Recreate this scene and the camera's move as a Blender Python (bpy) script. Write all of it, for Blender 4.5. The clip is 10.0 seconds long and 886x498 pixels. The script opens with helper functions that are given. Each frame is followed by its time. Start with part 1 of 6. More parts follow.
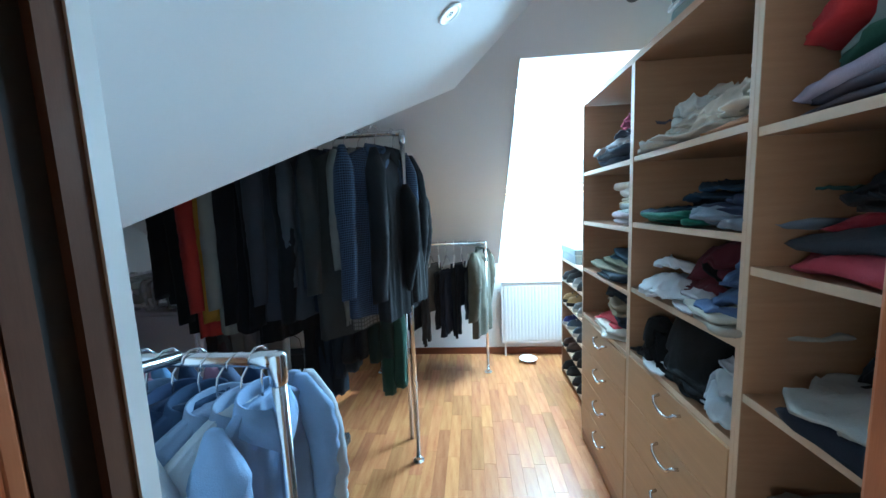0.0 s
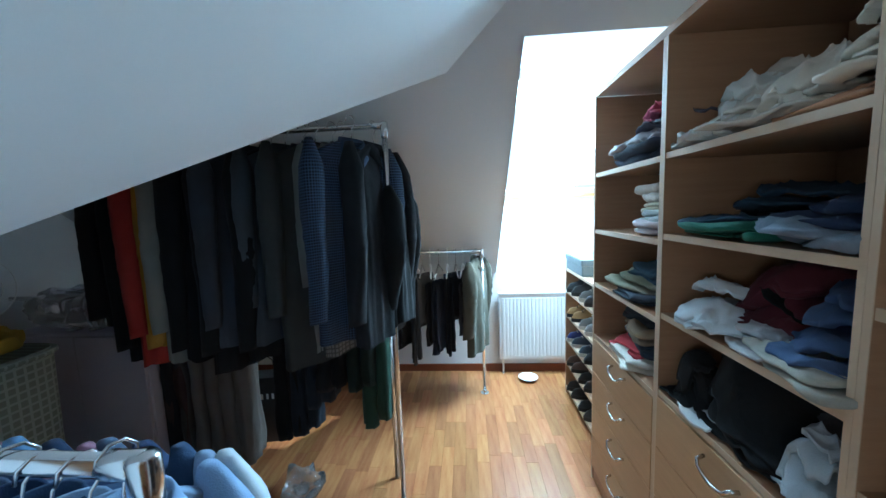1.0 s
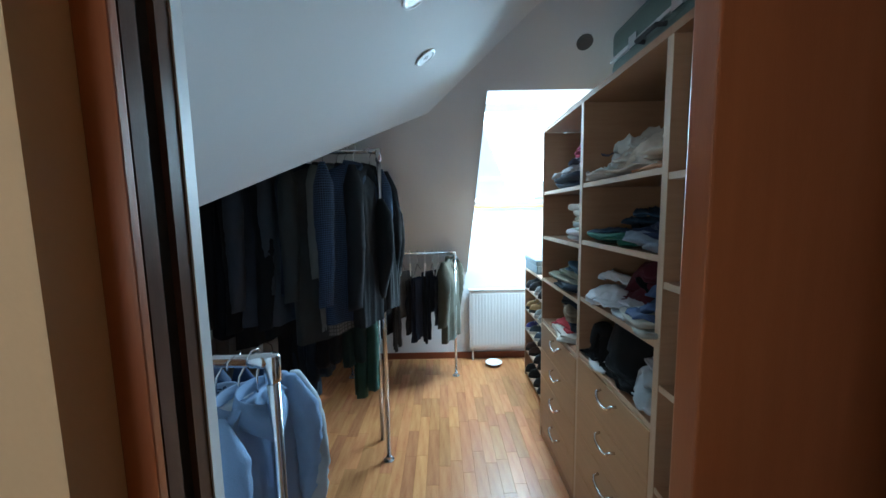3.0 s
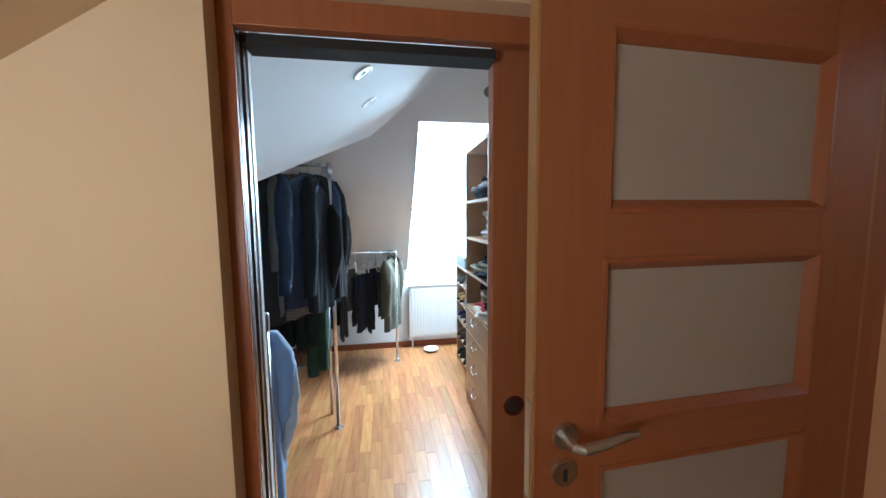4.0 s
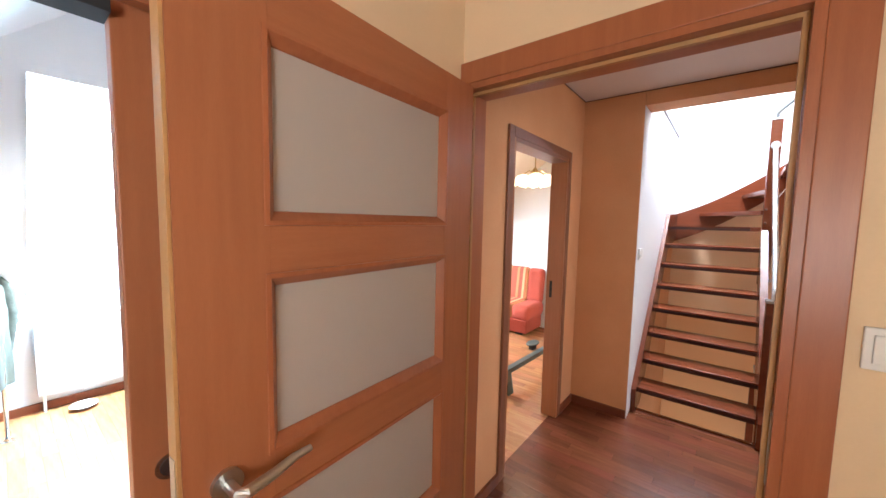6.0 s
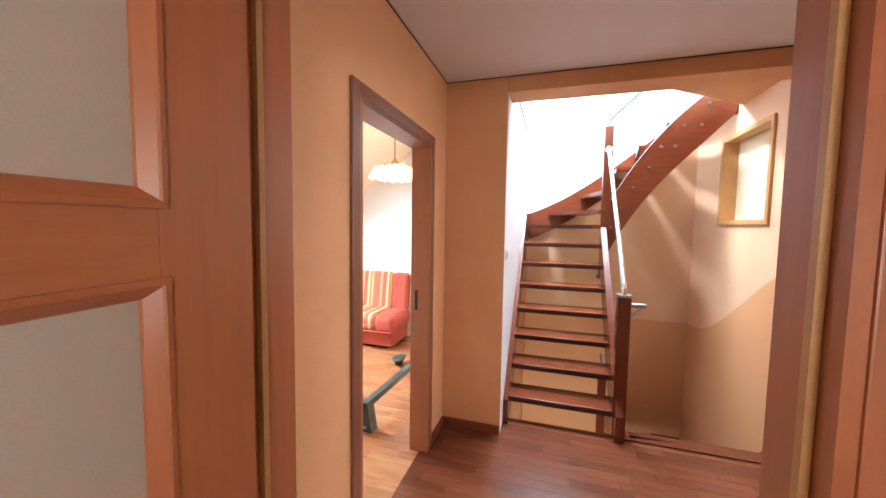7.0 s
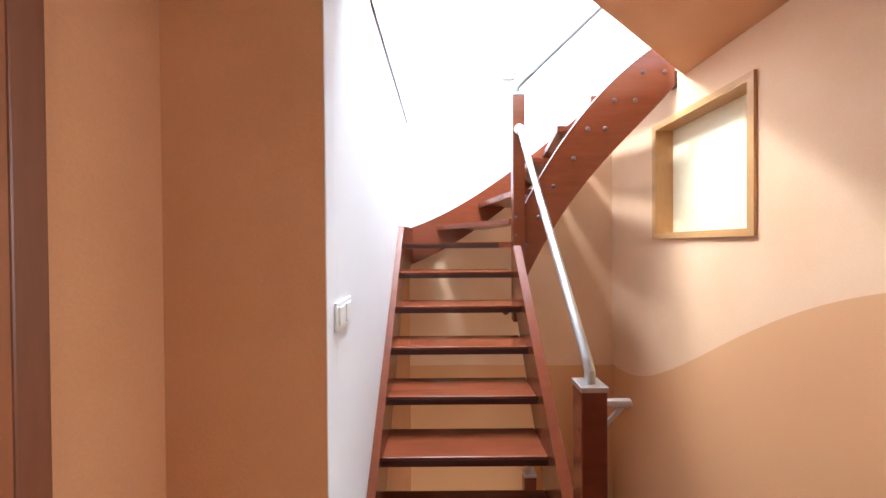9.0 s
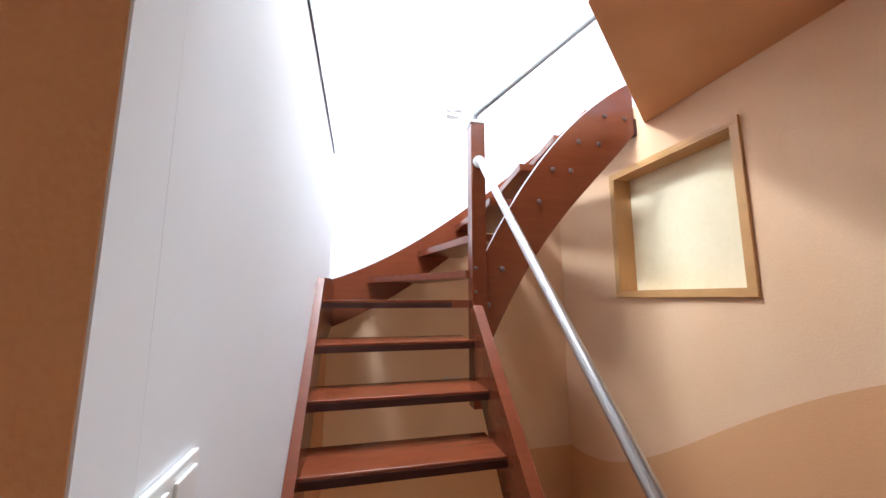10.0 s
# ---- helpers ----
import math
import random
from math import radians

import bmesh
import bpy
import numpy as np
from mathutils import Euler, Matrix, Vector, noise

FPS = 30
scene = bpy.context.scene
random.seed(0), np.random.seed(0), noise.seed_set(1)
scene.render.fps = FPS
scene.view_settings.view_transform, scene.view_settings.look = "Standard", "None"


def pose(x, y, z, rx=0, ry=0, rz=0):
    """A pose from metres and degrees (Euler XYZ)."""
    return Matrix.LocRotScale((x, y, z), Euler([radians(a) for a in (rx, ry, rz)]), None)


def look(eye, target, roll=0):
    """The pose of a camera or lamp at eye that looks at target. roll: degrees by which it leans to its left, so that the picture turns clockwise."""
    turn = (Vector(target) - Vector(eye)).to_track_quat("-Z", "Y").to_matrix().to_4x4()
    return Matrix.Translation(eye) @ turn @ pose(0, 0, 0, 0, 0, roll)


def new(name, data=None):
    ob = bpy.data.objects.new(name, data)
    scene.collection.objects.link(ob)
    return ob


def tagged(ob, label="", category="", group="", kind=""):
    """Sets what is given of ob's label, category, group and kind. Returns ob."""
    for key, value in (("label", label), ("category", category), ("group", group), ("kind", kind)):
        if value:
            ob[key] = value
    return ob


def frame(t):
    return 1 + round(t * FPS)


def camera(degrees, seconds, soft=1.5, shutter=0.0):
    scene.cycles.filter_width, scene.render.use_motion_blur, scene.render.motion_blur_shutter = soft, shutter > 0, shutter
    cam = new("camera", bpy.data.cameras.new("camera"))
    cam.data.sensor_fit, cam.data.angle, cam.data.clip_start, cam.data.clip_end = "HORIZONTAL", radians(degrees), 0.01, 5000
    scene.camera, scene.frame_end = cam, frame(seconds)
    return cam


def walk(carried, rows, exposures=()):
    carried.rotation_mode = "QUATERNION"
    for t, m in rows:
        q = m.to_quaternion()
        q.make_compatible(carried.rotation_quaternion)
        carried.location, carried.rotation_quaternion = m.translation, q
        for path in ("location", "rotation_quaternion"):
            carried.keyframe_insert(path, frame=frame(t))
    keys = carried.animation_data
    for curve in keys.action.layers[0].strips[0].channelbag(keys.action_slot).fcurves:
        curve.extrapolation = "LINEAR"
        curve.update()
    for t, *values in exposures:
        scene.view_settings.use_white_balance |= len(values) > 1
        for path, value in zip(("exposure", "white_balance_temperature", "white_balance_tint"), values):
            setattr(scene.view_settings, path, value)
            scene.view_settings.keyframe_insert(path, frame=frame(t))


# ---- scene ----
cam = camera(102.8, 10.0)
PATH = [
    (0, (0.702, 0.67, 1.465), (0.537, 2.649, 1.229), -2.4),
    (0.5, (0.72, 0.838, 1.457), (0.554, 2.818, 1.231), -2.2),
    (1, (0.712, 0.951, 1.475), (0.568, 2.933, 1.255), -2.1),
    (1.5, (0.707, 0.956, 1.478), (0.6, 2.942, 1.266), -1.9),
    (2, (0.707, 0.863, 1.475), (0.601, 2.85, 1.27), -1.7),
    (2.2, (0.71, 0.813, 1.475), (0.601, 2.799, 1.264), -1.6),
    (3.3, (0.696, 0.391, 1.52), (0.784, 2.379, 1.318), -0.9),
    (3.5, (0.690, 0.298, 1.517), (0.842, 2.282, 1.326), -0.9),
    (4, (0.721, 0.048, 1.511), (1.037, 2.014, 1.325), -0.5),
    (4.5, (0.685, -0.11, 1.526), (1.271, 1.793, 1.352), 0.1),
    (5, (0.613, -0.125, 1.529), (1.561, 1.628, 1.364), 0.8),
    (5.5, (0.647, -0.067, 1.511), (1.9, 1.483, 1.352), 1.0),
    (6, (0.843, 0.029, 1.53), (2.403, 1.27, 1.368), 1.2),
    (6.2, (0.935, 0.079, 1.532), (2.586, 1.195, 1.369), 1.1),
    (7.3, (1.596, 0.255, 1.49), (3.548, 0.671, 1.36), 0.7),
    (7.5, (1.754, 0.257, 1.5), (3.722, 0.584, 1.365), 0.6),
    (8, (2.134, 0.248, 1.488), (4.12, 0.435, 1.346), 0.3),
    (8.3, (2.371, 0.269, 1.493), (4.363, 0.374, 1.347), -0.4),
    (8.5, (2.536, 0.248, 1.497), (4.529, 0.34, 1.357), -0.3),
    (9, (2.913, 0.235, 1.504), (4.913, 0.234, 1.484), -0.4),
    (9.5, (3.242, 0.277, 1.534), (5.23, 0.085, 1.64), -0.4),
    (10, (3.512, 0.338, 1.538), (5.44, -0.118, 1.811), -0.0),
]
walk(cam, [(t, look(eye, target, roll)) for t, eye, target, roll in PATH],
     exposures=[(0, 0.05, 4800, -4), (1, -0.35, 4850, -4), (2.2, -0.75, 4950, -3), (3.4, -0.6, 5200, 0), (4, 0.05, 5300, 4), (4.6, 0.8, 5250, 6), (5.5, 1.15, 5200, 6), (6.2, 1.6, 5200, 5), (7.3, 1.75, 5200, 5), (8, 1.65, 5200, 5), (9, 1.55, 5200, 5), (9.5, 1.4, 5250, 5), (10, 0.85, 5300, 5)])

# ---- world, sun and lamps ----
world = bpy.data.worlds.new("sky")
scene.world = world
world.use_nodes = True
wn = world.node_tree.nodes
sky = wn.new("ShaderNodeTexSky")
sky.sky_type, sky.sun_disc = "NISHITA", False
sky.sun_elevation, sky.sun_rotation = radians(43.5), radians(85)
wn["Background"].inputs["Strength"].default_value = 0.12
world.node_tree.links.new(sky.outputs["Color"], wn["Background"].inputs["Color"])


def area(name, m, sx, sy, power, colour=(1, 1, 1)):
    data = bpy.data.lights.new(name, "AREA")
    data.shape, data.size, data.size_y, data.energy, data.color = "RECTANGLE", sx, sy, power, colour
    ob = new(name, data)
    ob.matrix_world = m
    return ob


def bulb(name, at, power, radius=0.05, colour=(1, 0.85, 0.65)):
    data = bpy.data.lights.new(name, "POINT")
    data.energy, data.shadow_soft_size, data.color = power, radius, colour
    ob = new(name, data)
    ob.location = at
    return ob


COOL, WARM = (0.78, 0.94, 1.0), (1.0, 0.80, 0.58)
area("closet_skylight_light", look((1.50, 3.64, 1.98), (0.80, 2.62, 0.72)), 0.7, 1.0, 165, COOL)
area("sofa_skylight_light", look((4.30, 3.3, 1.75), (4.3, 2.0, 0.2)), 0.9, 1.2, 29, (1, 0.97, 0.92))
area("stairwell_light", look((4.8, -0.1, 4.9), (5.3, -0.2, 1.0)), 1.1, 1.1, 85, (1, 0.97, 0.93))
# No window stands here: this added lamp draws streaks on the back wall.
area("upper_streak_light", look((5.35, 0.50, 4.0), (5.75, -0.8, 1.7)), 0.3, 0.45, 66, (1, 0.96, 0.92))
# Added inside the windowless side room to brighten the hall's north wall.
area("side_room_fill_light", look((3.58, -2.5, 1.7), (2.7, -0.6, 1.3)), 0.6, 1.0, 23, (1, 0.93, 0.84))
# Fill lamp added below the vestibule slope, which has no opening.
area("vestibule_fill_light", look((-0.20, -0.45, 1.42), (0.75, 0.8, 2.9)), 0.5, 0.5, 11, (1, 0.88, 0.74))
# Unseen fill under the flight, added to lift the wall behind the treads.
area("under_stair_fill_light", look((4.6, 0.12, -1.5), (6.1, 0.0, 0.9)), 0.6, 0.6, 6, (1, 0.9, 0.72))
bulb("pendant_bulb", (4.39, 1.634, 1.93), 6, 0.05, WARM)
sun_data = bpy.data.lights.new("sun", "SUN")
sun_data.energy, sun_data.angle, sun_data.color = 5.0, radians(0.5), (1, 0.95, 0.87)
sun = new("sun", sun_data)
sun.matrix_world = look((1.64, 0.15, 1.6), (0, 0, 0))


# ---- helpers for meshes and materials ----
def srgb(h):
    c = [int(h[i:i + 2], 16) / 255 for i in (0, 2, 4)]
    return tuple(((v + 0.055) / 1.055) ** 2.4 if v > 0.04 else v / 12.92 for v in c) + (1,)


def material(name, colour, rough=0.6, metal=0.0, second=None, scale=6.0, bump=0.15, fine=90.0, stretch=(1, 1, 1),
             by_object=0.0, by_island=0.0, spec=0.5, sheen=0.0, transmission=0.0):
    """A surface with broad patches towards a second colour, fine grain and relief."""
    m = bpy.data.materials.new(name)
    m.use_nodes = True
    n, l = m.node_tree.nodes, m.node_tree.links
    b = n["Principled BSDF"]
    a = colour if len(colour) == 4 else tuple(colour) + (1,)
    s = second or tuple(v * 0.82 for v in a[:3]) + (1,)
    geo = n.new("ShaderNodeTexCoord")
    mp = n.new("ShaderNodeMapping")
    mp.inputs["Scale"].default_value = stretch
    l.new(geo.outputs["Object"], mp.inputs["Vector"])
    big, small = n.new("ShaderNodeTexNoise"), n.new("ShaderNodeTexNoise")
    big.inputs["Scale"].default_value, big.inputs["Detail"].default_value = scale, 4
    small.inputs["Scale"].default_value, small.inputs["Detail"].default_value = fine, 3
    l.new(mp.outputs["Vector"], big.inputs["Vector"]), l.new(mp.outputs["Vector"], small.inputs["Vector"])
    mix = n.new("ShaderNodeMix")
    mix.data_type = "RGBA"
    mix.inputs["A"].default_value, mix.inputs["B"].default_value = a, s
    add = n.new("ShaderNodeMath")
    add.operation = "MULTIPLY_ADD"
    l.new(small.outputs["Fac"], add.inputs[0])
    add.inputs[1].default_value = 0.5
    sub = n.new("ShaderNodeMath")
    sub.operation = "SUBTRACT"
    l.new(big.outputs["Fac"], sub.inputs[0])
    sub.inputs[1].default_value = 0.25
    l.new(sub.outputs[0], add.inputs[2])
    l.new(add.outputs[0], mix.inputs["Factor"])
    out = mix.outputs["Result"]
    if by_object or by_island:
        if by_object:
            r = n.new("ShaderNodeObjectInfo").outputs["Random"]
        else:
            r = n.new("ShaderNodeNewGeometry").outputs["Random Per Island"]
        hsv = n.new("ShaderNodeHueSaturation")
        mr = n.new("ShaderNodeMapRange")
        amount = by_object or by_island
        mr.inputs["To Min"].default_value, mr.inputs["To Max"].default_value = 1 - amount, 1 + amount
        l.new(r, mr.inputs["Value"])
        l.new(mr.outputs["Result"], hsv.inputs["Value"])
        mh = n.new("ShaderNodeMapRange")
        mh.inputs["To Min"].default_value, mh.inputs["To Max"].default_value = (0.491, 0.504) if amount > 0.15 else (0.497, 0.505)
        ws = n.new("ShaderNodeTexWhiteNoise")
        ws.noise_dimensions = "1D"
        l.new(r, ws.inputs["W"])
        l.new(ws.outputs["Value"], mh.inputs["Value"])
        l.new(mh.outputs["Result"], hsv.inputs["Hue"])
        l.new(out, hsv.inputs["Color"])
        out = hsv.outputs["Color"]
    l.new(out, b.inputs["Base Color"])
    b.inputs["Roughness"].default_value, b.inputs["Metallic"].default_value = rough, metal
    b.inputs["Specular IOR Level"].default_value = spec
    b.inputs["Sheen Weight"].default_value = sheen
    b.inputs["Transmission Weight"].default_value = transmission
    if bump:
        bp = n.new("ShaderNodeBump")
        bp.inputs["Strength"].default_value, bp.inputs["Distance"].default_value = bump, 0.004
        l.new(small.outputs["Fac"], bp.inputs["Height"])
        l.new(bp.outputs["Normal"], b.inputs["Normal"])
    return m


def cloth(name, hexa, dark=0.65, **kw):
    c = tuple(v * 1.15 + 0.008 for v in srgb(hexa)[:3]) + (1,)
    m = material(name, c, 0.9, second=tuple(v * dark for v in c[:3]) + (1,), scale=9, bump=0.35, fine=420, sheen=0.03, spec=0.15, **kw)
    n, l = m.node_tree.nodes, m.node_tree.links
    creases, relief, tc = n.new("ShaderNodeTexNoise"), n.new("ShaderNodeBump"), n.new("ShaderNodeTexCoord")
    creases.inputs["Scale"].default_value, creases.inputs["Detail"].default_value, creases.inputs["Distortion"].default_value = 14, 5, 0.5
    relief.inputs["Strength"].default_value, relief.inputs["Distance"].default_value = 0.3, 0.012
    l.new(tc.outputs["Object"], creases.inputs["Vector"])
    l.new(creases.outputs["Fac"], relief.inputs["Height"])
    old = n["Principled BSDF"].inputs["Normal"].links
    if old:
        l.new(old[0].from_socket, relief.inputs["Normal"])
    l.new(relief.outputs["Normal"], n["Principled BSDF"].inputs["Normal"])
    return m


def box(bm, x0, y0, z0, x1, y1, z1, bevel=0.0):
    vs = [bm.verts.new(p) for p in ((x0, y0, z0), (x1, y0, z0), (x1, y1, z0), (x0, y1, z0), (x0, y0, z1), (x1, y0, z1), (x1, y1, z1), (x0, y1, z1))]
    fs = [bm.faces.new([vs[i] for i in q]) for q in ((0, 3, 2, 1), (4, 5, 6, 7), (0, 1, 5, 4), (1, 2, 6, 5), (2, 3, 7, 6), (3, 0, 4, 7))]
    if bevel:
        es = list({e for f in fs for e in f.edges})
        bmesh.ops.bevel(bm, geom=es, offset=bevel, segments=2, affect="EDGES", profile=0.6)
    return bm


def boxes(*items, bevel=0.0):
    bm = bmesh.new()
    for it in items:
        box(bm, *it, bevel=bevel)
    return bm


def prism(points, along):
    """A solid from a flat outline, pushed out by the vector along."""
    bm = bmesh.new()
    a = [bm.verts.new(p) for p in points]
    b = [bm.verts.new(Vector(p) + Vector(along)) for p in points]
    bm.faces.new(a[::-1])
    bm.faces.new(b)
    for i in range(len(a)):
        j = (i + 1) % len(a)
        bm.faces.new((a[i], a[j], b[j], b[i]))
    bmesh.ops.recalc_face_normals(bm, faces=bm.faces)
    return bm


def tube(bm, points, radius, sides=12, caps=True):
    """A round bar through the points; radius may be a list."""
    pts = [Vector(p) for p in points]
    rad = radius if isinstance(radius, (list, tuple)) else [radius] * len(pts)
    rings, side = [], None
    for i, p in enumerate(pts):
        d = (pts[min(i + 1, len(pts) - 1)] - pts[max(i - 1, 0)]).normalized()
        if side is None:
            side = d.orthogonal().normalized()
        side = (side - d * side.dot(d)).normalized()
        up = d.cross(side)
        rings.append([bm.verts.new(p + (side * math.cos(k * math.tau / sides) + up * math.sin(k * math.tau / sides)) * rad[i]) for k in range(sides)])
    for r, s in zip(rings, rings[1:]):
        for k in range(sides):
            bm.faces.new((r[k], r[(k + 1) % sides], s[(k + 1) % sides], s[k]))
    if caps:
        bm.faces.new(rings[0][::-1])
        bm.faces.new(rings[-1])
    return bm


def lathe(bm, at, profile, sides=20):
    """Turned about z at the point: profile of (radius, height)."""
    rings = [[bm.verts.new((at[0] + r * math.cos(k * math.tau / sides), at[1] + r * math.sin(k * math.tau / sides), at[2] + h)) for k in range(sides)] for r, h in profile]
    for r, s in zip(rings, rings[1:]):
        for k in range(sides):
            bm.faces.new((r[k], r[(k + 1) % sides], s[(k + 1) % sides], s[k]))
    bm.faces.new(rings[0][::-1])
    bm.faces.new(rings[-1])
    return bm


def thing(name, at, label, category, group="", kind=""):
    ob = new(name)
    ob.location = at
    ob.empty_display_size = 0.05
    return tagged(ob, label, category, group, kind)


def origin(ob):
    p = Vector(ob.location)
    while ob.parent:
        ob = ob.parent
        p += Vector(ob.location)
    return p


def part(name, bm, mat, parent=None, label="", smooth=False):
    """One mesh, written in the world's metres, under a thing or part."""
    if parent:
        bmesh.ops.translate(bm, verts=bm.verts, vec=-origin(parent))
    me = bpy.data.meshes.new(name)
    bm.to_mesh(me)
    bm.free()
    if smooth:
        me.polygons.foreach_set("use_smooth", [True] * len(me.polygons))
    for one in mat if isinstance(mat, (list, tuple)) else [mat]:
        me.materials.append(one)
    ob = new(name, me)
    ob.parent = parent
    if label:
        tagged(ob, label)
    return ob


def setting(name, bm, mat, label, category, smooth=False):
    return tagged(part(name, bm, mat, smooth=smooth), label, category, kind="structure")


# ---- materials ----
white_wall = material("white_plaster", (0.78, 0.79, 0.80), 0.85, second=(0.74, 0.75, 0.765, 1), scale=3, bump=0.04, fine=160)
cream_wall = material("cream_plaster", srgb("ead3b0"), 0.85, second=srgb("e2c8a2"), scale=3, bump=0.06, fine=160)
pale_cream = material("pale_cream_plaster", srgb("f5ecdd"), 0.85, second=srgb("eee1cc"), scale=3, bump=0.06, fine=160)
orange_wall = material("apricot_plaster", srgb("deab7c"), 0.8, second=srgb("cc9462"), scale=2.6, bump=0.22, fine=120)
ceiling_paint = material("ceiling_paint", (0.74, 0.70, 0.68), 0.9, second=(0.70, 0.66, 0.64, 1), bump=0.08)
beech = material("beech_board", srgb("a88262"), 0.45, second=srgb("906c4e"), scale=5, fine=60, stretch=(1, 14, 14), bump=0.05)
beech_edge = material("beech_edge", srgb("c2ac92"), 0.45, second=srgb("bda58a"), scale=5, fine=60, bump=0.05)
drawer_face = material("beech_drawer", srgb("b6946e"), 0.42, second=srgb("a3825e"), scale=4, fine=60, stretch=(14, 1, 14), bump=0.05)
door_wood = material("cherry_veneer", srgb("ae7048"), 0.38, second=srgb("985c3a"), scale=4, fine=70, stretch=(12, 12, 0.8), bump=0.06)
rail_wood = material("cherry_rail", srgb("ae7048"), 0.38, second=srgb("985c3a"), scale=4, fine=70, stretch=(0.8, 12, 12), bump=0.06)
frame_wood = material("cherry_frame", srgb("ac6b43"), 0.36, second=srgb("945636"), scale=4, fine=70, stretch=(12, 12, 0.8), bump=0.06)
edge_band = material("door_edge_band", srgb("bf9560"), 0.5, second=srgb("a97c48"), scale=6, bump=0.05)
walnut_frame = material("brown_frame", srgb("8a5a40"), 0.4, second=srgb("744a34"), scale=5, fine=70, stretch=(12, 12, 0.8), bump=0.06)
mahogany = material("mahogany_stain", srgb("743b22"), 0.24, second=srgb("5d2c18"), scale=5, fine=60, stretch=(6, 1, 6), bump=0.06)
dark_edge = material("dark_tread_edge", srgb("42211a"), 0.35, second=srgb("331914"), scale=8, bump=0.05)
skirting_wood = material("skirting_wood", srgb("7a3f22"), 0.4, second=srgb("643118"), scale=6, bump=0.05)
parquet = material("parquet_strip", srgb("b58657"), 0.25, second=srgb("7c4526"), scale=4, fine=55, stretch=(9, 1, 9), bump=0.05, by_island=0.2)
parquet_one = material("parquet_block", srgb("b58657"), 0.25, second=srgb("7c4526"), scale=4, fine=55, stretch=(9, 1, 9), bump=0.05, by_object=0.2)
# Same parquet as elsewhere, darkened and reddened for the hall's shade and bounce.
parquet_hall = material("parquet_hall_shade", srgb("74432a"), 0.24, second=srgb("4e2816"), scale=4, fine=55, stretch=(9, 1, 9), bump=0.05, by_island=0.2)
chrome = material("chrome", (0.70, 0.71, 0.73), 0.2, 1.0, second=(0.68, 0.69, 0.71, 1), bump=0.0)
steel = material("brushed_steel", (0.62, 0.62, 0.61), 0.33, 1.0, second=(0.55, 0.55, 0.54, 1), bump=0.05, fine=200)
white_plastic = material("white_plastic", (0.8, 0.8, 0.78), 0.4, second=(0.76, 0.76, 0.74, 1), bump=0.02)
white_enamel = material("white_enamel", (0.82, 0.83, 0.83), 0.35, second=(0.78, 0.79, 0.79, 1), bump=0.02)
# Also fills keyholes, latch holes and slots with the black of their shade.
black_gap = material("black_seal_and_hole_shade", (0.015, 0.015, 0.016), 0.8, second=(0.03, 0.03, 0.03, 1), bump=0.1)
frosted = material("frosted_glass", (0.68, 0.60, 0.53), 0.45, second=(0.64, 0.56, 0.49, 1), scale=2, bump=0.1, fine=300, transmission=0.35)

bolt_metal = material("bronze_bolt", (0.16, 0.10, 0.085), 0.4, 0.7, second=(0.11, 0.07, 0.06, 1), bump=0.0)

# ---- large structure ----
SL = 0.65   # rise of the west roof over its run
S2 = 0.74   # rise of the north roof


def west(x):
    return 2.05 + SL * (x - 0.637)


def north(y):
    return 2.05 - S2 * (y - 2.522)


setting("floor", boxes((-2.2, -1.6, -0.14, 4.1, 4.2, -0.012), (4.1, 0.985, -0.14, 6.2, 4.2, -0.012)), skirting_wood, "red-brown timber floor under the parquet", "floor")
# closet front wall with its doorway
setting("wall_closet_front", boxes((-2.2, 0.786, 0, 0.403, 0.932, 2.7), (0.403, 0.786, 1.948, 1.89, 0.932, 2.7), (1.3, 0.786, 0, 1.89, 0.88, 1.948)), cream_wall, "cream plastered wall round a sliding door", "wall")
setting("wall_closet_lining", boxes((-2.08, 0.933, 0, 0.403, 0.9465, 2.6), (0.403, 0.933, 1.93, 1.9, 0.9465, 2.6), (1.1, 0.934, 0, 1.9, 0.9465, 1.93)), white_wall, "white plastered inner face of the closet wall", "wall")
setting("wall_closet_east", prism([(1.9, 0.944, 0), (1.9, 4.07, 0), (1.9, 4.07, 1.55), (1.9, 3.1, 2.255), (1.9, 2.42, 2.3), (1.9, 2.03, 2.5), (1.9, 0.944, 2.7)], (0.1, 0, 0)), white_wall, "plain white closet wall behind the shelves", "wall")
setting("wall_north", boxes((-2.2, 4.07, 0, 5.84, 4.2, 1.0), (0.95, 4.07, 1.0, 1.89, 4.2, 1.56)), white_wall, "low white knee wall under the roof", "wall")
setting("wall_west", boxes((-2.2, -1.6, 0, -2.08, 4.07, 2.4)), white_wall, "plain white gable wall in shade", "wall")
t = 0.1
X0 = -0.985
setting("ceiling_closet_slope", prism([(X0, 0.945, west(X0)), (0.637, 2.522, 2.05), (1.19, 2.03, 2.41), (1.19, 0.945, 2.41)], (0, 0, t)), white_wall, "smooth white sloping closet ceiling", "ceiling")
setting("ceiling_closet_flat", boxes((1.19, 0.945, 2.41, 1.9, 2.04, 2.51)), white_wall, "flat white closet ceiling strip", "ceiling")
setting("ceiling_wing_slope", prism([(X0, 0.945, west(X0)), (0.637, 2.522, 2.05), (-2.08, 2.522, 2.05), (-2.08, 0.945, west(X0))], (0, 0, t)), white_wall, "white sloping ceiling of the closet's wing", "ceiling")
yl = 4.07
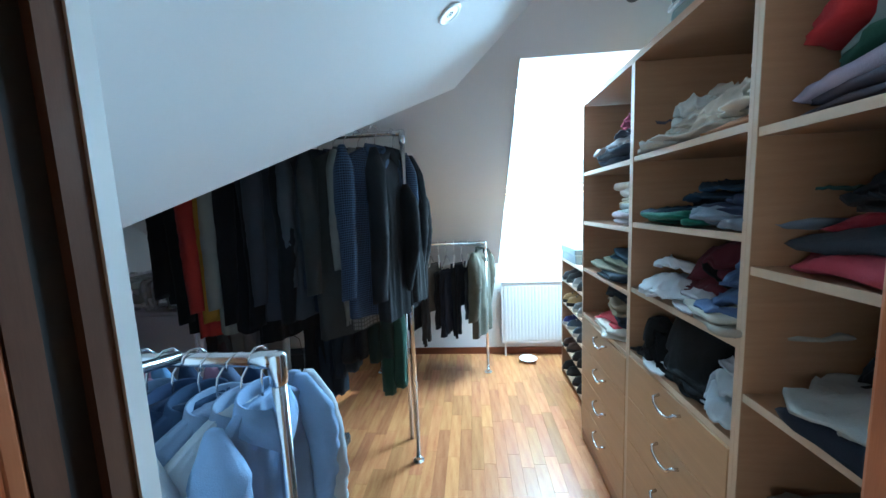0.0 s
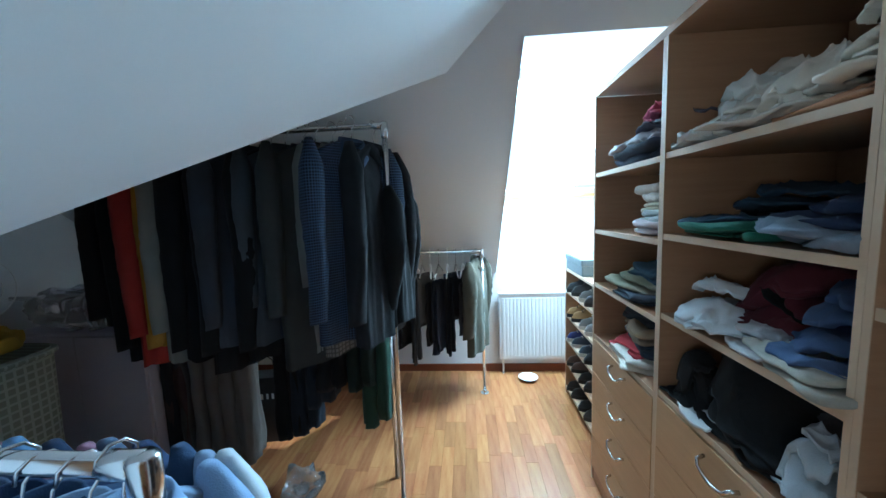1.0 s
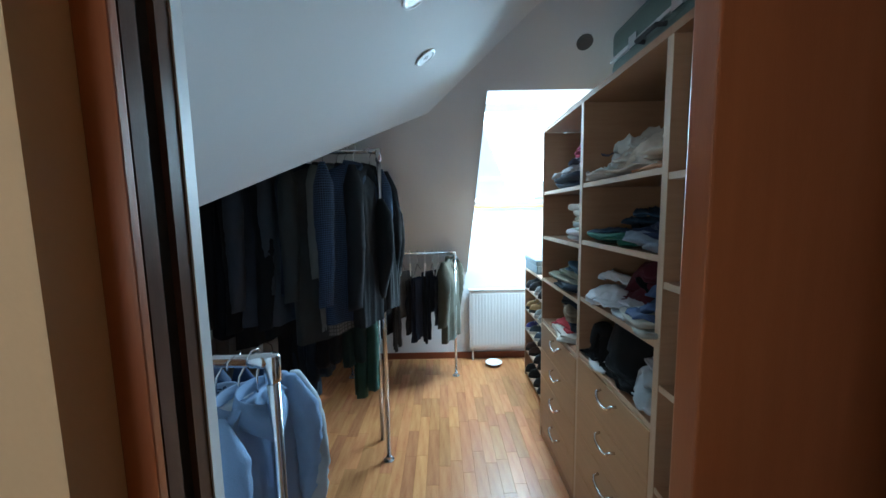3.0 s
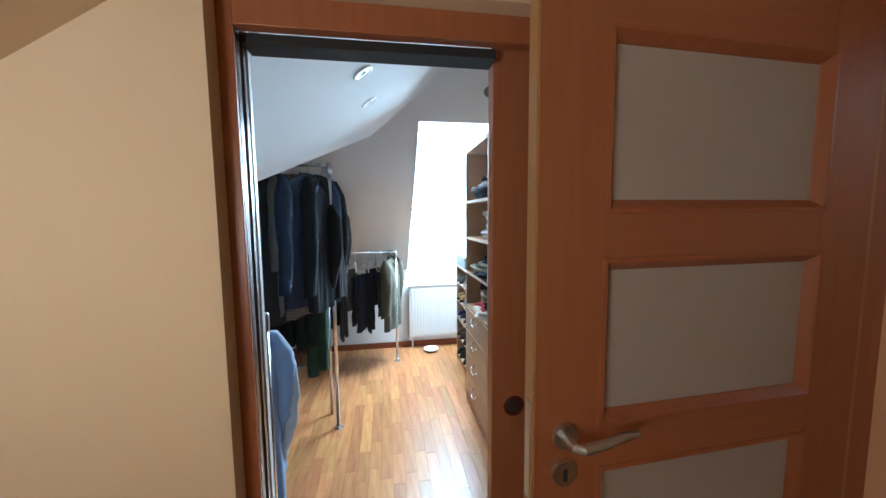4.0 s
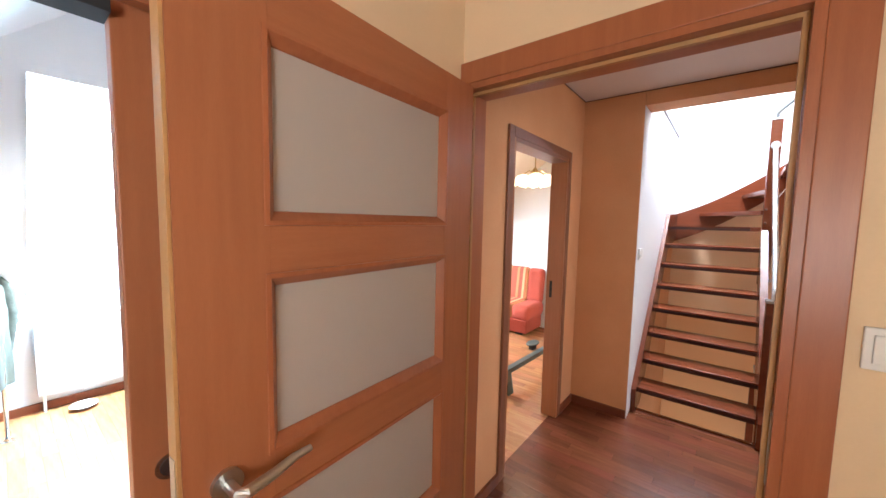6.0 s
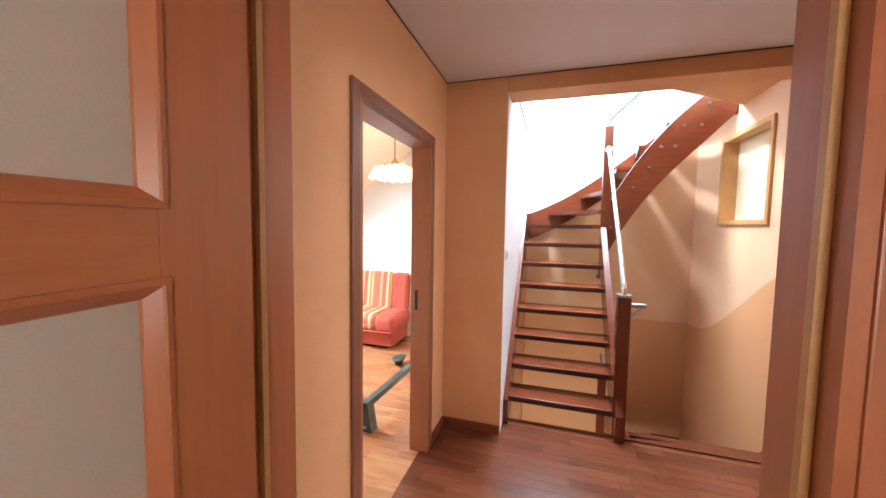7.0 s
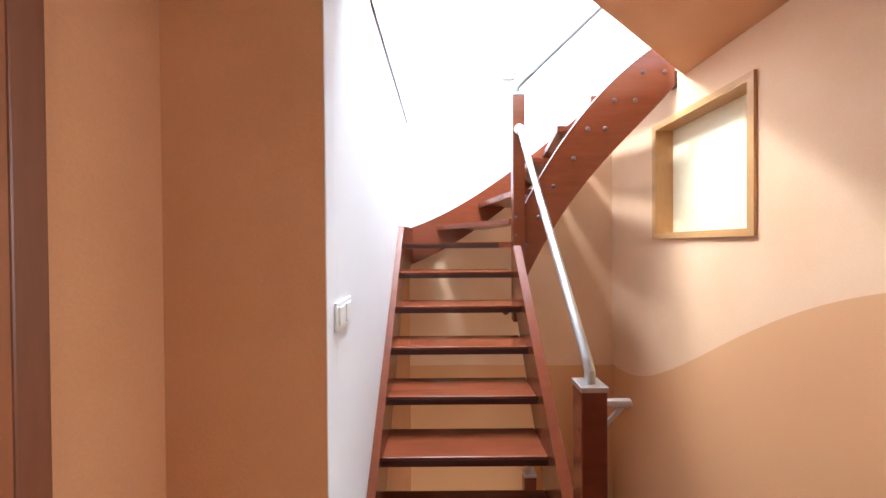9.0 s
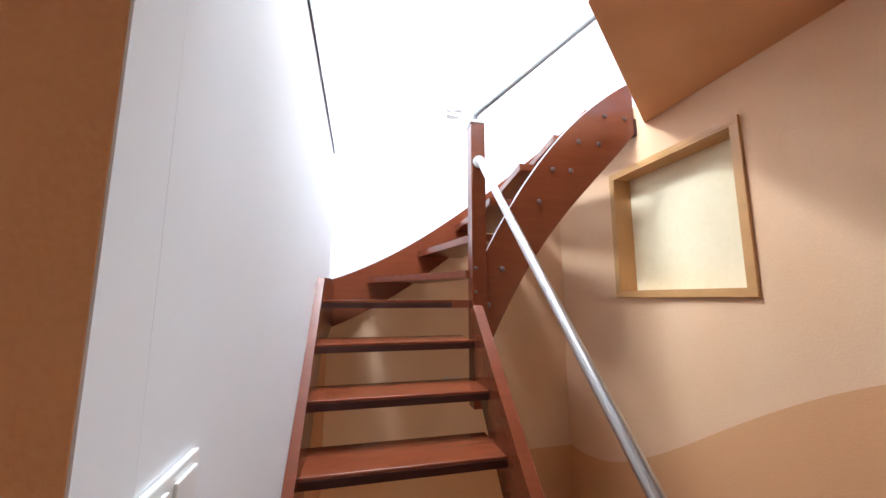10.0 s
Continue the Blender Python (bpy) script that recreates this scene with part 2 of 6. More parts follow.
setting("ceiling_north_slope", prism([(-2.08, 2.522, 2.05), (0.637, 2.522, 2.05), (1.19, 2.03, north(2.03)), (1.9, 2.03, north(2.03)), (1.9, 2.417, north(2.417)), (0.95, 2.417, north(2.417)), (0.95, yl, north(yl)), (-2.08, yl, north(yl))], (0, 0, t)), white_wall, "white sloping roof ceiling round the skylight recess", "ceiling")
setting("skylight_reveal", prism([(0.93, 2.417, north(2.417)), (0.93, 3.1, 2.26), (0.93, 4.07, 1.56), (0.93, 4.07, north(4.07))], (0.018, 0, 0)), white_wall, "white side reveal of the closet skylight", "wall")
setting("skylight_reveal", prism([(1.882, 2.417, north(2.417)), (1.882, 3.1, 2.26), (1.882, 4.07, 1.56), (1.882, 4.07, 0.9)], (0.016, 0, 0)), white_wall, "white side reveal of the closet skylight", "wall")
setting("skylight_head", prism([(0.952, 2.417, north(2.417)), (0.952, 3.1, 2.26), (0.952, 3.1, 2.34), (0.952, 2.417, 2.3)], (0.928, 0, 0)), white_wall, "white head of the skylight recess", "ceiling")
# vestibule


def vest(x):
    return 1.988 + SL * (x - 0.402)


setting("ceiling_vestibule_slope", prism([(-2.08, -1.6, vest(-2.08)), (1.374, -1.6, 2.62), (1.374, 0.799, 2.62), (-2.08, 0.799, vest(-2.08))], (0, 0, t)), cream_wall, "cream sloping ceiling of the vestibule", "ceiling")
setting("ceiling_vestibule_flat", boxes((1.374, -1.6, 2.62, 1.89, 0.799, 2.72)), cream_wall, "flat cream ceiling strip of the vestibule", "ceiling")
setting("wall_vestibule_south", boxes((-2.2, -1.7, 0, 2.0, -1.6, 2.7)), cream_wall, "plain cream wall of the vestibule", "wall")
setting("wall_vestibule_east", boxes((1.89, 0.79, 0, 2.0, 0.93, 2.7), (1.89, -0.10, 2.0, 2.0, 0.79, 2.7), (1.89, -1.6, 0, 2.0, -0.10, 2.7)), cream_wall, "cream wall round the opening to the stair hall", "wall")
# stair hall
setting("wall_hall_north", boxes((2.002, 0.985, 0, 2.645, 1.064, 2.6), (2.645, 0.985, 2.0, 3.515, 1.064, 2.6), (3.515, 0.985, 0, 3.86, 1.064, 2.6)), orange_wall, "apricot wall round the doorway to the sofa room", "wall")
setting("wall_pillar", boxes((3.86, 0.5505, 0, 3.95, 1.11, 2.6)), orange_wall, "apricot wall end beside the stairs", "wall")
setting("wall_stair_lower", boxes((3.864, 0.5475, -2.6, 6.2, 0.62, -0.001)), orange_wall, "apricot wall beside the lower flight", "wall")
side = prism([(3.951, 0.5475, 0.0), (4.05, 0.5475, 0.05), (5.42, 0.5475, 1.45), (6.2, 0.5475, 1.5), (6.2, 0.5475, 5.2), (3.951, 0.5475, 5.2)], (0, 0.0725, 0))
setting("wall_stair_side", box(side, 3.8612, 0.5475, 0.0, 3.9505, 0.5502, 2.405), white_wall, "smooth white wall beside the stairs", "wall")
setting("wall_under_stairs", prism([(3.953, 0.5475, -0.0005), (4.05, 0.5475, 0.0485), (5.42, 0.5475, 1.4485), (6.2, 0.5475, 1.4985), (6.2, 0.5475, -0.0005)], (0, 0.0725, 0)), orange_wall, "apricot wall below the stairs' stringer", "wall")
two_tone = material("two_tone_plaster", srgb("e8c6a0"), 0.8, second=srgb("d9af84"), scale=2.6, bump=0.22, fine=120)
nt, lt = two_tone.node_tree.nodes, two_tone.node_tree.links
pos = nt.new("ShaderNodeNewGeometry")
sep = nt.new("ShaderNodeSeparateXYZ")
lt.new(pos.outputs["Position"], sep.inputs[0])


def calc(op, a, b=None):
    q = nt.new("ShaderNodeMath")
    q.operation = op
    for s, v in zip(q.inputs, (a, b)):
        if v is None:
            continue
        if isinstance(v, (int, float)):
            s.default_value = v
        else:
            lt.new(v, s)
    return q.outputs[0]


# the wave between the two paints: height falls from 1.31 m as x grows
run = calc("MAXIMUM", calc("SUBTRACT", sep.outputs["X"], 3.85), 0.0)
wave = calc("ADD", 0.87, calc("MULTIPLY", calc("COSINE", calc("MULTIPLY", calc("SUBTRACT", sep.outputs["X"], 3.9), math.pi / 2.2), 0.0), 0.49))
wob = nt.new("ShaderNodeTexNoise")
wob.inputs["Scale"].default_value = 2.2
wave = calc("ADD", wave, calc("MULTIPLY", calc("SUBTRACT", wob.outputs["Fac"], 0.5), 0.05))
lower = calc("LESS_THAN", sep.outputs["Z"], wave)
mx = nt.new("ShaderNodeMix")
mx.data_type = "RGBA"
bs = nt["Principled BSDF"]
lt.new(bs.inputs["Base Color"].links[0].from_socket, mx.inputs["A"])
mx.inputs["B"].default_value = srgb("d39f6d")
lt.new(lower, mx.inputs["Factor"])
lt.new(mx.outputs["Result"], bs.inputs["Base Color"])
NX0, NX1, NZ0, NZ1, YS = 4.712, 5.512, 1.57, 2.341, -1.34
setting("wall_hall_south", boxes((2.0, -1.46, 0, 2.93, YS, 2.6), (2.93, -1.46, 2.0, 3.79, YS, 2.6), (3.79, -1.46, -2.6, NX0, YS, 2.75),
                                 (NX0, -1.46, -2.6, NX1, YS, NZ0), (NX0, -1.46, NZ1, NX1, YS, 2.75), (NX1, -1.46, -2.6, 6.2, YS, 2.75)), two_tone, "apricot wall in two tones with a wavy edge", "wall")
line = [(0.56, 1.50), (0.16, 1.66), (-0.28, 1.90), (-0.615, 2.15), (-0.95, 2.45), (-1.34, 2.75)]
setting("wall_stair_back", prism([(6.2, 0.56, -2.6)] + [(6.2, y, z) for y, z in line] + [(6.2, -1.46, 2.75), (6.2, -1.46, -2.6)], (0.1, 0, 0)), two_tone, "apricot wall behind the open stairs", "wall")
setting("wall_stair_upper", prism([(6.196, y, z + 0.005) for y, z in line] + [(6.196, -1.46, 2.8), (6.196, -3.0, 2.8), (6.196, -3.0, 5.2), (6.196, 0.56, 5.2)], (0.1, 0, 0)), white_wall, "bright white wall over the stairs", "wall")
setting("wall_upper_south", boxes((3.8, -3.1, 2.75, 6.3, -3.0, 5.2)), white_wall, "plain white wall on the upper floor", "wall")
setting("wall_upper_west", boxes((3.7, -3.1, 2.75, 3.8, 0.56, 5.2)), white_wall, "plain white wall on the upper floor", "wall")
setting("ceiling_upper", boxes((3.7, -3.1, 5.2, 6.3, 0.57, 5.3)), white_wall, "plain white ceiling over the stairwell", "ceiling")
setting("ceiling_hall", boxes((2.0, -1.46, 2.51, 3.862, 1.1, 2.6)), ceiling_paint, "pale ceiling of the stair hall", "ceiling")
setting("ceiling_beam", boxes((3.864, -1.339, 2.405, 4.085, 0.547, 2.75)), orange_wall, "apricot beam before the stairwell", "ceiling")
soffit = prism([(4.087, -1.339, 2.6), (5.22, -1.339, 2.6), (4.51, -0.44, 2.6), (4.087, -0.44, 2.6)], (0, 0, 0.15))
setting("ceiling_soffit", soffit, orange_wall, "apricot soffit with a slanting edge at the stairwell", "ceiling")
# Dark strips draw the shadow line where the hall walls meet the ceiling.
setting("ceiling_shadow_strip", boxes((2.002, 0.979, 2.504, 3.86, 0.984, 2.509), (3.855, -1.33, 2.504, 3.86, 0.979, 2.509)), dark_edge, "thin dark strip in place of the shadow line under the ceiling", "trim")
setting("trim_well_edge", boxes((4.2, 0.538, 2.58, 6.1, 0.547, 2.605)), dark_edge, "thin dark grey strip along the stairwell wall", "trim")
# sofa room
YT = 1.95
setting("wall_sofa_south", boxes((2.002, 1.066, 0, 2.645, 1.085, 2.6), (2.645, 1.066, 2.0, 3.515, 1.085, 2.6), (3.515, 1.066, 0, 5.72, 1.085, 2.6)), cream_wall, "cream wall of the sofa room by the door", "wall")
setting("wall_sofa_east", boxes((5.72, 1.066, 0, 5.84, 4.07, 2.7)), white_wall, "white gable wall behind the sofa", "wall")
setting("wall_sofa_west", prism([(2.002, 1.085, 0), (2.002, 4.07, 0), (2.002, 4.07, north(4.07) + 0.02), (2.002, YT, north(YT) + 0.02), (2.002, 1.085, north(YT) + 0.02)], (0.01, 0, 0)), pale_cream, "cream side wall of the sofa room", "wall")
WX0, WX1, WY0, WY1 = 3.70, 4.76, 2.63, 3.85
ceil_sofa = prism([(2.0, YT, north(YT)), (5.72, YT, north(YT)), (5.72, WY0, north(WY0)), (WX0, WY0, north(WY0)), (WX0, WY1, north(WY1)), (WX1, WY1, north(WY1)),
                   (WX1, WY0 + 0.001, north(WY0)), (5.72, WY0 + 0.001, north(WY0)), (5.72, yl, north(yl)), (2.0, yl, north(yl))], (0, 0, 0.1))
setting("ceiling_sofa_slope", ceil_sofa, pale_cream, "cream sloping ceiling round a skylight", "ceiling")
setting("ceiling_sofa_flat", boxes((2.0, 1.066, north(YT), 5.72, YT, 2.6)), pale_cream, "flat cream ceiling of the sofa room", "ceiling")


def rv(x0, x1):
    return prism([(x0, WY0, north(WY0) + 0.1), (x0, WY0, north(WY0) + 0.2), (x0, WY1, north(WY1) + 0.2), (x0, WY1, north(WY1) + 0.1)], (x1 - x0, 0, 0))


setting("skylight_reveal", rv(WX0 - 0.02, WX0), white_wall, "white reveal of the sofa room skylight", "wall")
setting("skylight_reveal", rv(WX1, WX1 + 0.02), white_wall, "white reveal of the sofa room skylight", "wall")
setting("skylight_reveal", prism([(WX0, WY0 - 0.02, north(WY0) + 0.1), (WX0, WY0, north(WY0) + 0.1), (WX0, WY0, north(WY0) + 0.2), (WX0, WY0 - 0.02, north(WY0) + 0.2)], (WX1 - WX0, 0, 0)), white_wall, "white head reveal of the sofa room skylight", "wall")
setting("skylight_reveal", prism([(WX0, WY1, north(WY1) + 0.1), (WX0, WY1 + 0.02, north(WY1) + 0.1), (WX0, WY1 + 0.02, north(WY1) + 0.2), (WX0, WY1, north(WY1) + 0.2)], (WX1 - WX0, 0, 0)), white_wall, "white foot reveal of the sofa room skylight", "wall")
# glowing board added beyond the skylights so that they show white
sky_glow = bpy.data.materials.new("glowing_sky_board")
sky_glow.use_nodes = True
hn = sky_glow.node_tree.nodes
hb = hn["Principled BSDF"]
hb.inputs["Base Color"].default_value = (0.9, 0.95, 1, 1)
hb.inputs["Emission Color"].default_value = (0.9, 0.96, 1, 1)
hb.inputs["Emission Strength"].default_value = 1.8
setting("backdrop", boxes((-1.5, 6.5, -1.0, 7.5, 6.52, 8.5)), sky_glow, "glowing white board in place of the sky beyond the skylights", "sky")

# skylight of the closet


def skylight(name, x0, x1, a, b, label, wood, fw=0.06):
    """A roof window in the slope from a = (y, z) up to b = (y, z)."""
    ob = tagged(thing(name, (x0, a[0], a[1]), label, "window"), kind="structure")
    u = Vector((0, b[0] - a[0], b[1] - a[1]))
    length = u.length
    u.normalize()
    n = Vector((0, -u.z, u.y)) if u.y < 0 else Vector((0, u.z, -u.y))
    if n.z < 0:
        n = -n

    def bar(c0, c1, l0, l1, d0=0.0, d1=0.05):
        o = Vector((0, a[0], a[1]))
        return prism([o + u * l0 + n * d0 + Vector((c0, 0, 0)), o + u * l1 + n * d0 + Vector((c0, 0, 0)), o + u * l1 + n * d1 + Vector((c0, 0, 0)), o + u * l0 + n * d1 + Vector((c0, 0, 0))], (c1 - c0, 0, 0))
    part("frame_bottom", bar(x0, x1, 0, 0.07), wood, ob)
    part("frame_top", bar(x0, x1, length - 0.07, length), wood, ob)
    part("frame_side", bar(x0, x0 + fw, 0.07, length - 0.07), wood, ob)
    part("frame_side", bar(x1 - fw, x1, 0.07, length - 0.07), wood, ob)
    p = part("pane", bar(x0 + fw, x1 - fw, 0.07, length - 0.07, 0.02, 0.03), clear_glass, ob, "clear window pane")
    p.visible_shadow = False
    return ob


pine = material("lacquered_pine", srgb("d9a866"), 0.4, second=srgb("c89450"), scale=5, fine=60, bump=0.05)
clear_glass = material("clear_glass", (0.95, 0.97, 0.97), 0.02, bump=0.0, transmission=1.0)
skylight("window_1", 0.952, 1.88, (4.06, 1.565), (3.1, 2.262), "closet roof window with a white frame and pine sill bar", white_enamel)
skylight("window_2", WX0 + 0.002, WX1 - 0.002, (WY1 - 0.01, north(WY1) + 0.03), (WY0 + 0.01, north(WY0) + 0.03), "sofa room roof window blown white by daylight", white_enamel, 0.02)

bm = bmesh.new()
tube(bm, [(0.96, 4.03, 1.555), (1.86, 4.03, 1.555)], 0.013, 10)
setting("window_sill_bar", bm, pine, "thin pine bar below the closet roof window", "window")

# skirting
setting("baseboard_1", boxes((-2.0, 4.055, 0, 1.895, 4.068, 0.065)), skirting_wood, "red-brown wooden skirting on the knee wall", "skirting")
setting("baseboard_2", boxes((2.02, 4.055, 0, 5.71, 4.068, 0.065)), skirting_wood, "red-brown wooden skirting in the sofa room", "skirting")
setting("baseboard_3", boxes((2.01, 0.968, 0, 2.59, 0.983, 0.06), (3.575, 0.968, 0, 3.858, 0.983, 0.06), (3.843, 0.551, 0, 3.858, 0.968, 0.06)), skirting_wood, "red-brown wooden skirting in the hall", "skirting")
setting("baseboard_4", boxes((3.86, -1.338, 0, 4.2, -1.325, 0.055)), skirting_wood, "red-brown wooden skirting by the stairs", "skirting")

# ---- sliding closet door and its frame ----
glossy_edge = material("glossy_brown_edge", (0.13, 0.07, 0.05), 0.22, second=(0.09, 0.05, 0.035, 1), stretch=(12, 12, 0.8), bump=0.04)
df = tagged(thing("door_1", (0.72, 0.89, 0), "cherry-veneer sliding door pushed open, framed in cherry", "sliding door"), kind="structure")
part("frame_side", boxes((0.4035, 0.832, 0, 0.434, 0.843, 1.9475), bevel=0.002), frame_wood, df)
part("frame_head", boxes((0.434, 0.832, 1.889, 1.86, 0.862, 1.9475), bevel=0.002), frame_wood, df)
part("inner_edge", boxes((0.4035, 0.8435, 0, 0.4345, 0.861, 1.9)), glossy_edge, df, "glossy brown inner edge")
part("brush_seal", boxes((0.4035, 0.8615, 0, 0.425, 0.886, 1.9)), black_gap, df, "black brush seal in its slot")
part("inner_strip", boxes((0.4035, 0.8865, 0, 0.432, 0.9055, 1.9)), glossy_edge, df, "dark brown inner strip")
part("white_lining", boxes((0.4035, 0.906, 0, 0.434, 0.922, 1.93)), white_enamel, df)
part("top_track", boxes((0.4375, 0.8635, 1.868, 0.979, 0.926, 1.888)), black_gap, df, "black track slot")
leaf1 = part("sliding_leaf", boxes((0.98, 0.89, 0.008, 1.86, 0.93, 1.91), bevel=0.003), door_wood, df)
bm = bmesh.new()
tube(bm, [(1.039, 0.8895, 1.017), (1.039, 0.8865, 1.017)], 0.027, 24)
part("finger_ring", bm, chrome, leaf1, "round chrome finger pull", smooth=False)
bm = bmesh.new()
tube(bm, [(1.039, 0.8865, 1.017), (1.039, 0.8855, 1.017)], 0.019, 24)
part("finger_cup", bm, bolt_metal, leaf1)

# ---- glazed door standing open ----
HX, HY = 1.857, 0.7195


def bead_ring(bm, x0, x1, z0, z1, y, sign):
    """A mitred moulding round a pane: a raised lip that slopes down to the glass."""
    rings = []
    for inset, h in ((0.0, -0.001), (0.001, 0.0035), (0.009, 0.0045), (0.012, 0.002), (0.026, -0.0135), (0.028, -0.0185)):
        yy = y + sign * h
        rings.append([bm.verts.new(q) for q in ((x0 + inset, yy, z0 + inset), (x1 - inset, yy, z0 + inset), (x1 - inset, yy, z1 - inset), (x0 + inset, yy, z1 - inset))])
    for r, q in zip(rings, rings[1:]):
        for k in range(4):
            j = (k + 1) % 4
            bm.faces.new((r[k], r[j], q[j], q[k]))


def glazed_leaf():
    ob = tagged(thing("door_2", (HX, HY, 0), "cherry door with four frosted panes, standing open", "door"), kind="structure")
    x0, x1, y0, y1 = HX - 0.857, HX, HY, HY + 0.04
    px0, px1 = x0 + 0.143, x0 + 0.717
    rows = [(0.193, 0.545), (0.633, 0.985), (1.073, 1.425), (1.513, 1.868)]
    part("stile", boxes((x0 + 0.004, y0, 0.01, px0 + 0.012, y1, 1.975)), door_wood, ob)
    part("stile", boxes((px1 - 0.012, y0, 0.01, x1, y1, 1.975)), door_wood, ob)
    zs = [0.01] + [v for r in rows for v in (r[0] + 0.012, r[1] - 0.012)] + [1.975]
    for i in range(0, len(zs), 2):
        part("rail", boxes((px0 + 0.0125, y0 + 0.0005, zs[i], px1 - 0.0125, y1 - 0.0005, zs[i + 1])), rail_wood, ob)
    part("edge_strip", boxes((x0 - 0.002, y0 + 0.003, 0.01, x0 + 0.004, y1 - 0.003, 1.975), bevel=0.001), edge_band, ob)
    for z0, z1 in rows:
        bm = bmesh.new()
        bead_ring(bm, px0, px1, z0, z1, y0, -1)
        bead_ring(bm, px0, px1, z0, z1, y1, 1)
        bmesh.ops.recalc_face_normals(bm, faces=bm.faces)
        bead = part("glazing_bead", bm, frame_wood, ob)
        part("pane", boxes((px0 + 0.02, y0 + 0.0175, z0 + 0.02, px1 - 0.02, y0 + 0.0225, z1 - 0.02)), frosted, bead, "frosted glass pane")
    hx, hz = x0 + 0.067, 1.066
    bm = bmesh.new()
    tube(bm, [(hx, y0 - 0.0005, hz), (hx, y0 - 0.010, hz)], 0.026, 24)
    tube(bm, [(hx, y0 - 0.01, hz), (hx, y0 - 0.045, hz), (hx + 0.012, y0 - 0.052, hz), (hx + 0.06, y0 - 0.05, hz + 0.004), (hx + 0.10, y0 - 0.047, hz + 0.011), (hx + 0.135, y0 - 0.047, hz + 0.012)], [0.010, 0.010, 0.0105, 0.0095, 0.008, 0.0065], 14)
    part("door_handle", bm, steel, ob, "brushed steel lever handle", smooth=False)
    bm = bmesh.new()
    tube(bm, [(hx, y0 - 0.0005, hz - 0.078), (hx, y0 - 0.009, hz - 0.078)], 0.026, 24)
    esc = part("key_rose", bm, steel, ob, "round steel key rose")
    part("keyhole", boxes((hx - 0.004, y0 - 0.0105, hz - 0.094, hx + 0.004, y0 - 0.0093, hz - 0.068)), black_gap, esc)
    part("latch_plate", boxes((x0 - 0.0035, y0 + 0.01, 0.93, x0 - 0.0021, y1 - 0.01, 1.14)), steel, ob)
    ob.rotation_euler = (0, 0, radians(2.8))
    return ob


glazed_leaf()


def casing_x(name, x0, x1, y0, y1, zt, w, label):
    """The lining and casing of an opening in a wall that runs along y."""
    ob = tagged(thing(name, ((x0 + x1) / 2, (y0 + y1) / 2, 0), label, "door frame"), kind="structure")
    for a, b in ((y0 - w, y0), (y1, y1 + w)):
        part("casing", boxes((x0 - 0.016, a, 0, x0 - 0.001, b, zt + w), bevel=0.003), frame_wood, ob)
        part("casing", boxes((x1 + 0.001, a, 0, x1 + 0.016, b, zt + w), bevel=0.003), frame_wood, ob)
    part("casing_head", boxes((x0 - 0.0165, y0, zt, x0 - 0.001, y1, zt + w), bevel=0.003), frame_wood, ob)
    part("casing_head", boxes((x1 + 0.001, y0, zt, x1 + 0.0165, y1, zt + w), bevel=0.003), frame_wood, ob)
    part("jamb", boxes((x0 - 0.012, y0 + 0.0, 0, x1 + 0.012, y0 + 0.02, zt)), frame_wood, ob)
    part("jamb", boxes((x0 - 0.012, y1 - 0.02, 0, x1 + 0.012, y1, zt)), frame_wood, ob)
    part("jamb_head", boxes((x0 - 0.012, y0 + 0.02, zt - 0.02, x1 + 0.012, y1 - 0.02, zt)), frame_wood, ob)
    part("seal_strip", boxes((x0 + 0.02, y0 + 0.021, 0, x0 + 0.034, y0 + 0.032, zt - 0.022), (x0 + 0.02, y1 - 0.032, 0, x0 + 0.034, y1 - 0.021, zt - 0.022), (x0 + 0.02, y0 + 0.032, zt - 0.032, x0 + 0.034, y1 - 0.032, zt - 0.0215)), edge_band, ob)
    part("strike_plate", boxes((x0 + 0.001, y0 + 0.0205, 0.95, x0 + 0.018, y0 + 0.0225, 1.12)), steel, ob)
    return ob


casing_x("door_frame_1", 1.89, 2.0, -0.10, 0.785, 2.0, 0.072, "cherry frame of the opening to the stair hall")


# Lighter than the casing: sofa room light is put into this veneer.
jamb_wood_lit = material("jamb_veneer_lit", srgb("a8704a"), 0.4, second=srgb("935c38"), scale=5, fine=70, stretch=(12, 12, 0.8), bump=0.06)


def casing_y(name, x0, x1, y0, y1, zt, w, label, sides=(1, 1)):
    ob = tagged(thing(name, ((x0 + x1) / 2, (y0 + y1) / 2, 0), label, "door frame"), kind="structure")
    for k, (f, g) in enumerate(((y0 - 0.016, y0 - 0.001), (y1 + 0.001, y1 + 0.016))):
        for a, b in ((x0 - w, x0), (x1, x1 + w)):
            part("casing", boxes((a, f, 0, b, g, zt + w), bevel=0.004), walnut_frame, ob)
        part("casing_head", boxes((x0, f - 0.0005, zt, x1, g, zt + w), bevel=0.004), walnut_frame, ob)
    part("jamb", boxes((x0, y0 - 0.012, 0, x0 + 0.022, y1 + 0.012, zt)), jamb_wood_lit, ob)
    part("jamb", boxes((x1 - 0.022, y0 - 0.012, 0, x1, y1 + 0.012, zt)), jamb_wood_lit, ob)
    part("jamb_head", boxes((x0 + 0.022, y0 - 0.012, zt - 0.022, x1 - 0.022, y1 + 0.012, zt)), walnut_frame, ob)
    return ob


d2 = casing_y("door_frame_2", 2.645, 3.515, 0.985, 1.085, 2.0, 0.058, "brown wooden frame of the sofa room doorway")
part("strike_plate", boxes((3.4915, 1.05, 0.95, 3.4928, 1.07, 1.08)), black_gap, d2)
part("latch_hole", boxes((3.4905, 1.054, 1.03, 3.4914, 1.066, 1.06), (3.4905, 1.054, 0.95, 3.4914, 1.066, 0.99)), black_gap, d2)
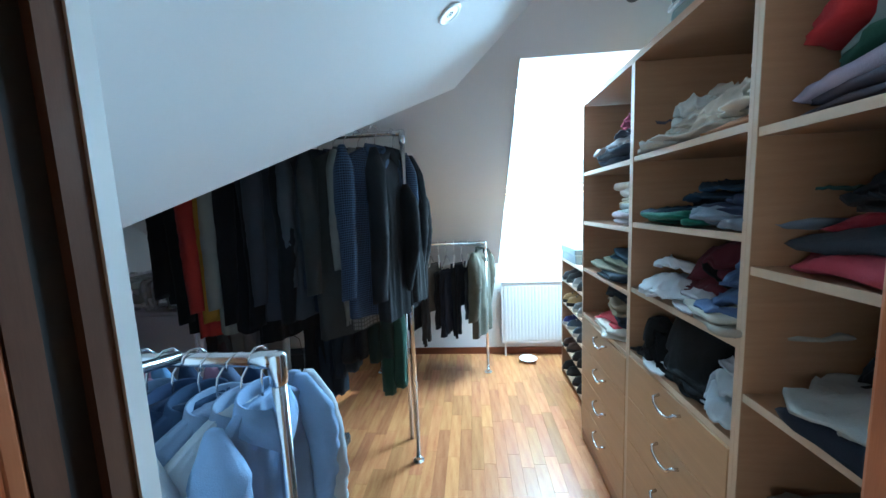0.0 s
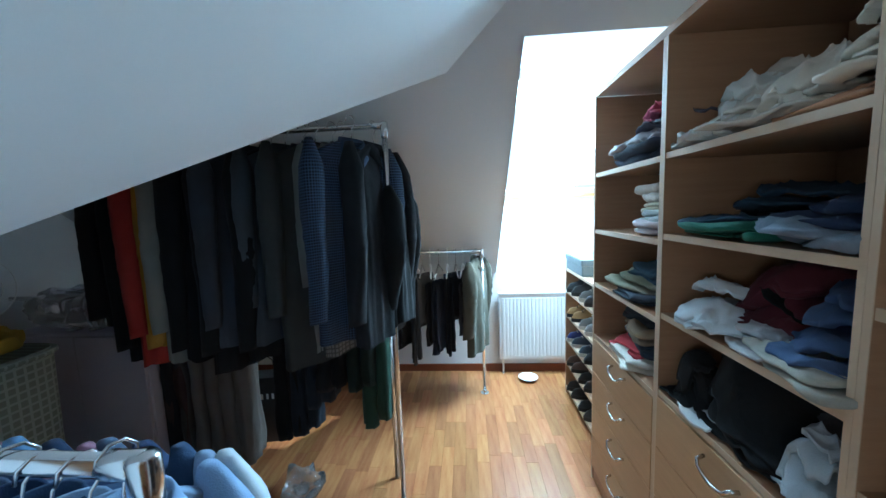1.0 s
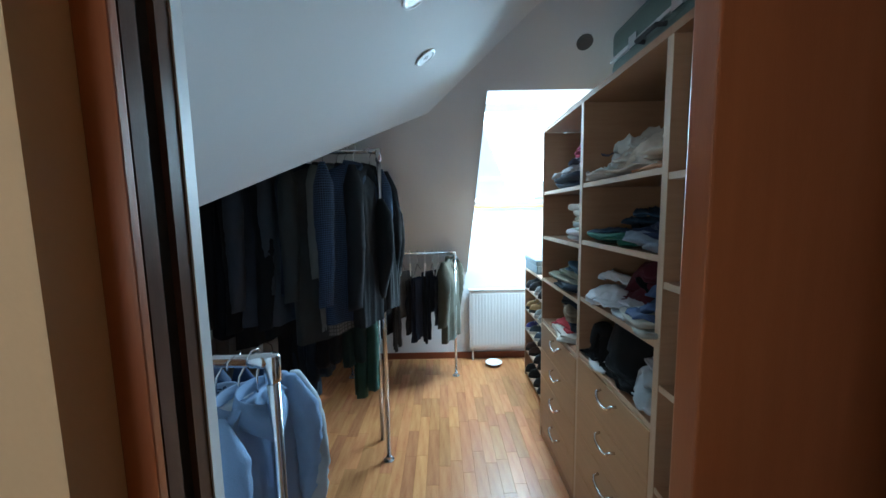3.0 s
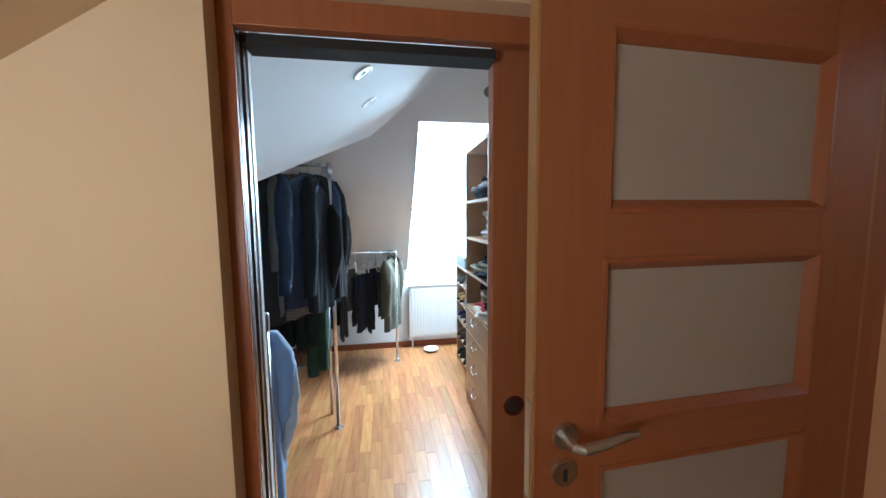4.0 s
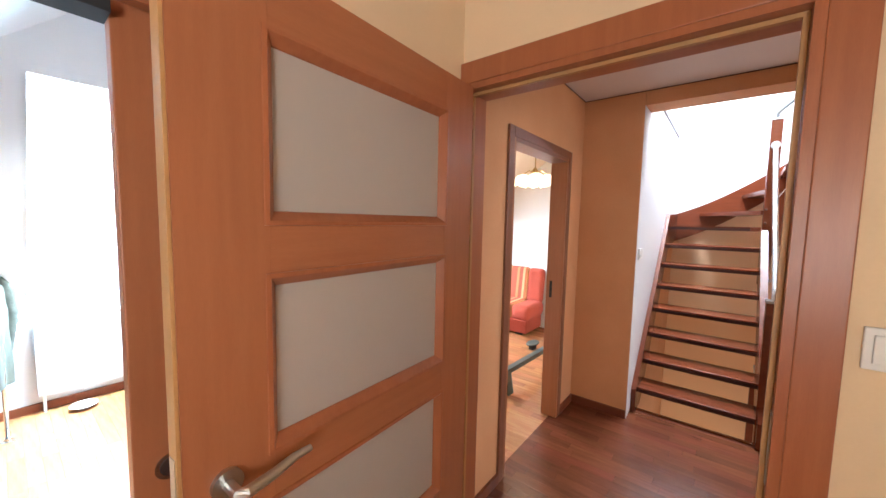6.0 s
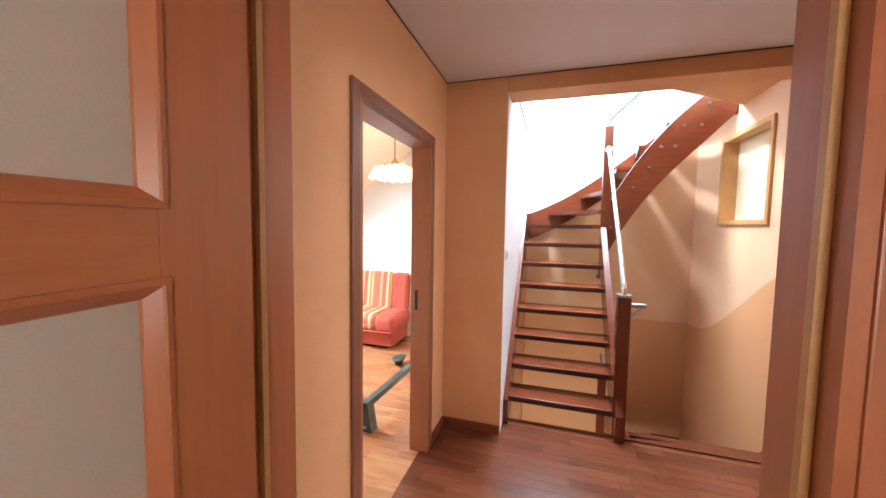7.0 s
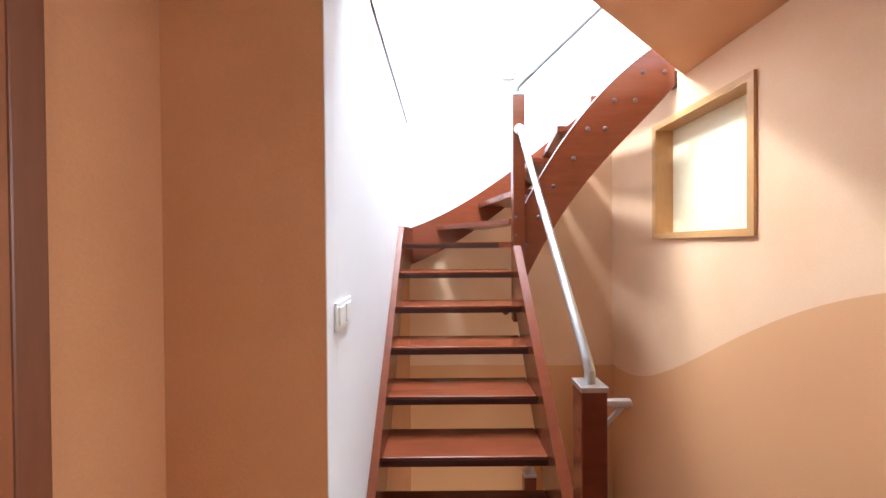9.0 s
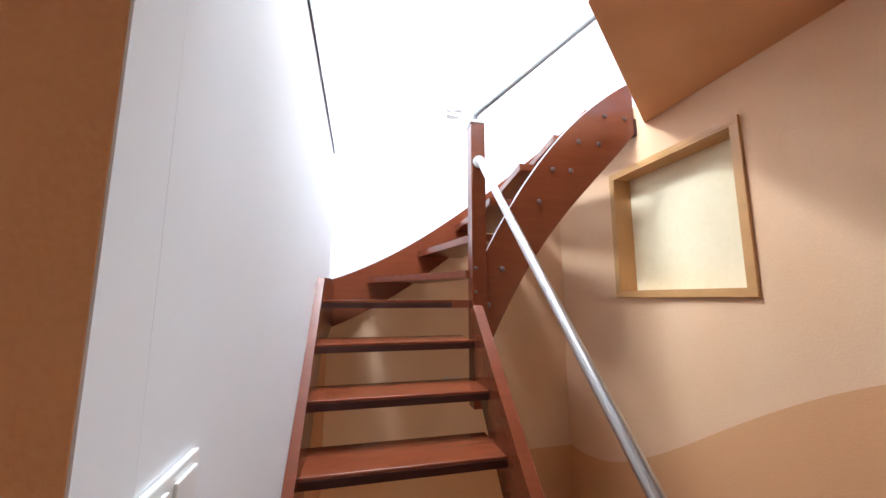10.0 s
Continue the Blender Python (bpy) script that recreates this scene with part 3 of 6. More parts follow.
d3 = casing_y("door_frame_3", 2.93, 3.79, -1.46, -1.34, 2.0, 0.058, "brown wooden frame of the bathroom doorway")
part("strike_plate", boxes((3.765, -1.40, 0.93, 3.7675, -1.38, 1.10)), steel, d3)
part("latch_hole", boxes((3.7635, -1.396, 1.03, 3.7649, -1.384, 1.06), (3.7635, -1.396, 0.95, 3.7649, -1.384, 0.99)), black_gap, d3)
setting("wall_side_room", boxes((2.0, -2.6, 0, 4.0, -2.55, 2.5), (3.95, -2.55, 0, 4.0, -1.47, 2.5), (2.0, -2.55, 0, 2.05, -1.47, 2.5), (2.0, -2.6, 2.5, 4.0, -1.47, 2.55)), cream_wall, "pale wall of the side room", "wall")
setting("floor_side_room", boxes((2.0, -2.55, -0.1, 4.0, -1.601, 0.0)), beech_edge, "pale floor of the side room", "floor")

# ---- stairs ----
RISE, GO, TX, TZ = 0.193, 0.185, 4.11, 0.174
YL, YR = 0.5455, -0.25


grey_rail = material("grey_rail", (0.14, 0.14, 0.14), 0.6, second=(0.11, 0.11, 0.11, 1), bump=0.0)


def stair():
    ob = thing("staircase", (4.1, 0.15, 0), "mahogany-stained open-tread stairs with winders and a steel rail", "stairs")
    for i in range(8):
        x, z = TX + GO * i, TZ + RISE * i
        d = 0.25 if i < 7 else 0.32
        if i == 7:
            tr = prism([(x, YL - 0.03, z - 0.04), (x, YR + 0.02, z - 0.04), (5.30, YR + 0.02, z - 0.04), (5.34, -0.2, z - 0.04), (6.12, 0.30, z - 0.04), (6.12, YL - 0.03, z - 0.04)], (0, 0, 0.04))
        else:
            tr = boxes((x, YR + 0.02, z - 0.04, x + d, YL - 0.03, z), bevel=0.006)
        t_ob = part("tread", tr, mahogany, ob)
        part("tread_nose", boxes((x - 0.003, YR + 0.022, z - 0.041, x + 0.002, YL - 0.032, z - 0.012)), dark_edge, t_ob)
    for y0, y1, xe in ((YL - 0.035, YL, 6.19), (YR - 0.03, YR + 0.02, 5.25)):
        ze = 1.50
        pts = [(TX - 0.1, y0, -0.002), (TX + 0.12, y0, -0.002), (5.25, y0, ze - 0.33), (5.25, y0, ze), (TX - 0.11, y0, 0.19)]
        if xe > 6:
            pts = [(TX - 0.1, y0, -0.002), (TX + 0.12, y0, -0.002), (5.42, y0, 1.26), (6.19, y0, 1.36), (6.19, y0, 1.66), (5.75, y0, 1.655), (5.42, y0, 1.64), (TX - 0.11, y0, 0.19)]
        part("stringer", prism(pts, (0, y1 - y0, 0)), mahogany, ob)
    # winders about the inner newel and the upper flight
    outer = [(0.287, 1.684), (-0.092, 1.886), (-0.387, 2.095), (-0.674, 2.314), (-0.911, 2.516), (-1.085, 2.71), (-1.34, 2.90)]
    inner = [-0.22, -0.26, -0.36, -0.55, -0.78, -1.01, -1.24]
    for k in range(len(outer) - 1):
        (ya, z), (yb, _) = outer[k], outer[k + 1]
        ia, ib = inner[k], inner[k + 1]
        yb, ib = yb - 0.05, ib - 0.04
        t_ob = part("tread", prism([(6.16, ya, z - 0.04), (5.33, ia, z - 0.04), (5.33, ib, z - 0.04), (6.16, yb, z - 0.04)], (0, 0, 0.04)), mahogany, ob)
    top = [(0.553, 1.656), (0.158, 1.844), (-0.28, 2.082), (-0.615, 2.357), (-0.95, 2.63), (-1.345, 2.954)]
    bot = [(y, z - 0.34 + 0.02 * i) for i, (y, z) in enumerate(top)]

    def smooth_line(pts, n=24):
        ys = np.array([p[0] for p in pts])[::-1]
        zs = np.array([p[1] for p in pts])[::-1]
        c = np.polyfit(ys, zs, 3)
        return [(y, float(np.polyval(c, y))) for y in np.linspace(ys[-1], ys[0], n)]
    a, b = smooth_line(top), smooth_line(bot)
    part("stringer", prism([(6.162, y, z) for y, z in a] + [(6.162, y, z) for y, z in b[::-1]], (0.032, 0, 0)), mahogany, ob)
    top = [(-0.30, 1.74), (-0.461, 2.03), (-0.606, 2.238), (-0.78, 2.46), (-1.05, 2.72), (-1.325, 2.91)]
    bot = [(-0.30, 1.22), (-0.40, 1.43), (-0.57, 1.715), (-0.81, 2.0), (-1.06, 2.293), (-1.325, 2.56)]
    a, b = smooth_line(top), smooth_line(bot)
    st = part("stringer", prism([(5.29, y, z) for y, z in a] + [(5.29, y, z) for y, z in b[::-1]], (0.045, 0, 0)), mahogany, ob)
    part("pale_top_edge", prism([(5.288, y, z + 0.001) for y, z in a] + [(5.288, y, z + 0.010) for y, z in a[::-1]], (0.012, 0, 0)), white_enamel, st)
    for y, z in ((-0.325, 1.50), (-0.41, 1.69), (-0.51, 1.895), (-0.645, 2.08), (-0.74, 2.278), (-0.857, 2.28), (-0.92, 2.467), (-1.06, 2.466), (-1.112, 2.655), (-1.257, 2.655)):
        bm = bmesh.new()
        tube(bm, [(5.2885, y, z), (5.284, y, z), (5.280, y, z)], [0.016, 0.015, 0.008], 12)
        part("bolt", bm, bolt_metal, st, "domed bronze bolt")
    part("end_bracket", boxes((5.284, -1.338, 2.55, 5.33, -1.326, 2.66)), dark_edge, st)
    part("newel", boxes((5.265, -0.315, 0.99, 5.345, -0.235, 2.50), bevel=0.004), mahogany, ob)
    for z in (1.376, 1.568, 1.69):
        bm = bmesh.new()
        tube(bm, [(5.2645, -0.252, z), (5.261, -0.252, z), (5.259, -0.252, z)], [0.010, 0.009, 0.005], 10)
        part("bolt", bm, bolt_metal, ob, "domed bronze bolt")
    part("newel_cap", boxes((5.262, -0.318, 2.501, 5.348, -0.232, 2.516), bevel=0.002), white_enamel, ob)
    part("newel", boxes((4.08, -0.308, -0.3, 4.165, -0.223, 1.012), bevel=0.004), mahogany, ob)
    part("newel_cap", boxes((4.076, -0.312, 1.0125, 4.169, -0.219, 1.03), bevel=0.002), steel, ob, "brushed steel newel cap")
    bm = bmesh.new()
    tube(bm, [(4.12, -0.265, 1.03), (4.12, -0.265, 1.07), (4.14, -0.265, 1.10), (5.25, -0.275, 2.28)], 0.018, 16)
    part("handrail", bm, steel, ob, "round brushed steel handrail")
    bm = bmesh.new()
    tube(bm, [(5.262, -0.275, 2.27), (5.248, -0.275, 2.27)], 0.033, 20)
    part("rail_flange", bm, white_enamel, ob)
    bm = bmesh.new()
    tube(bm, [(5.305, -0.275, 2.516), (5.305, -0.275, 2.56), (5.30, -0.30, 2.59), (5.30, -1.5, 3.72)], 0.015, 12)
    part("upper_rail", bm, grey_rail, ob, "thin steel upper handrail")
    return ob


stair()


def stairs_down():
    ob = thing("staircase", (4.2, -0.85, -0.6), "dark red-brown stairs going down beside the wall", "stairs")
    for i in range(6):
        x, z = 4.235 + 0.27 * i, -0.175 * (i + 1)
        part("tread", boxes((x - 0.0, -1.325, z - 0.04, x + 0.30, -0.36, z), bevel=0.005), mahogany, ob)
        part("riser", boxes((x - 0.02, -1.325, z, x - 0.001, -0.36, z + 0.134)), dark_edge, ob)
        part("skirting_tooth", prism([(x, -1.338, z), (x, -1.338, z + 0.18), (x + 0.028, -1.338, z + 0.19), (x + 0.18, -1.338, z + 0.045), (x + 0.272, -1.338, z + 0.045), (x + 0.272, -1.338, z)], (0, 0.011, 0)), dark_edge, ob)
    part("winder", boxes((5.86, -1.325, -1.265, 6.195, -0.95, -1.225), bevel=0.005), mahogany, ob)
    part("winder", boxes((5.62, -0.949, -1.44, 6.195, -0.40, -1.40), bevel=0.005), mahogany, ob)
    part("winder", boxes((5.40, -0.399, -1.615, 6.195, 0.55, -1.575), bevel=0.005), mahogany, ob)
    part("skirting_tooth", prism([(6.182, -1.325, -1.225), (6.182, -1.325, -1.04), (6.182, -1.02, -1.04), (6.182, -0.93, -1.225)], (0.013, 0, 0)), dark_edge, ob)
    part("skirting_tooth", prism([(6.182, -0.93, -1.40), (6.182, -0.93, -1.215), (6.182, -0.50, -1.215), (6.182, -0.40, -1.40)], (0.013, 0, 0)), dark_edge, ob)
    part("side_board", prism([(4.13, -0.358, -0.03), (4.35, -0.358, -0.03), (5.9, -0.358, -1.03), (5.9, -0.358, -1.33), (4.13, -0.358, -0.20)], (0, 0.013, 0)), mahogany, ob)
    return ob


stairs_down()
setting("floor_edge", prism([(4.081, 0.55, -0.16), (4.081, -1.325, -0.16), (4.215, -1.325, -0.16), (4.108, -0.33, -0.16), (4.10, 0.55, -0.16)], (0, 0, 0.16)), parquet_hall, "wooden edge of the hall floor at the stairs, in the shaded tone", "floor")
setting("floor_lower", boxes((4.1, -1.34, -2.6, 6.2, 0.56, -2.5)), skirting_wood, "dim floor at the foot of the stairs", "floor")
setting("wall_under_floor", boxes((4.06, -1.34, -2.6, 4.08, 0.56, -0.14)), orange_wall, "apricot wall below the hall floor", "wall")


def wall_bracket(x, y, z):
    ob = thing("handrail_bracket", (x, y, z), "short steel handrail end with a bracket on the newel", "handrail")
    bm = bmesh.new()
    tube(bm, [(x, y, z), (x, y - 0.095, z), (x, y - 0.10, z)], 0.016, 12)
    part("rail_end", bm, steel, ob)
    bm = bmesh.new()
    tube(bm, [(x, y, z - 0.09), (x, y - 0.08, z - 0.005)], 0.008, 10)
    part("strut", bm, steel, ob)
    return ob


wall_bracket(4.13, -0.308, 0.955)


def rail_holder(y, z):
    ob = thing("handrail_holder", (6.198, y, z), "small dark steel handrail holder on the apricot wall", "rail holder")
    bm = bmesh.new()
    tube(bm, [(6.1985, y, z - 0.02), (6.188, y, z - 0.02)], 0.03, 16)
    part("wall_plate", bm, bolt_metal, ob)
    bm = bmesh.new()
    tube(bm, [(6.188, y, z - 0.02), (6.15, y, z - 0.015), (6.135, y, z + 0.02)], 0.007, 8)
    part("arm", bm, bolt_metal, ob)
    bm = bmesh.new()
    tube(bm, [(6.135, y + 0.06, z + 0.035), (6.135, y - 0.06, z + 0.035)], 0.018, 12)
    part("rail_end", bm, steel, ob)
    return ob


rail_holder(-0.345, 0.905)


def lower_post():
    ob = thing("lower_newel", (5.006, -0.27, -1.6), "dark wooden post with a steel cap under the stairs", "newel post")
    part("post", boxes((4.972, -0.305, -1.6, 5.04, -0.235, 0.138), bevel=0.004), mahogany, ob)
    part("cap", boxes((4.969, -0.308, 0.1385, 5.043, -0.232, 0.154), bevel=0.002), steel, ob)
    bm = bmesh.new()
    tube(bm, [(5.006, -0.27, 0.154), (5.006, -0.27, 0.20), (5.03, -0.27, 0.235), (5.09, -0.27, 0.26)], 0.018, 12)
    part("rail_elbow", bm, steel, ob)
    return ob


lower_post()


def niche():
    ob = tagged(thing("window_3", ((NX0 + NX1) / 2, YS, NZ0), "wall opening with a pale wood frame and lit cream glass", "window"), kind="structure")
    w = 0.03
    for b in ((NX0 - w, NZ0 - w, NX1 + w, NZ0), (NX0 - w, NZ1, NX1 + w, NZ1 + w), (NX0 - w, NZ0, NX0, NZ1), (NX1, NZ0, NX1 + w, NZ1)):
        part("frame", boxes((b[0], YS + 0.001, b[1], b[2], YS + 0.02, b[3]), bevel=0.002), oak, ob)
    for b in ((NX0, NZ0, NX1, NZ0 + 0.012), (NX0, NZ1 - 0.012, NX1, NZ1), (NX0, NZ0 + 0.012, NX0 + 0.012, NZ1 - 0.012), (NX1 - 0.012, NZ0 + 0.012, NX1, NZ1 - 0.012)):
        part("reveal", boxes((b[0], YS - 0.12, b[1], b[2], YS + 0.019, b[3])), oak, ob)
    part("pane", boxes((NX0 + 0.012, YS - 0.118, NZ0 + 0.012, NX1 - 0.012, YS - 0.110, NZ1 - 0.012)), cream_glass, ob, "cream frosted pane")
    part("backing", boxes((NX0, YS - 0.14, NZ0, NX1, YS - 0.121, NZ1)), cream_wall, ob)
    return ob


oak = material("oak_trim", srgb("c79a62"), 0.45, second=srgb("b58850"), scale=5, fine=60, stretch=(2, 8, 2), bump=0.05)
cream_glass = material("cream_glass", srgb("efe3c4"), 0.6, second=srgb("e0cfa2"), scale=2.5, bump=0.08, fine=40, spec=0.2)
niche()


def wall_switch(x, y, z, axis, rockers, label):
    """A switch plate on a wall; axis is the wall's outward direction."""
    ob = thing("light_switch", (x, y, z), label, "light switch")
    w, h = 0.04 * max(1, rockers * 0.98), 0.042

    def b(a0, a1, d0, d1, z0, z1, bev=0.0):
        if axis == "-x":
            return boxes((x - d1, y + a0, z + z0, x - d0, y + a1, z + z1), bevel=bev)
        s = 1 if axis == "+y" else -1
        return boxes((x + a0, min(y + s * d0, y + s * d1), z + z0, x + a1, max(y + s * d0, y + s * d1), z + z1), bevel=bev)
    part("plate", b(-w, w, 0.0005, 0.009, -h, h, 0.003), white_plastic, ob)
    for k in range(rockers):
        c = (k - (rockers - 1) / 2) * 0.072
        part("rocker", b(c - 0.027, c + 0.027, 0.0092, 0.014, -0.028, 0.028, 0.002), white_plastic, ob)
    return ob


wall_switch(4.02, YS, 1.289, "+y", 2, "white double light switch on the apricot wall")
wall_switch(4.002, 0.5475, 1.298, "-y", 2, "white double light switch on the stair wall")
wall_switch(1.89, -0.235, 1.30, "-x", 1, "white single light switch beside the door frame")

# ---- closet: shelving ----
SX0, SX1 = 1.345, 1.86
TB = 0.013


def bow_handle(x, y, z, half, parent):
    bm = bmesh.new()
    pts = [(x, y - half, z + 0.018), (x - 0.022, y - half + 0.006, z + 0.014)]
    pts += [(x - 0.026, y + half * k / 4, z - 0.022 * math.cos(k / 4 * math.pi / 2) + 0.008) for k in range(-3, 4)]
    pts += [(x - 0.022, y + half - 0.006, z + 0.014), (x, y + half, z + 0.018)]
    tube(bm, pts, 0.0055, 8)
    part("handle", bm, chrome, parent, "bowed chrome handle", smooth=True)


def shelf_unit(y0, y1, shelves, drawers, label):
    """A beech unit between two upright boards."""
    ob = thing("shelf_unit", ((SX0 + SX1) / 2, (y0 + y1) / 2, 0), label, "shelving", "closet shelving units")
    for a in (y0, y1 - TB):
        u = part("upright", boxes((SX0 + 0.002, a, 0.0, SX1, a + TB, 1.985)), beech, ob)
        part("edge_strip", boxes((SX0, a, 0.0, SX0 + 0.002, a + TB, 1.985)), beech_edge, u)
    part("top", boxes((SX0, y0, 1.986, SX1, y1, 2.01)), beech, ob)
    part("back", boxes((SX1 + 0.001, y0, 0.0, SX1 + 0.006, y1, 2.01)), beech, ob)
    for z in shelves:
        s = part("shelf", boxes((SX0 + 0.006, y0 + TB + 0.001, z - 0.02, SX1, y1 - TB - 0.001, z)), beech, ob)
        part("edge_strip", boxes((SX0 + 0.003, y0 + TB + 0.001, z - 0.02, SX0 + 0.0055, y1 - TB - 0.001, z)), beech_edge, s)
    if drawers:
        zt, zb = shelves[-1] - 0.022, 0.075
        h = (zt - zb) / drawers
        for k in range(drawers):
            z0, z1 = zb + h * k + 0.002, zb + h * (k + 1) - 0.002
            d = part("drawer", boxes((SX0 - 0.002, y0 + TB + 0.002, z0, SX0 + 0.016, y1 - TB - 0.002, z1), bevel=0.0015), drawer_face, ob, "pale beech drawer front")
            bow_handle(SX0 - 0.002, (y0 + y1) / 2 - 0.02, (z0 + z1) / 2 + 0.035, 0.065, d)
        part("plinth", boxes((SX0 + 0.008, y0 + TB + 0.001, 0, SX0 + 0.024, y1 - TB - 0.001, 0.073)), beech, ob)
    return ob


Y1, Y2, Y3, Y4 = 2.785, 2.165, 1.553, 1.03
shelf_unit(Y2 + 0.0005, Y1, [1.625, 1.35, 1.08, 0.81], 4, "beech shelving with folded clothes over four drawers")
shelf_unit(Y3 + 0.0005, Y2 - 0.0005, [1.63, 1.372, 1.107, 0.837], 4, "beech shelving with heaped clothes over four drawers")
shelf_unit(Y4, Y3 - 0.0005, [1.612, 1.297, 0.982, 0.65, 0.32, 0.07], 0, "beech open shelving packed with folded clothes")

# ---- soft things ----
def blob(c, s, seed, crumple=0.25, e=0.45, layers=0, nu=72, nv=26, twist=0.0, base=None, taper=0.0):
    """Soft cloth lying flat beneath: a creased heap, or so many folded layers one on another."""
    bm = bmesh.new()
    rnd = random.Random(seed)
    cx, cy, cz = c
    slabs = [(cz, s[2], 0.0, 0.0)] if not layers else [(cz + s[2] * k / layers, s[2] / layers * 1.15, rnd.uniform(-0.02, 0.02), rnd.uniform(-0.025, 0.02)) for k in range(layers)]
    for k, (z0, h, ox, oy) in enumerate(slabs):
        off = Vector((seed * 3.17 + k * 11, seed * 1.31, seed * 7.7))
        eh, ev = (0.42, 0.6) if layers else (e, e)
        rows = []
        rv_n = max(10, nv // (1 if not layers else 2))
        for j in range(rv_n + 1):
            ph = -math.pi / 2 + math.pi * j / rv_n
            cph, sph = max(0.0, math.cos(ph)) ** ev, math.copysign(abs(math.sin(ph)) ** ev, math.sin(ph))
            row = []
            for i in range(nu):
                th = math.tau * i / nu
                ct, st_ = math.cos(th), math.sin(th)
                q = Vector((cph * math.copysign(abs(ct) ** eh, ct) * s[0] / 2, cph * math.copysign(abs(st_) ** eh, st_) * s[1] / 2, sph * h / 2))
                w = Vector((q.x, q.y, q.z * (3 if layers else 1)))
                f = noise.noise(w * 8 + off) * 0.7 + noise.noise(w * 20 + off) * 0.3
                r1 = (1 - abs(noise.noise(Vector((w.x * 9, w.y * 6, w.z * 7)) + off * 2))) ** 4
                r2 = (1 - abs(noise.noise(Vector((w.x * 15, w.y * 21, w.z * 18)) + off * 3))) ** 4
                g = 1 + crumple * (0.3 * f + 0.22 * (r1 - 0.3) + 0.10 * (r2 - 0.3))
                up = (sph + 1) / 2
                z = q.z + up * (crumple * (0.055 * f + 0.05 * (r1 - 0.3) + 0.022 * (r2 - 0.3)) * (0.6 if layers else 1.3))
                if layers:
                    z -= 0.10 * h * max(0, -ct) ** 3
                    g += 0.16 * noise.noise(Vector((ct * 1.3, st_ * 1.3, 0)) + off) + 0.05 * noise.noise(Vector((ct * 4, st_ * 4, 3)) + off)
                x, y = q.x * g + ox, q.y * g + oy
                z += z0 + h / 2
                if base is not None:
                    lift = z - base
                    sag = 1 + 0.28 * noise.noise(Vector(((cx + x) * 5, (cy + y) * 5, base * 9)))
                    edge = min(1.0, max(0.0, 0.5 + y / s[1]))
                    z = base + lift * sag * (1 - taper * edge ** 2) + 0.008 * noise.noise(Vector(((cx + x) * 16, (cy + y) * 16, base * 5)))
                row.append(bm.verts.new((cx + x * math.cos(twist) - y * math.sin(twist), cy + x * math.sin(twist) + y * math.cos(twist), max(z, (cz if base is None else base) + 0.001))))
            rows.append(row)
        for a, b in zip(rows, rows[1:]):
            for i in range(nu):
                m = (i + 1) % nu
                bm.faces.new((a[i], a[m], b[m], b[i]))
    bmesh.ops.remove_doubles(bm, verts=bm.verts, dist=0.0003)
    return bm


CL = {}


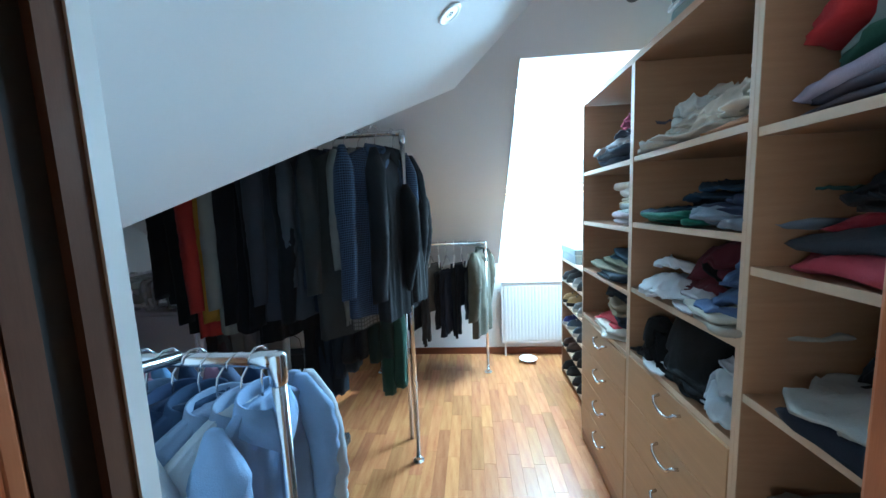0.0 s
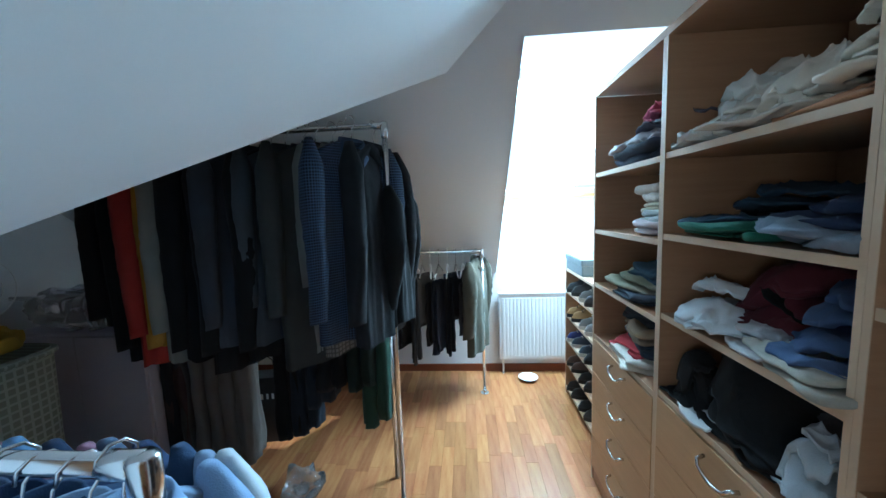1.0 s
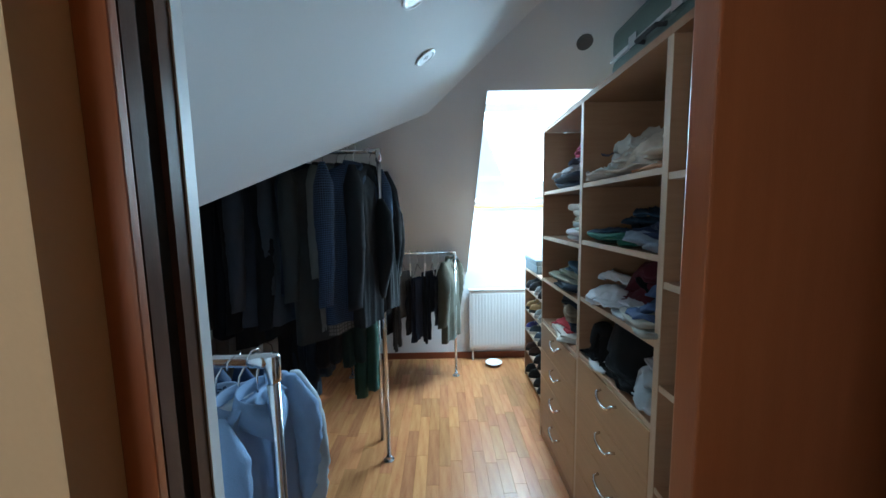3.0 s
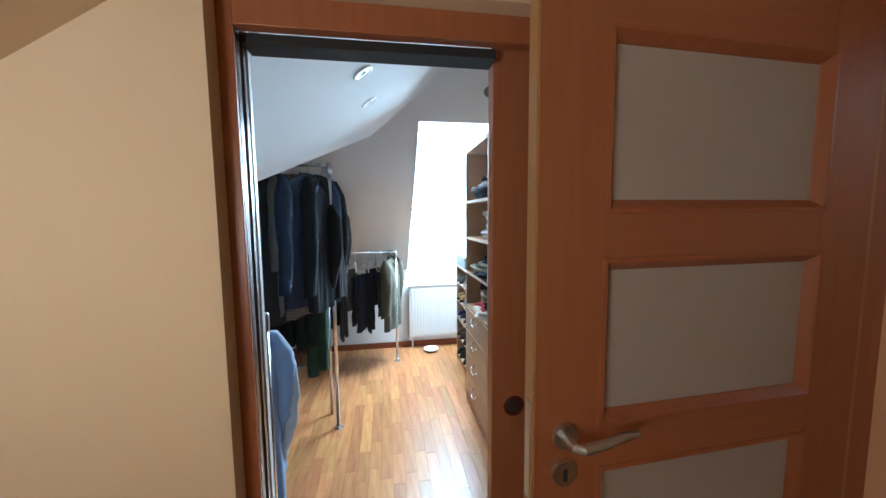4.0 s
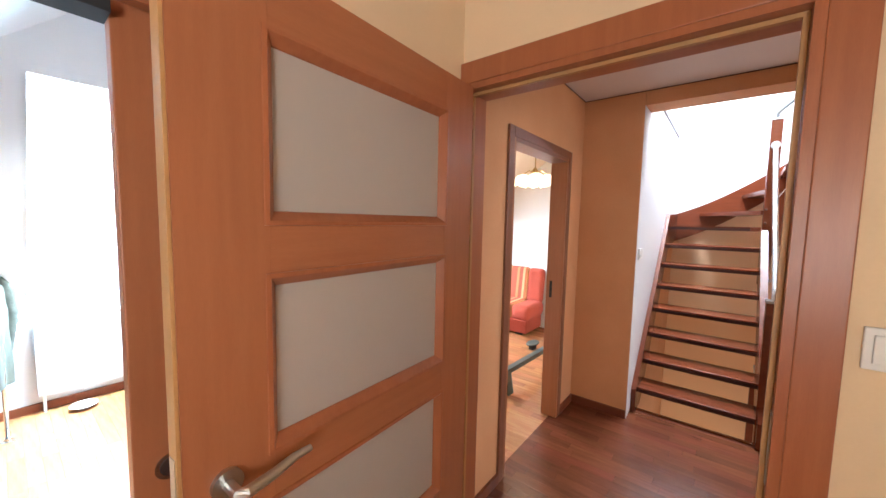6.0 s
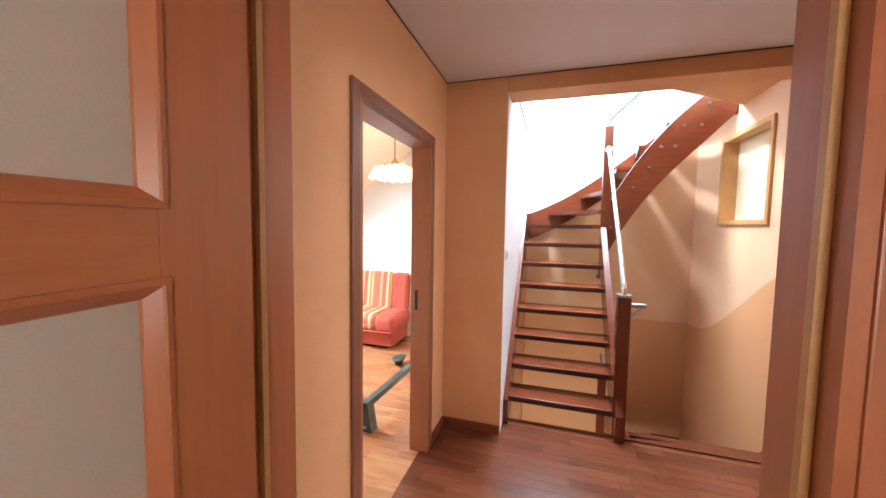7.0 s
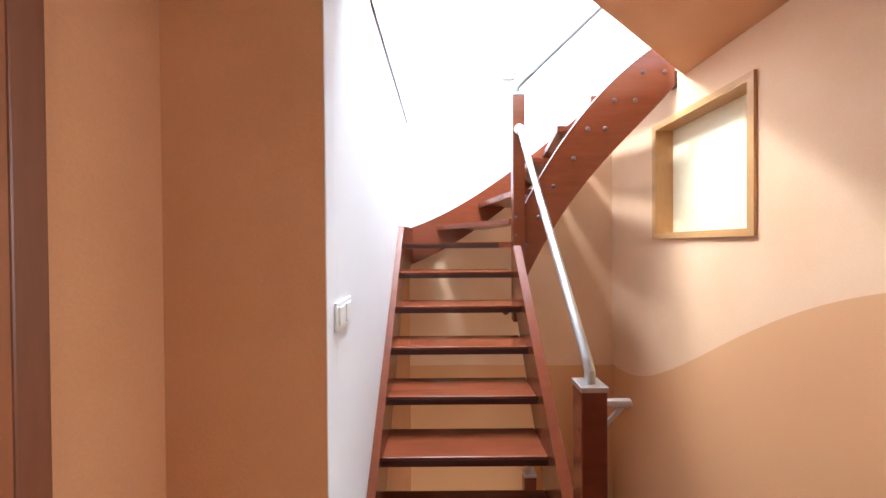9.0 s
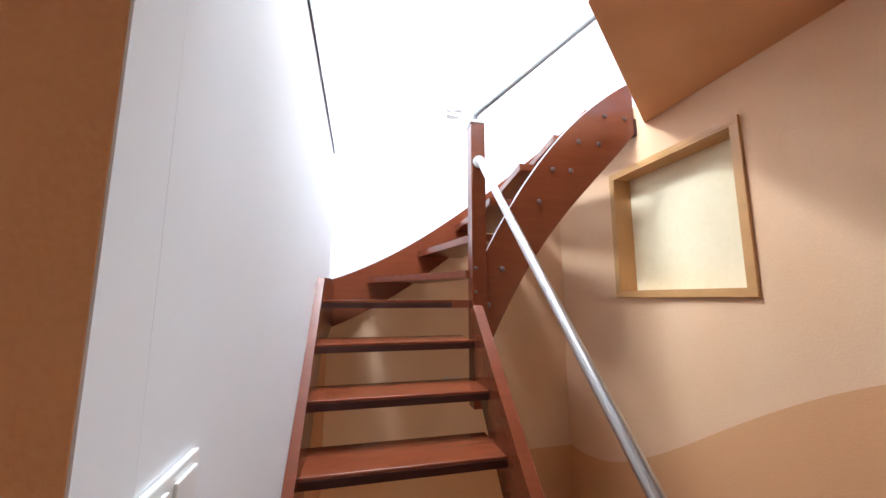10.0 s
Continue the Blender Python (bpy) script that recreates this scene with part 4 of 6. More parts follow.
def drape(x, y, z, sx, sy, h, hexa, label, p=2.2, fold=0.03, turn=0.0):
    """A garment thrown down: loose sheets of cloth lying over each other, each with its own hem and folds."""
    pile_seed[0] += 1
    sd = pile_seed[0]
    rnd = random.Random(sd)
    if len(label.split()) < 5:
        label += " on the beech shelf"
    ob = thing("crumpled_garment", (x, y, z), label, "crumpled clothes", "clothes on the shelves")
    mt = Matrix.Translation((x, y, z)) @ Matrix.Rotation(turn, 4, "Z")
    h *= 1.45
    count = max(2, min(7, round(h / 0.026)))
    nr, nt = 18, 80
    common = Vector((sd * 4.1, sd * 2.7, sd * 1.9))
    for k in range(count):
        off = common + Vector((k * 9.3, k * 3.1, k * 5.7))
        f = k / max(1, count - 1)
        bm = bmesh.new()
        ox, oy = rnd.uniform(-0.12, 0.12) * sx, rnd.uniform(-0.16, 0.16) * sy
        tx, ty = rnd.uniform(-0.12, 0.12), rnd.uniform(-0.14, 0.14)
        size = 1.06 - 0.42 * f ** 1.5
        lift = h * 1.05 * f
        rows = []
        for r in range(1, nr + 1):
            rho = r / nr
            row = []
            for i in range(nt):
                a = math.tau * i / nt
                c, s = math.cos(a), math.sin(a)
                rad = size * (1 + 0.42 * noise.noise(Vector((c * 1.2, s * 1.2, 0)) + off) + 0.16 * noise.noise(Vector((c * 4, s * 4, 1)) + off))
                u = ox + math.copysign(abs(c) ** 0.7, c) * rho * rad * sx / 2
                v = oy + math.copysign(abs(s) ** 0.7, s) * rho * rad * sy / 2
                w = Vector((u, v, 0)) + 0.035 * Vector((noise.noise(Vector((u * 8, v * 8, 5)) + off), noise.noise(Vector((u * 8, v * 8, 9)) + off), 0))
                f1 = (1 - abs(noise.noise(Vector((w.x * 13, w.y * 7, 0)) + off))) ** 6
                f2 = (1 - abs(noise.noise(Vector((w.x * 16, w.y * 26, 4)) + off))) ** 5
                near = (2 * u / sx) ** 2 + (2 * v / sy) ** 2
                up = lift * max(0.12, 1 - 0.62 * min(1.3, near) ** (p * 0.6)) * (1 + 0.5 * noise.noise(Vector((u * 5, v * 5, 2)) + common))
                up += 0.010 + fold * (0.5 * f1 + 0.3 * f2) + (tx * u + ty * v) * f
                row.append((u, v, max(0.006, up)))
            rows.append([bm.verts.new(mt @ Vector(t3)) for t3 in row])
        mid = bm.verts.new(sum((v.co for v in rows[0]), Vector()) / nt)
        rim = rows[-1]
        lip = [bm.verts.new(v.co + Vector((0, 0, -min(0.007, max(0.0, v.co.z - z - 0.002))))) for v in rim]
        under = [bm.verts.new(Vector((v.co.x + (x - v.co.x) * 0.25, v.co.y + (y - v.co.y) * 0.25, max(z + 0.001, v.co.z - 0.012)))) for v in rim]
        for i in range(nt):
            bm.faces.new((mid, rows[0][i], rows[0][(i + 1) % nt]))
        for a, b in zip(rows + [lip], rows[1:] + [lip, under]):
            for i in range(nt):
                bm.faces.new((a[i], b[i], b[(i + 1) % nt], a[(i + 1) % nt]))
        part("cloth_layer", bm, fabric(hexa), ob, smooth=True)
    return ob


def fabric(hexa):
    if hexa not in CL:
        CL[hexa] = cloth("fabric_" + hexa, hexa)
    return CL[hexa]


pile_seed = [1]


def folded(x0, y0, z, sx, sy, h, hexa, label, category="folded clothes", crumple=0.22, layers=2, name="folded_garment", twist=0.0, e=0.42, mat=None, base=None, taper=0.0):
    pile_seed[0] += 1
    if len(label.split()) < 5:
        label += " on the beech shelf"
    ob = part(name, blob((x0, y0, z), (sx, sy, h), pile_seed[0], crumple, e, layers, twist=twist, base=base, taper=taper), mat or fabric(hexa), smooth=True)
    return tagged(ob, label, category, "clothes on the shelves")


def pile(x, y, z, items, taper=0.0):
    """Folded garments one on another: (depth, width, height, colour, label[, crumple])."""
    base = z
    for k, it in enumerate(items):
        sx, sy, h, hexa, label = it[:5]
        folded(x + (k % 3 - 1) * 0.016, y + ((k * 2) % 3 - 1) * 0.018, z, sx, sy, h * 1.08, hexa, label, crumple=(it[5] * 1.5 if len(it) > 5 else 0.32), layers=it[6] if len(it) > 6 else 2, twist=0.1 * ((k * 5) % 3 - 1), base=base, taper=taper)
        z += h * 0.92


# far unit
pile(1.55, 2.45, 1.626, [(0.36, 0.42, 0.06, "3b4354", "folded navy and grey striped top", 0.4)])
drape(1.53, 2.47, 1.678, 0.32, 0.38, 0.07, "bdbac0", "crumpled white and grey patterned shirt", p=3, fold=0.045)
drape(1.54, 2.40, 1.735, 0.26, 0.32, 0.06, "55525e", "crumpled grey patterned shirt", p=3, fold=0.045)
drape(1.53, 2.36, 1.785, 0.24, 0.26, 0.07, "a4475f", "crumpled raspberry pink shirt", p=3, fold=0.045)
pile(1.56, 2.36, 1.351, [(0.34, 0.22, 0.05, "d5ccd2", "folded pale lilac towel"), (0.33, 0.2, 0.05, "c9d0cf", "folded pale grey towel"), (0.31, 0.19, 0.04, "ddd6bd", "folded cream towel"), (0.3, 0.18, 0.065, "d9d2c8", "folded off-white jumper")])
pile(1.55, 2.44, 1.081, [(0.38, 0.3, 0.035, "2c3440", "folded dark blue jeans"), (0.37, 0.32, 0.045, "8b8874", "folded olive-grey trousers", 0.3), (0.3, 0.26, 0.055, "35495a", "folded teal blue jumper", 0.4)])
pile(1.55, 2.45, 0.811, [(0.38, 0.32, 0.03, "d7d1c6", "folded off-white trousers"), (0.36, 0.26, 0.03, "a93a42", "folded red shirt"), (0.37, 0.3, 0.05, "28313f", "folded navy trousers", 0.3), (0.3, 0.28, 0.045, "8a7a64", "folded tan trousers", 0.35), (0.28, 0.24, 0.05, "2b2e36", "folded charcoal jumper", 0.4)])
# middle unit
drape(1.60, 1.93, 1.631, 0.42, 0.42, 0.11, "c4bcb0", "heap of crumpled off-white linen", fold=0.05, turn=0.4)
drape(1.50, 1.99, 1.631, 0.26, 0.26, 0.075, "cdcdc9", "crumpled white cotton shirt", fold=0.045, turn=1.1)
drape(1.55, 1.80, 1.631, 0.34, 0.26, 0.09, "d3cabc", "crumpled ivory blouse", fold=0.05, turn=-0.5)
folded(1.56, 1.69, 1.631, 0.36, 0.24, 0.04, "b98a68", "folded salmon-coloured cloth", crumple=0.3)
drape(1.54, 1.66, 1.67, 0.30, 0.2, 0.10, "d0c9ba", "cream cushion cover lying on folded cloth", p=4, fold=0.015)
drape(1.72, 1.74, 1.672, 0.2, 0.26, 0.16, "8b8f90", "grey rolled wool blanket", p=4, fold=0.02)
pile(1.57, 1.93, 1.373, [(0.4, 0.34, 0.035, "2c6050", "folded green shirt", 0.45)])
drape(1.60, 1.92, 1.405, 0.36, 0.34, 0.05, "27384a", "crumpled dark teal jeans", p=4, fold=0.03, turn=0.6)
pile(1.57, 1.69, 1.373, [(0.4, 0.24, 0.035, "6b7380", "folded grey shirt", 0.5), (0.38, 0.22, 0.05, "27304a", "folded navy jeans", 0.4)])
drape(1.62, 1.69, 1.455, 0.3, 0.2, 0.03, "35504c", "crumpled dark green jumper", p=4, fold=0.02, turn=0.3)
drape(1.63, 1.84, 1.108, 0.36, 0.42, 0.17, "521f29", "heap of burgundy jumpers", fold=0.045, turn=0.3)
drape(1.47, 2.0, 1.108, 0.24, 0.26, 0.06, "cfd3d8", "crumpled white cotton shirts", p=3, fold=0.04, turn=0.8)
drape(1.43, 1.84, 1.108, 0.12, 0.24, 0.025, "a9a9ac", "crumpled pale grey shirt", p=3, fold=0.02)
pile(1.51, 1.69, 1.108, [(0.3, 0.24, 0.035, "9a968c", "folded grey-beige trousers", 0.3)])
drape(1.50, 1.68, 1.14, 0.28, 0.2, 0.08, "47577a", "crumpled slate blue shirt", p=3, fold=0.035, turn=0.5)
drape(1.57, 1.90, 0.838, 0.36, 0.38, 0.22, "0d0d0f", "heap of black fleece clothes", p=3, fold=0.03)
drape(1.42, 2.05, 0.838, 0.13, 0.13, 0.10, "0c0c0e", "rolled black fleece garment", p=4, fold=0.015)
drape(1.41, 1.95, 0.838, 0.12, 0.2, 0.006, "cfd0d0", "flat white cotton cloth", fold=0.006)
folded(1.62, 1.67, 0.838, 0.34, 0.2, 0.15, "4a4c50", "folded charcoal jumpers", crumple=0.3, layers=3)
drape(1.42, 1.65, 0.838, 0.14, 0.16, 0.085, "aab3bb", "crumpled white and blue underclothes", p=3, fold=0.045)
# near unit
pile(1.60, 1.285, 1.613, [(0.42, 0.46, 0.04, "4c4650", "folded dark grey jumper"), (0.42, 0.46, 0.06, "a79bab", "folded lilac jumper", 0.22, 1), (0.42, 0.46, 0.045, "2f5443", "folded bottle-green jumper", 0.22, 1), (0.42, 0.45, 0.075, "83918f", "folded grey-green jumper", 0.22, 1), (0.40, 0.44, 0.09, "a3282c", "folded red jumper", 0.22, 1)], 0.35)
pile(1.60, 1.27, 1.298, [(0.44, 0.48, 0.055, "8d2a38", "folded crimson jumper", 0.2, 1), (0.42, 0.47, 0.045, "33363d", "folded charcoal jumper", 0.25, 1), (0.36, 0.42, 0.04, "97303a", "folded red shirt", 0.3, 1)], 0.25)
drape(1.60, 1.27, 1.42, 0.36, 0.42, 0.13, "101116", "crumpled black wool jumper", p=3, fold=0.04, turn=0.3)
drape(1.50, 1.12, 1.42, 0.22, 0.26, 0.10, "3d5c96", "crumpled royal blue shirt", p=3, fold=0.035)
pile(1.58, 1.25, 0.983, [(0.44, 0.48, 0.05, "1d222e", "folded dark navy trousers", 0.4, 1)], 0.3)
drape(1.56, 1.22, 1.02, 0.40, 0.42, 0.07, "a3a29c", "crumpled pale grey jumper", p=3, fold=0.03, turn=0.4)
drape(1.66, 1.20, 1.06, 0.28, 0.36, 0.08, "93948f", "crumpled light grey jumper", p=3, fold=0.03, turn=-0.3)
drape(1.44, 1.15, 0.983, 0.16, 0.3, 0.05, "1c2438", "crumpled navy shirt", p=3, fold=0.03)
drape(1.62, 1.42, 0.995, 0.2, 0.18, 0.14, "15171d", "crumpled black cotton top", p=3, fold=0.03)
pile(1.60, 1.25, 0.651, [(0.42, 0.44, 0.05, "3a5586", "folded blue shirt", 0.3), (0.42, 0.46, 0.07, "6d675d", "folded taupe jumper", 0.35)], 0.3)
pile(1.60, 1.25, 0.321, [(0.42, 0.46, 0.09, "3f4046", "folded dark grey blanket", 0.3)])

# ---- suitcase on the shelving ----
def suitcase(x0, y0, z, sx, sy, h):
    ob = thing("suitcase", (x0 + sx / 2, y0 + sy / 2, z), "grey-green hard suitcase lying on top of the shelving", "suitcase")
    g = material("case_shell", srgb("5f6f68"), 0.45, second=srgb("4d5c56"), scale=8, bump=0.1)
    part("shell_bottom", boxes((x0, y0, z, x0 + sx, y0 + sy, z + h * 0.47), bevel=0.025), g, ob)
    part("shell_top", boxes((x0, y0, z + h * 0.53, x0 + sx, y0 + sy, z + h), bevel=0.025), g, ob)
    part("rim", boxes((x0 - 0.003, y0 - 0.003, z + h * 0.465, x0 + sx + 0.003, y0 + sy + 0.003, z + h * 0.535), bevel=0.004), steel, ob)
    for k in (0.3, 0.7):
        part("latch", boxes((x0 - 0.012, y0 + sy * k - 0.025, z + h * 0.4, x0 - 0.0035, y0 + sy * k + 0.025, z + h * 0.6), bevel=0.002), chrome, ob)
    bm = bmesh.new()
    tube(bm, [(x0, y0 + sy * 0.4, z + h * 0.35), (x0 - 0.03, y0 + sy * 0.41, z + h * 0.35), (x0 - 0.03, y0 + sy * 0.59, z + h * 0.35), (x0, y0 + sy * 0.6, z + h * 0.35)], 0.008, 8)
    part("handle", bm, black_gap, ob)
    return ob


suitcase(1.42, 1.45, 2.0105, 0.42, 0.62, 0.22)


# ---- shoe rack ----
def shoe_rack():
    x0, x1, y0, y1, h = 1.45, 1.76, 2.84, 3.69, 1.0
    ob = thing("shoe_rack", ((x0 + x1) / 2, (y0 + y1) / 2, 0), "narrow beech shoe rack full of shoes", "shoe rack")
    part("side", boxes((x0, y1 - 0.018, 0, x1, y1, h)), beech, ob)
    part("side", boxes((x0, y0, 0, x1, y0 + 0.018, h)), beech, ob)
    for z in (0.06, 0.26, 0.45, 0.64, 0.83, h):
        part("shelf", boxes((x0, y0 + 0.019, z - 0.018, x1, y1 - 0.019, z)), beech_edge, ob)
    return ob


shoe_rack()


def shoe(x, y, z, turn, upper, sole, label, tall=0.10, length=0.27):
    ob = thing("shoe", (x, y, z), label, "shoe", "shoes on the rack")
    n, m = 14, 12

    def half(u):
        return 0.047 * (0.72 + 0.28 * math.sin(u * math.pi * 1.3 + 0.4)) * min(1, (u + 0.02) * 9) ** 0.5 * min(1, (1.02 - u) * 7) ** 0.5

    def height(u):
        return 0.045 + (tall - 0.045) * min(1, max(0, (0.72 - u) / 0.35)) ** 0.8 + 0.012 * math.sin(u * 3.1)
    mt = Matrix.Translation((x, y, z)) @ Matrix.Rotation(turn, 4, "Z")
    bm, bs = bmesh.new(), bmesh.new()
    rows = []
    for i in range(n + 1):
        u = i / n
        rows.append([bm.verts.new(mt @ Vector(((u - 0.5) * length, half(u) * math.cos(a) * (1 - 0.25 * math.sin(a)), 0.022 + height(u) * math.sin(a) ** 0.75 * min(1, (u + 0.03) * 12, (1.03 - u) * 9)))) for a in [math.pi * k / m for k in range(m + 1)]])
    for a, b in zip(rows, rows[1:]):
        for k in range(m):
            bm.faces.new((a[k], b[k], b[k + 1], a[k + 1]))
    bmesh.ops.recalc_face_normals(bm, faces=bm.faces)
    lo = [bs.verts.new(mt @ Vector(((u - 0.5) * length * 1.02, s * half(u) * 1.08, 0.001))) for s, us in ((1, [k / n for k in range(n + 1)]), (-1, [k / n for k in range(n, -1, -1)])) for u in us]
    hi = [bs.verts.new(v.co + Vector((0, 0, 0.026))) for v in lo]
    bs.faces.new(lo[::-1])
    bs.faces.new(hi)
    for k in range(len(lo)):
        j = (k + 1) % len(lo)
        bs.faces.new((lo[k], lo[j], hi[j], hi[k]))
    part("sole", bs, sole, ob)
    up = part("upper", bm, upper, ob, smooth=True)
    bm = bmesh.new()
    for k in range(4):
        u = 0.55 + 0.06 * k
        zz = 0.022 + height(u) + 0.003
        tube(bm, [mt @ Vector(((u - 0.5) * length, -0.018, zz - 0.006)), mt @ Vector(((u - 0.5) * length, 0, zz)), mt @ Vector(((u - 0.5) * length, 0.018, zz - 0.006))], 0.003, 6)
    part("laces", bm, sole, up)
    return ob


def leather(name, hexa, rough=0.45):
    c = srgb(hexa)
    return material(name, c, rough, second=tuple(v * 0.6 for v in c[:3]) + (1,), scale=14, bump=0.2, fine=160)


soles = [leather("dark_sole", "26221f", 0.7), leather("pale_sole", "c9c3b8", 0.7)]
kinds = {k: leather("shoe_" + k, k) for k in ("2a2b2e", "8a8b8c", "a5824f", "2c2f73", "54392c", "1c1c1e", "33363b", "3d4a5a")}
for zi, row in enumerate([("1c1c1e", "1c1c1e", "33363b", "2a2b2e"), ("54392c", "54392c", "2a2b2e", "1c1c1e"), ("2c2f73", "3d4a5a", "3d4a5a", "33363b"), ("a5824f", "a5824f", "8a8b8c", "8a8b8c"), ("33363b", "2a2b2e", "8a8b8c", "2a2b2e")]):
    z = (0.06, 0.26, 0.45, 0.64, 0.83)[zi]
    words = {"1c1c1e": "black leather", "2a2b2e": "charcoal leather", "54392c": "brown leather", "33363b": "dark grey sports", "2c2f73": "royal blue canvas", "3d4a5a": "slate blue sports", "a5824f": "tan suede", "8a8b8c": "grey canvas"}
    for k, c in enumerate(row):
        shoe(1.575, 3.60 - 0.115 * k - (0.05 if k > 1 else 0), z + 0.0005, math.pi, kinds[c], soles[c in ("2c2f73", "8a8b8c", "3d4a5a")], words[c] + " shoe on the beech rack", 0.11 if c != "54392c" else 0.13)
ob = thing("shoe_box", (1.6, 3.45, 1.0), "slate blue plastic box on the shoe rack", "box")
bxm = leather("box_plastic", "5d6f7a", 0.4)
part("body", boxes((1.452, 3.30, 1.001, 1.74, 3.685, 1.07), bevel=0.008), bxm, ob)
part("lid", boxes((1.446, 3.294, 1.0705, 1.746, 3.688, 1.115), bevel=0.008), bxm, ob)


# ---- clothes racks ----
def clothes_rack(px, py, h, x_end, label, r=0.0135, second=None, ends="wall"):
    ob = thing("clothes_rack", (px, py, 0), label, "clothes rack")
    bm = bmesh.new()
    tube(bm, [(x_end, py, h), (px - 0.03, py, h)], r, 16)
    part("rod", bm, chrome, ob, smooth=True)
    for k, x in enumerate([px] + ([second] if second is not None else [])):
        bm = bmesh.new()
        tube(bm, [(x, py, 0.008), (x, py, h - 0.02)], r, 16)
        p = part("post", bm, chrome, ob, smooth=True)
        bm = bmesh.new()
        lathe(bm, (x, py, 0.0005), [(0.032, 0), (0.032, 0.004), (0.017, 0.008), (0.016, 0.025)], 20)
        part("foot_flange", bm, chrome, p, smooth=False)
    bm = bmesh.new()
    tube(bm, [(px, py, h - 0.055), (px, py, h - 0.05), (px, py, h + 0.010), (px, py, h + 0.017)], [r * 1.05, r * 1.3, r * 1.3, r * 0.9], 18)
    tube(bm, [(px - 0.052, py, h), (px - 0.047, py, h), (px, py, h)], [r * 1.05, r * 1.25, r * 1.25], 18)
    part("corner_fitting", bm, chrome, ob, smooth=True)
    return ob


rackA = clothes_rack(0.352, 2.556, 1.858, -1.9, "tall chrome clothes rack hung with dark jackets")
rackB = clothes_rack(0.81, 3.667, 1.15, -0.9, "low chrome clothes rack hung with trousers and a jacket", 0.0125, second=-0.15)
rackC = clothes_rack(0.29, 1.342, 1.165, -1.0, "chrome clothes rack crowded with blue shirts", 0.015, second=-0.9)
bm = bmesh.new()
tube(bm, [(0.09, 1.33, 1.178), (-0.16, 0.97, 1.178)], 0.012, 12)
part("side_rod", bm, chrome, rackC, smooth=True)
bm = bmesh.new()
tube(bm, [(0.325, 3.667, 1.15), (0.325, 3.667, 1.2)], 0.007, 10)
tube(bm, [(0.325, 3.667, 1.2), (0.325, 3.668, 1.207)], 0.026, 18)
part("roof_bracket", bm, chrome, rackB)
wire = material("hanger_wire", (0.7, 0.71, 0.72), 0.25, 1.0, second=(0.6, 0.6, 0.62, 1), bump=0.0)
white_hanger = white_plastic
black_hanger = material("black_hanger", (0.02, 0.02, 0.022), 0.4, second=(0.03, 0.03, 0.03, 1), bump=0.0)


def hanger(x, y, zr, turn, mat, label, half=0.20, drop=0.10):
    ob = thing("clothes_hanger", (x, y, zr), label, "hanger", "hangers on the racks")
    mt = Matrix.Translation((x, y, zr)) @ Matrix.Rotation(turn, 4, "Z")
    bm = bmesh.new()
    pts = [(0, -0.026, -0.004), (0, -0.022, 0.013), (0, -0.008, 0.0235), (0, 0.010, 0.022), (0, 0.022, 0.008), (0, 0.020, -0.012), (0, 0.004, -0.032), (0, 0, -0.05), (0, 0, -drop + 0.01)]
    tube(bm, [mt @ Vector(p) for p in pts], 0.0026, 8)
    part("hook", bm, wire if mat is not white_hanger else white_hanger, ob, smooth=True)
    bm = bmesh.new()
    tube(bm, [mt @ Vector(p) for p in ((0, -half, -drop - 0.075), (0, -half * 0.5, -drop - 0.035), (0, 0, -drop), (0, half * 0.5, -drop - 0.035), (0, half, -drop - 0.075))], [0.005, 0.007, 0.008, 0.007, 0.005], 8)
    part("arm", bm, mat, ob, smooth=True)
    return ob


g_seed = [0]


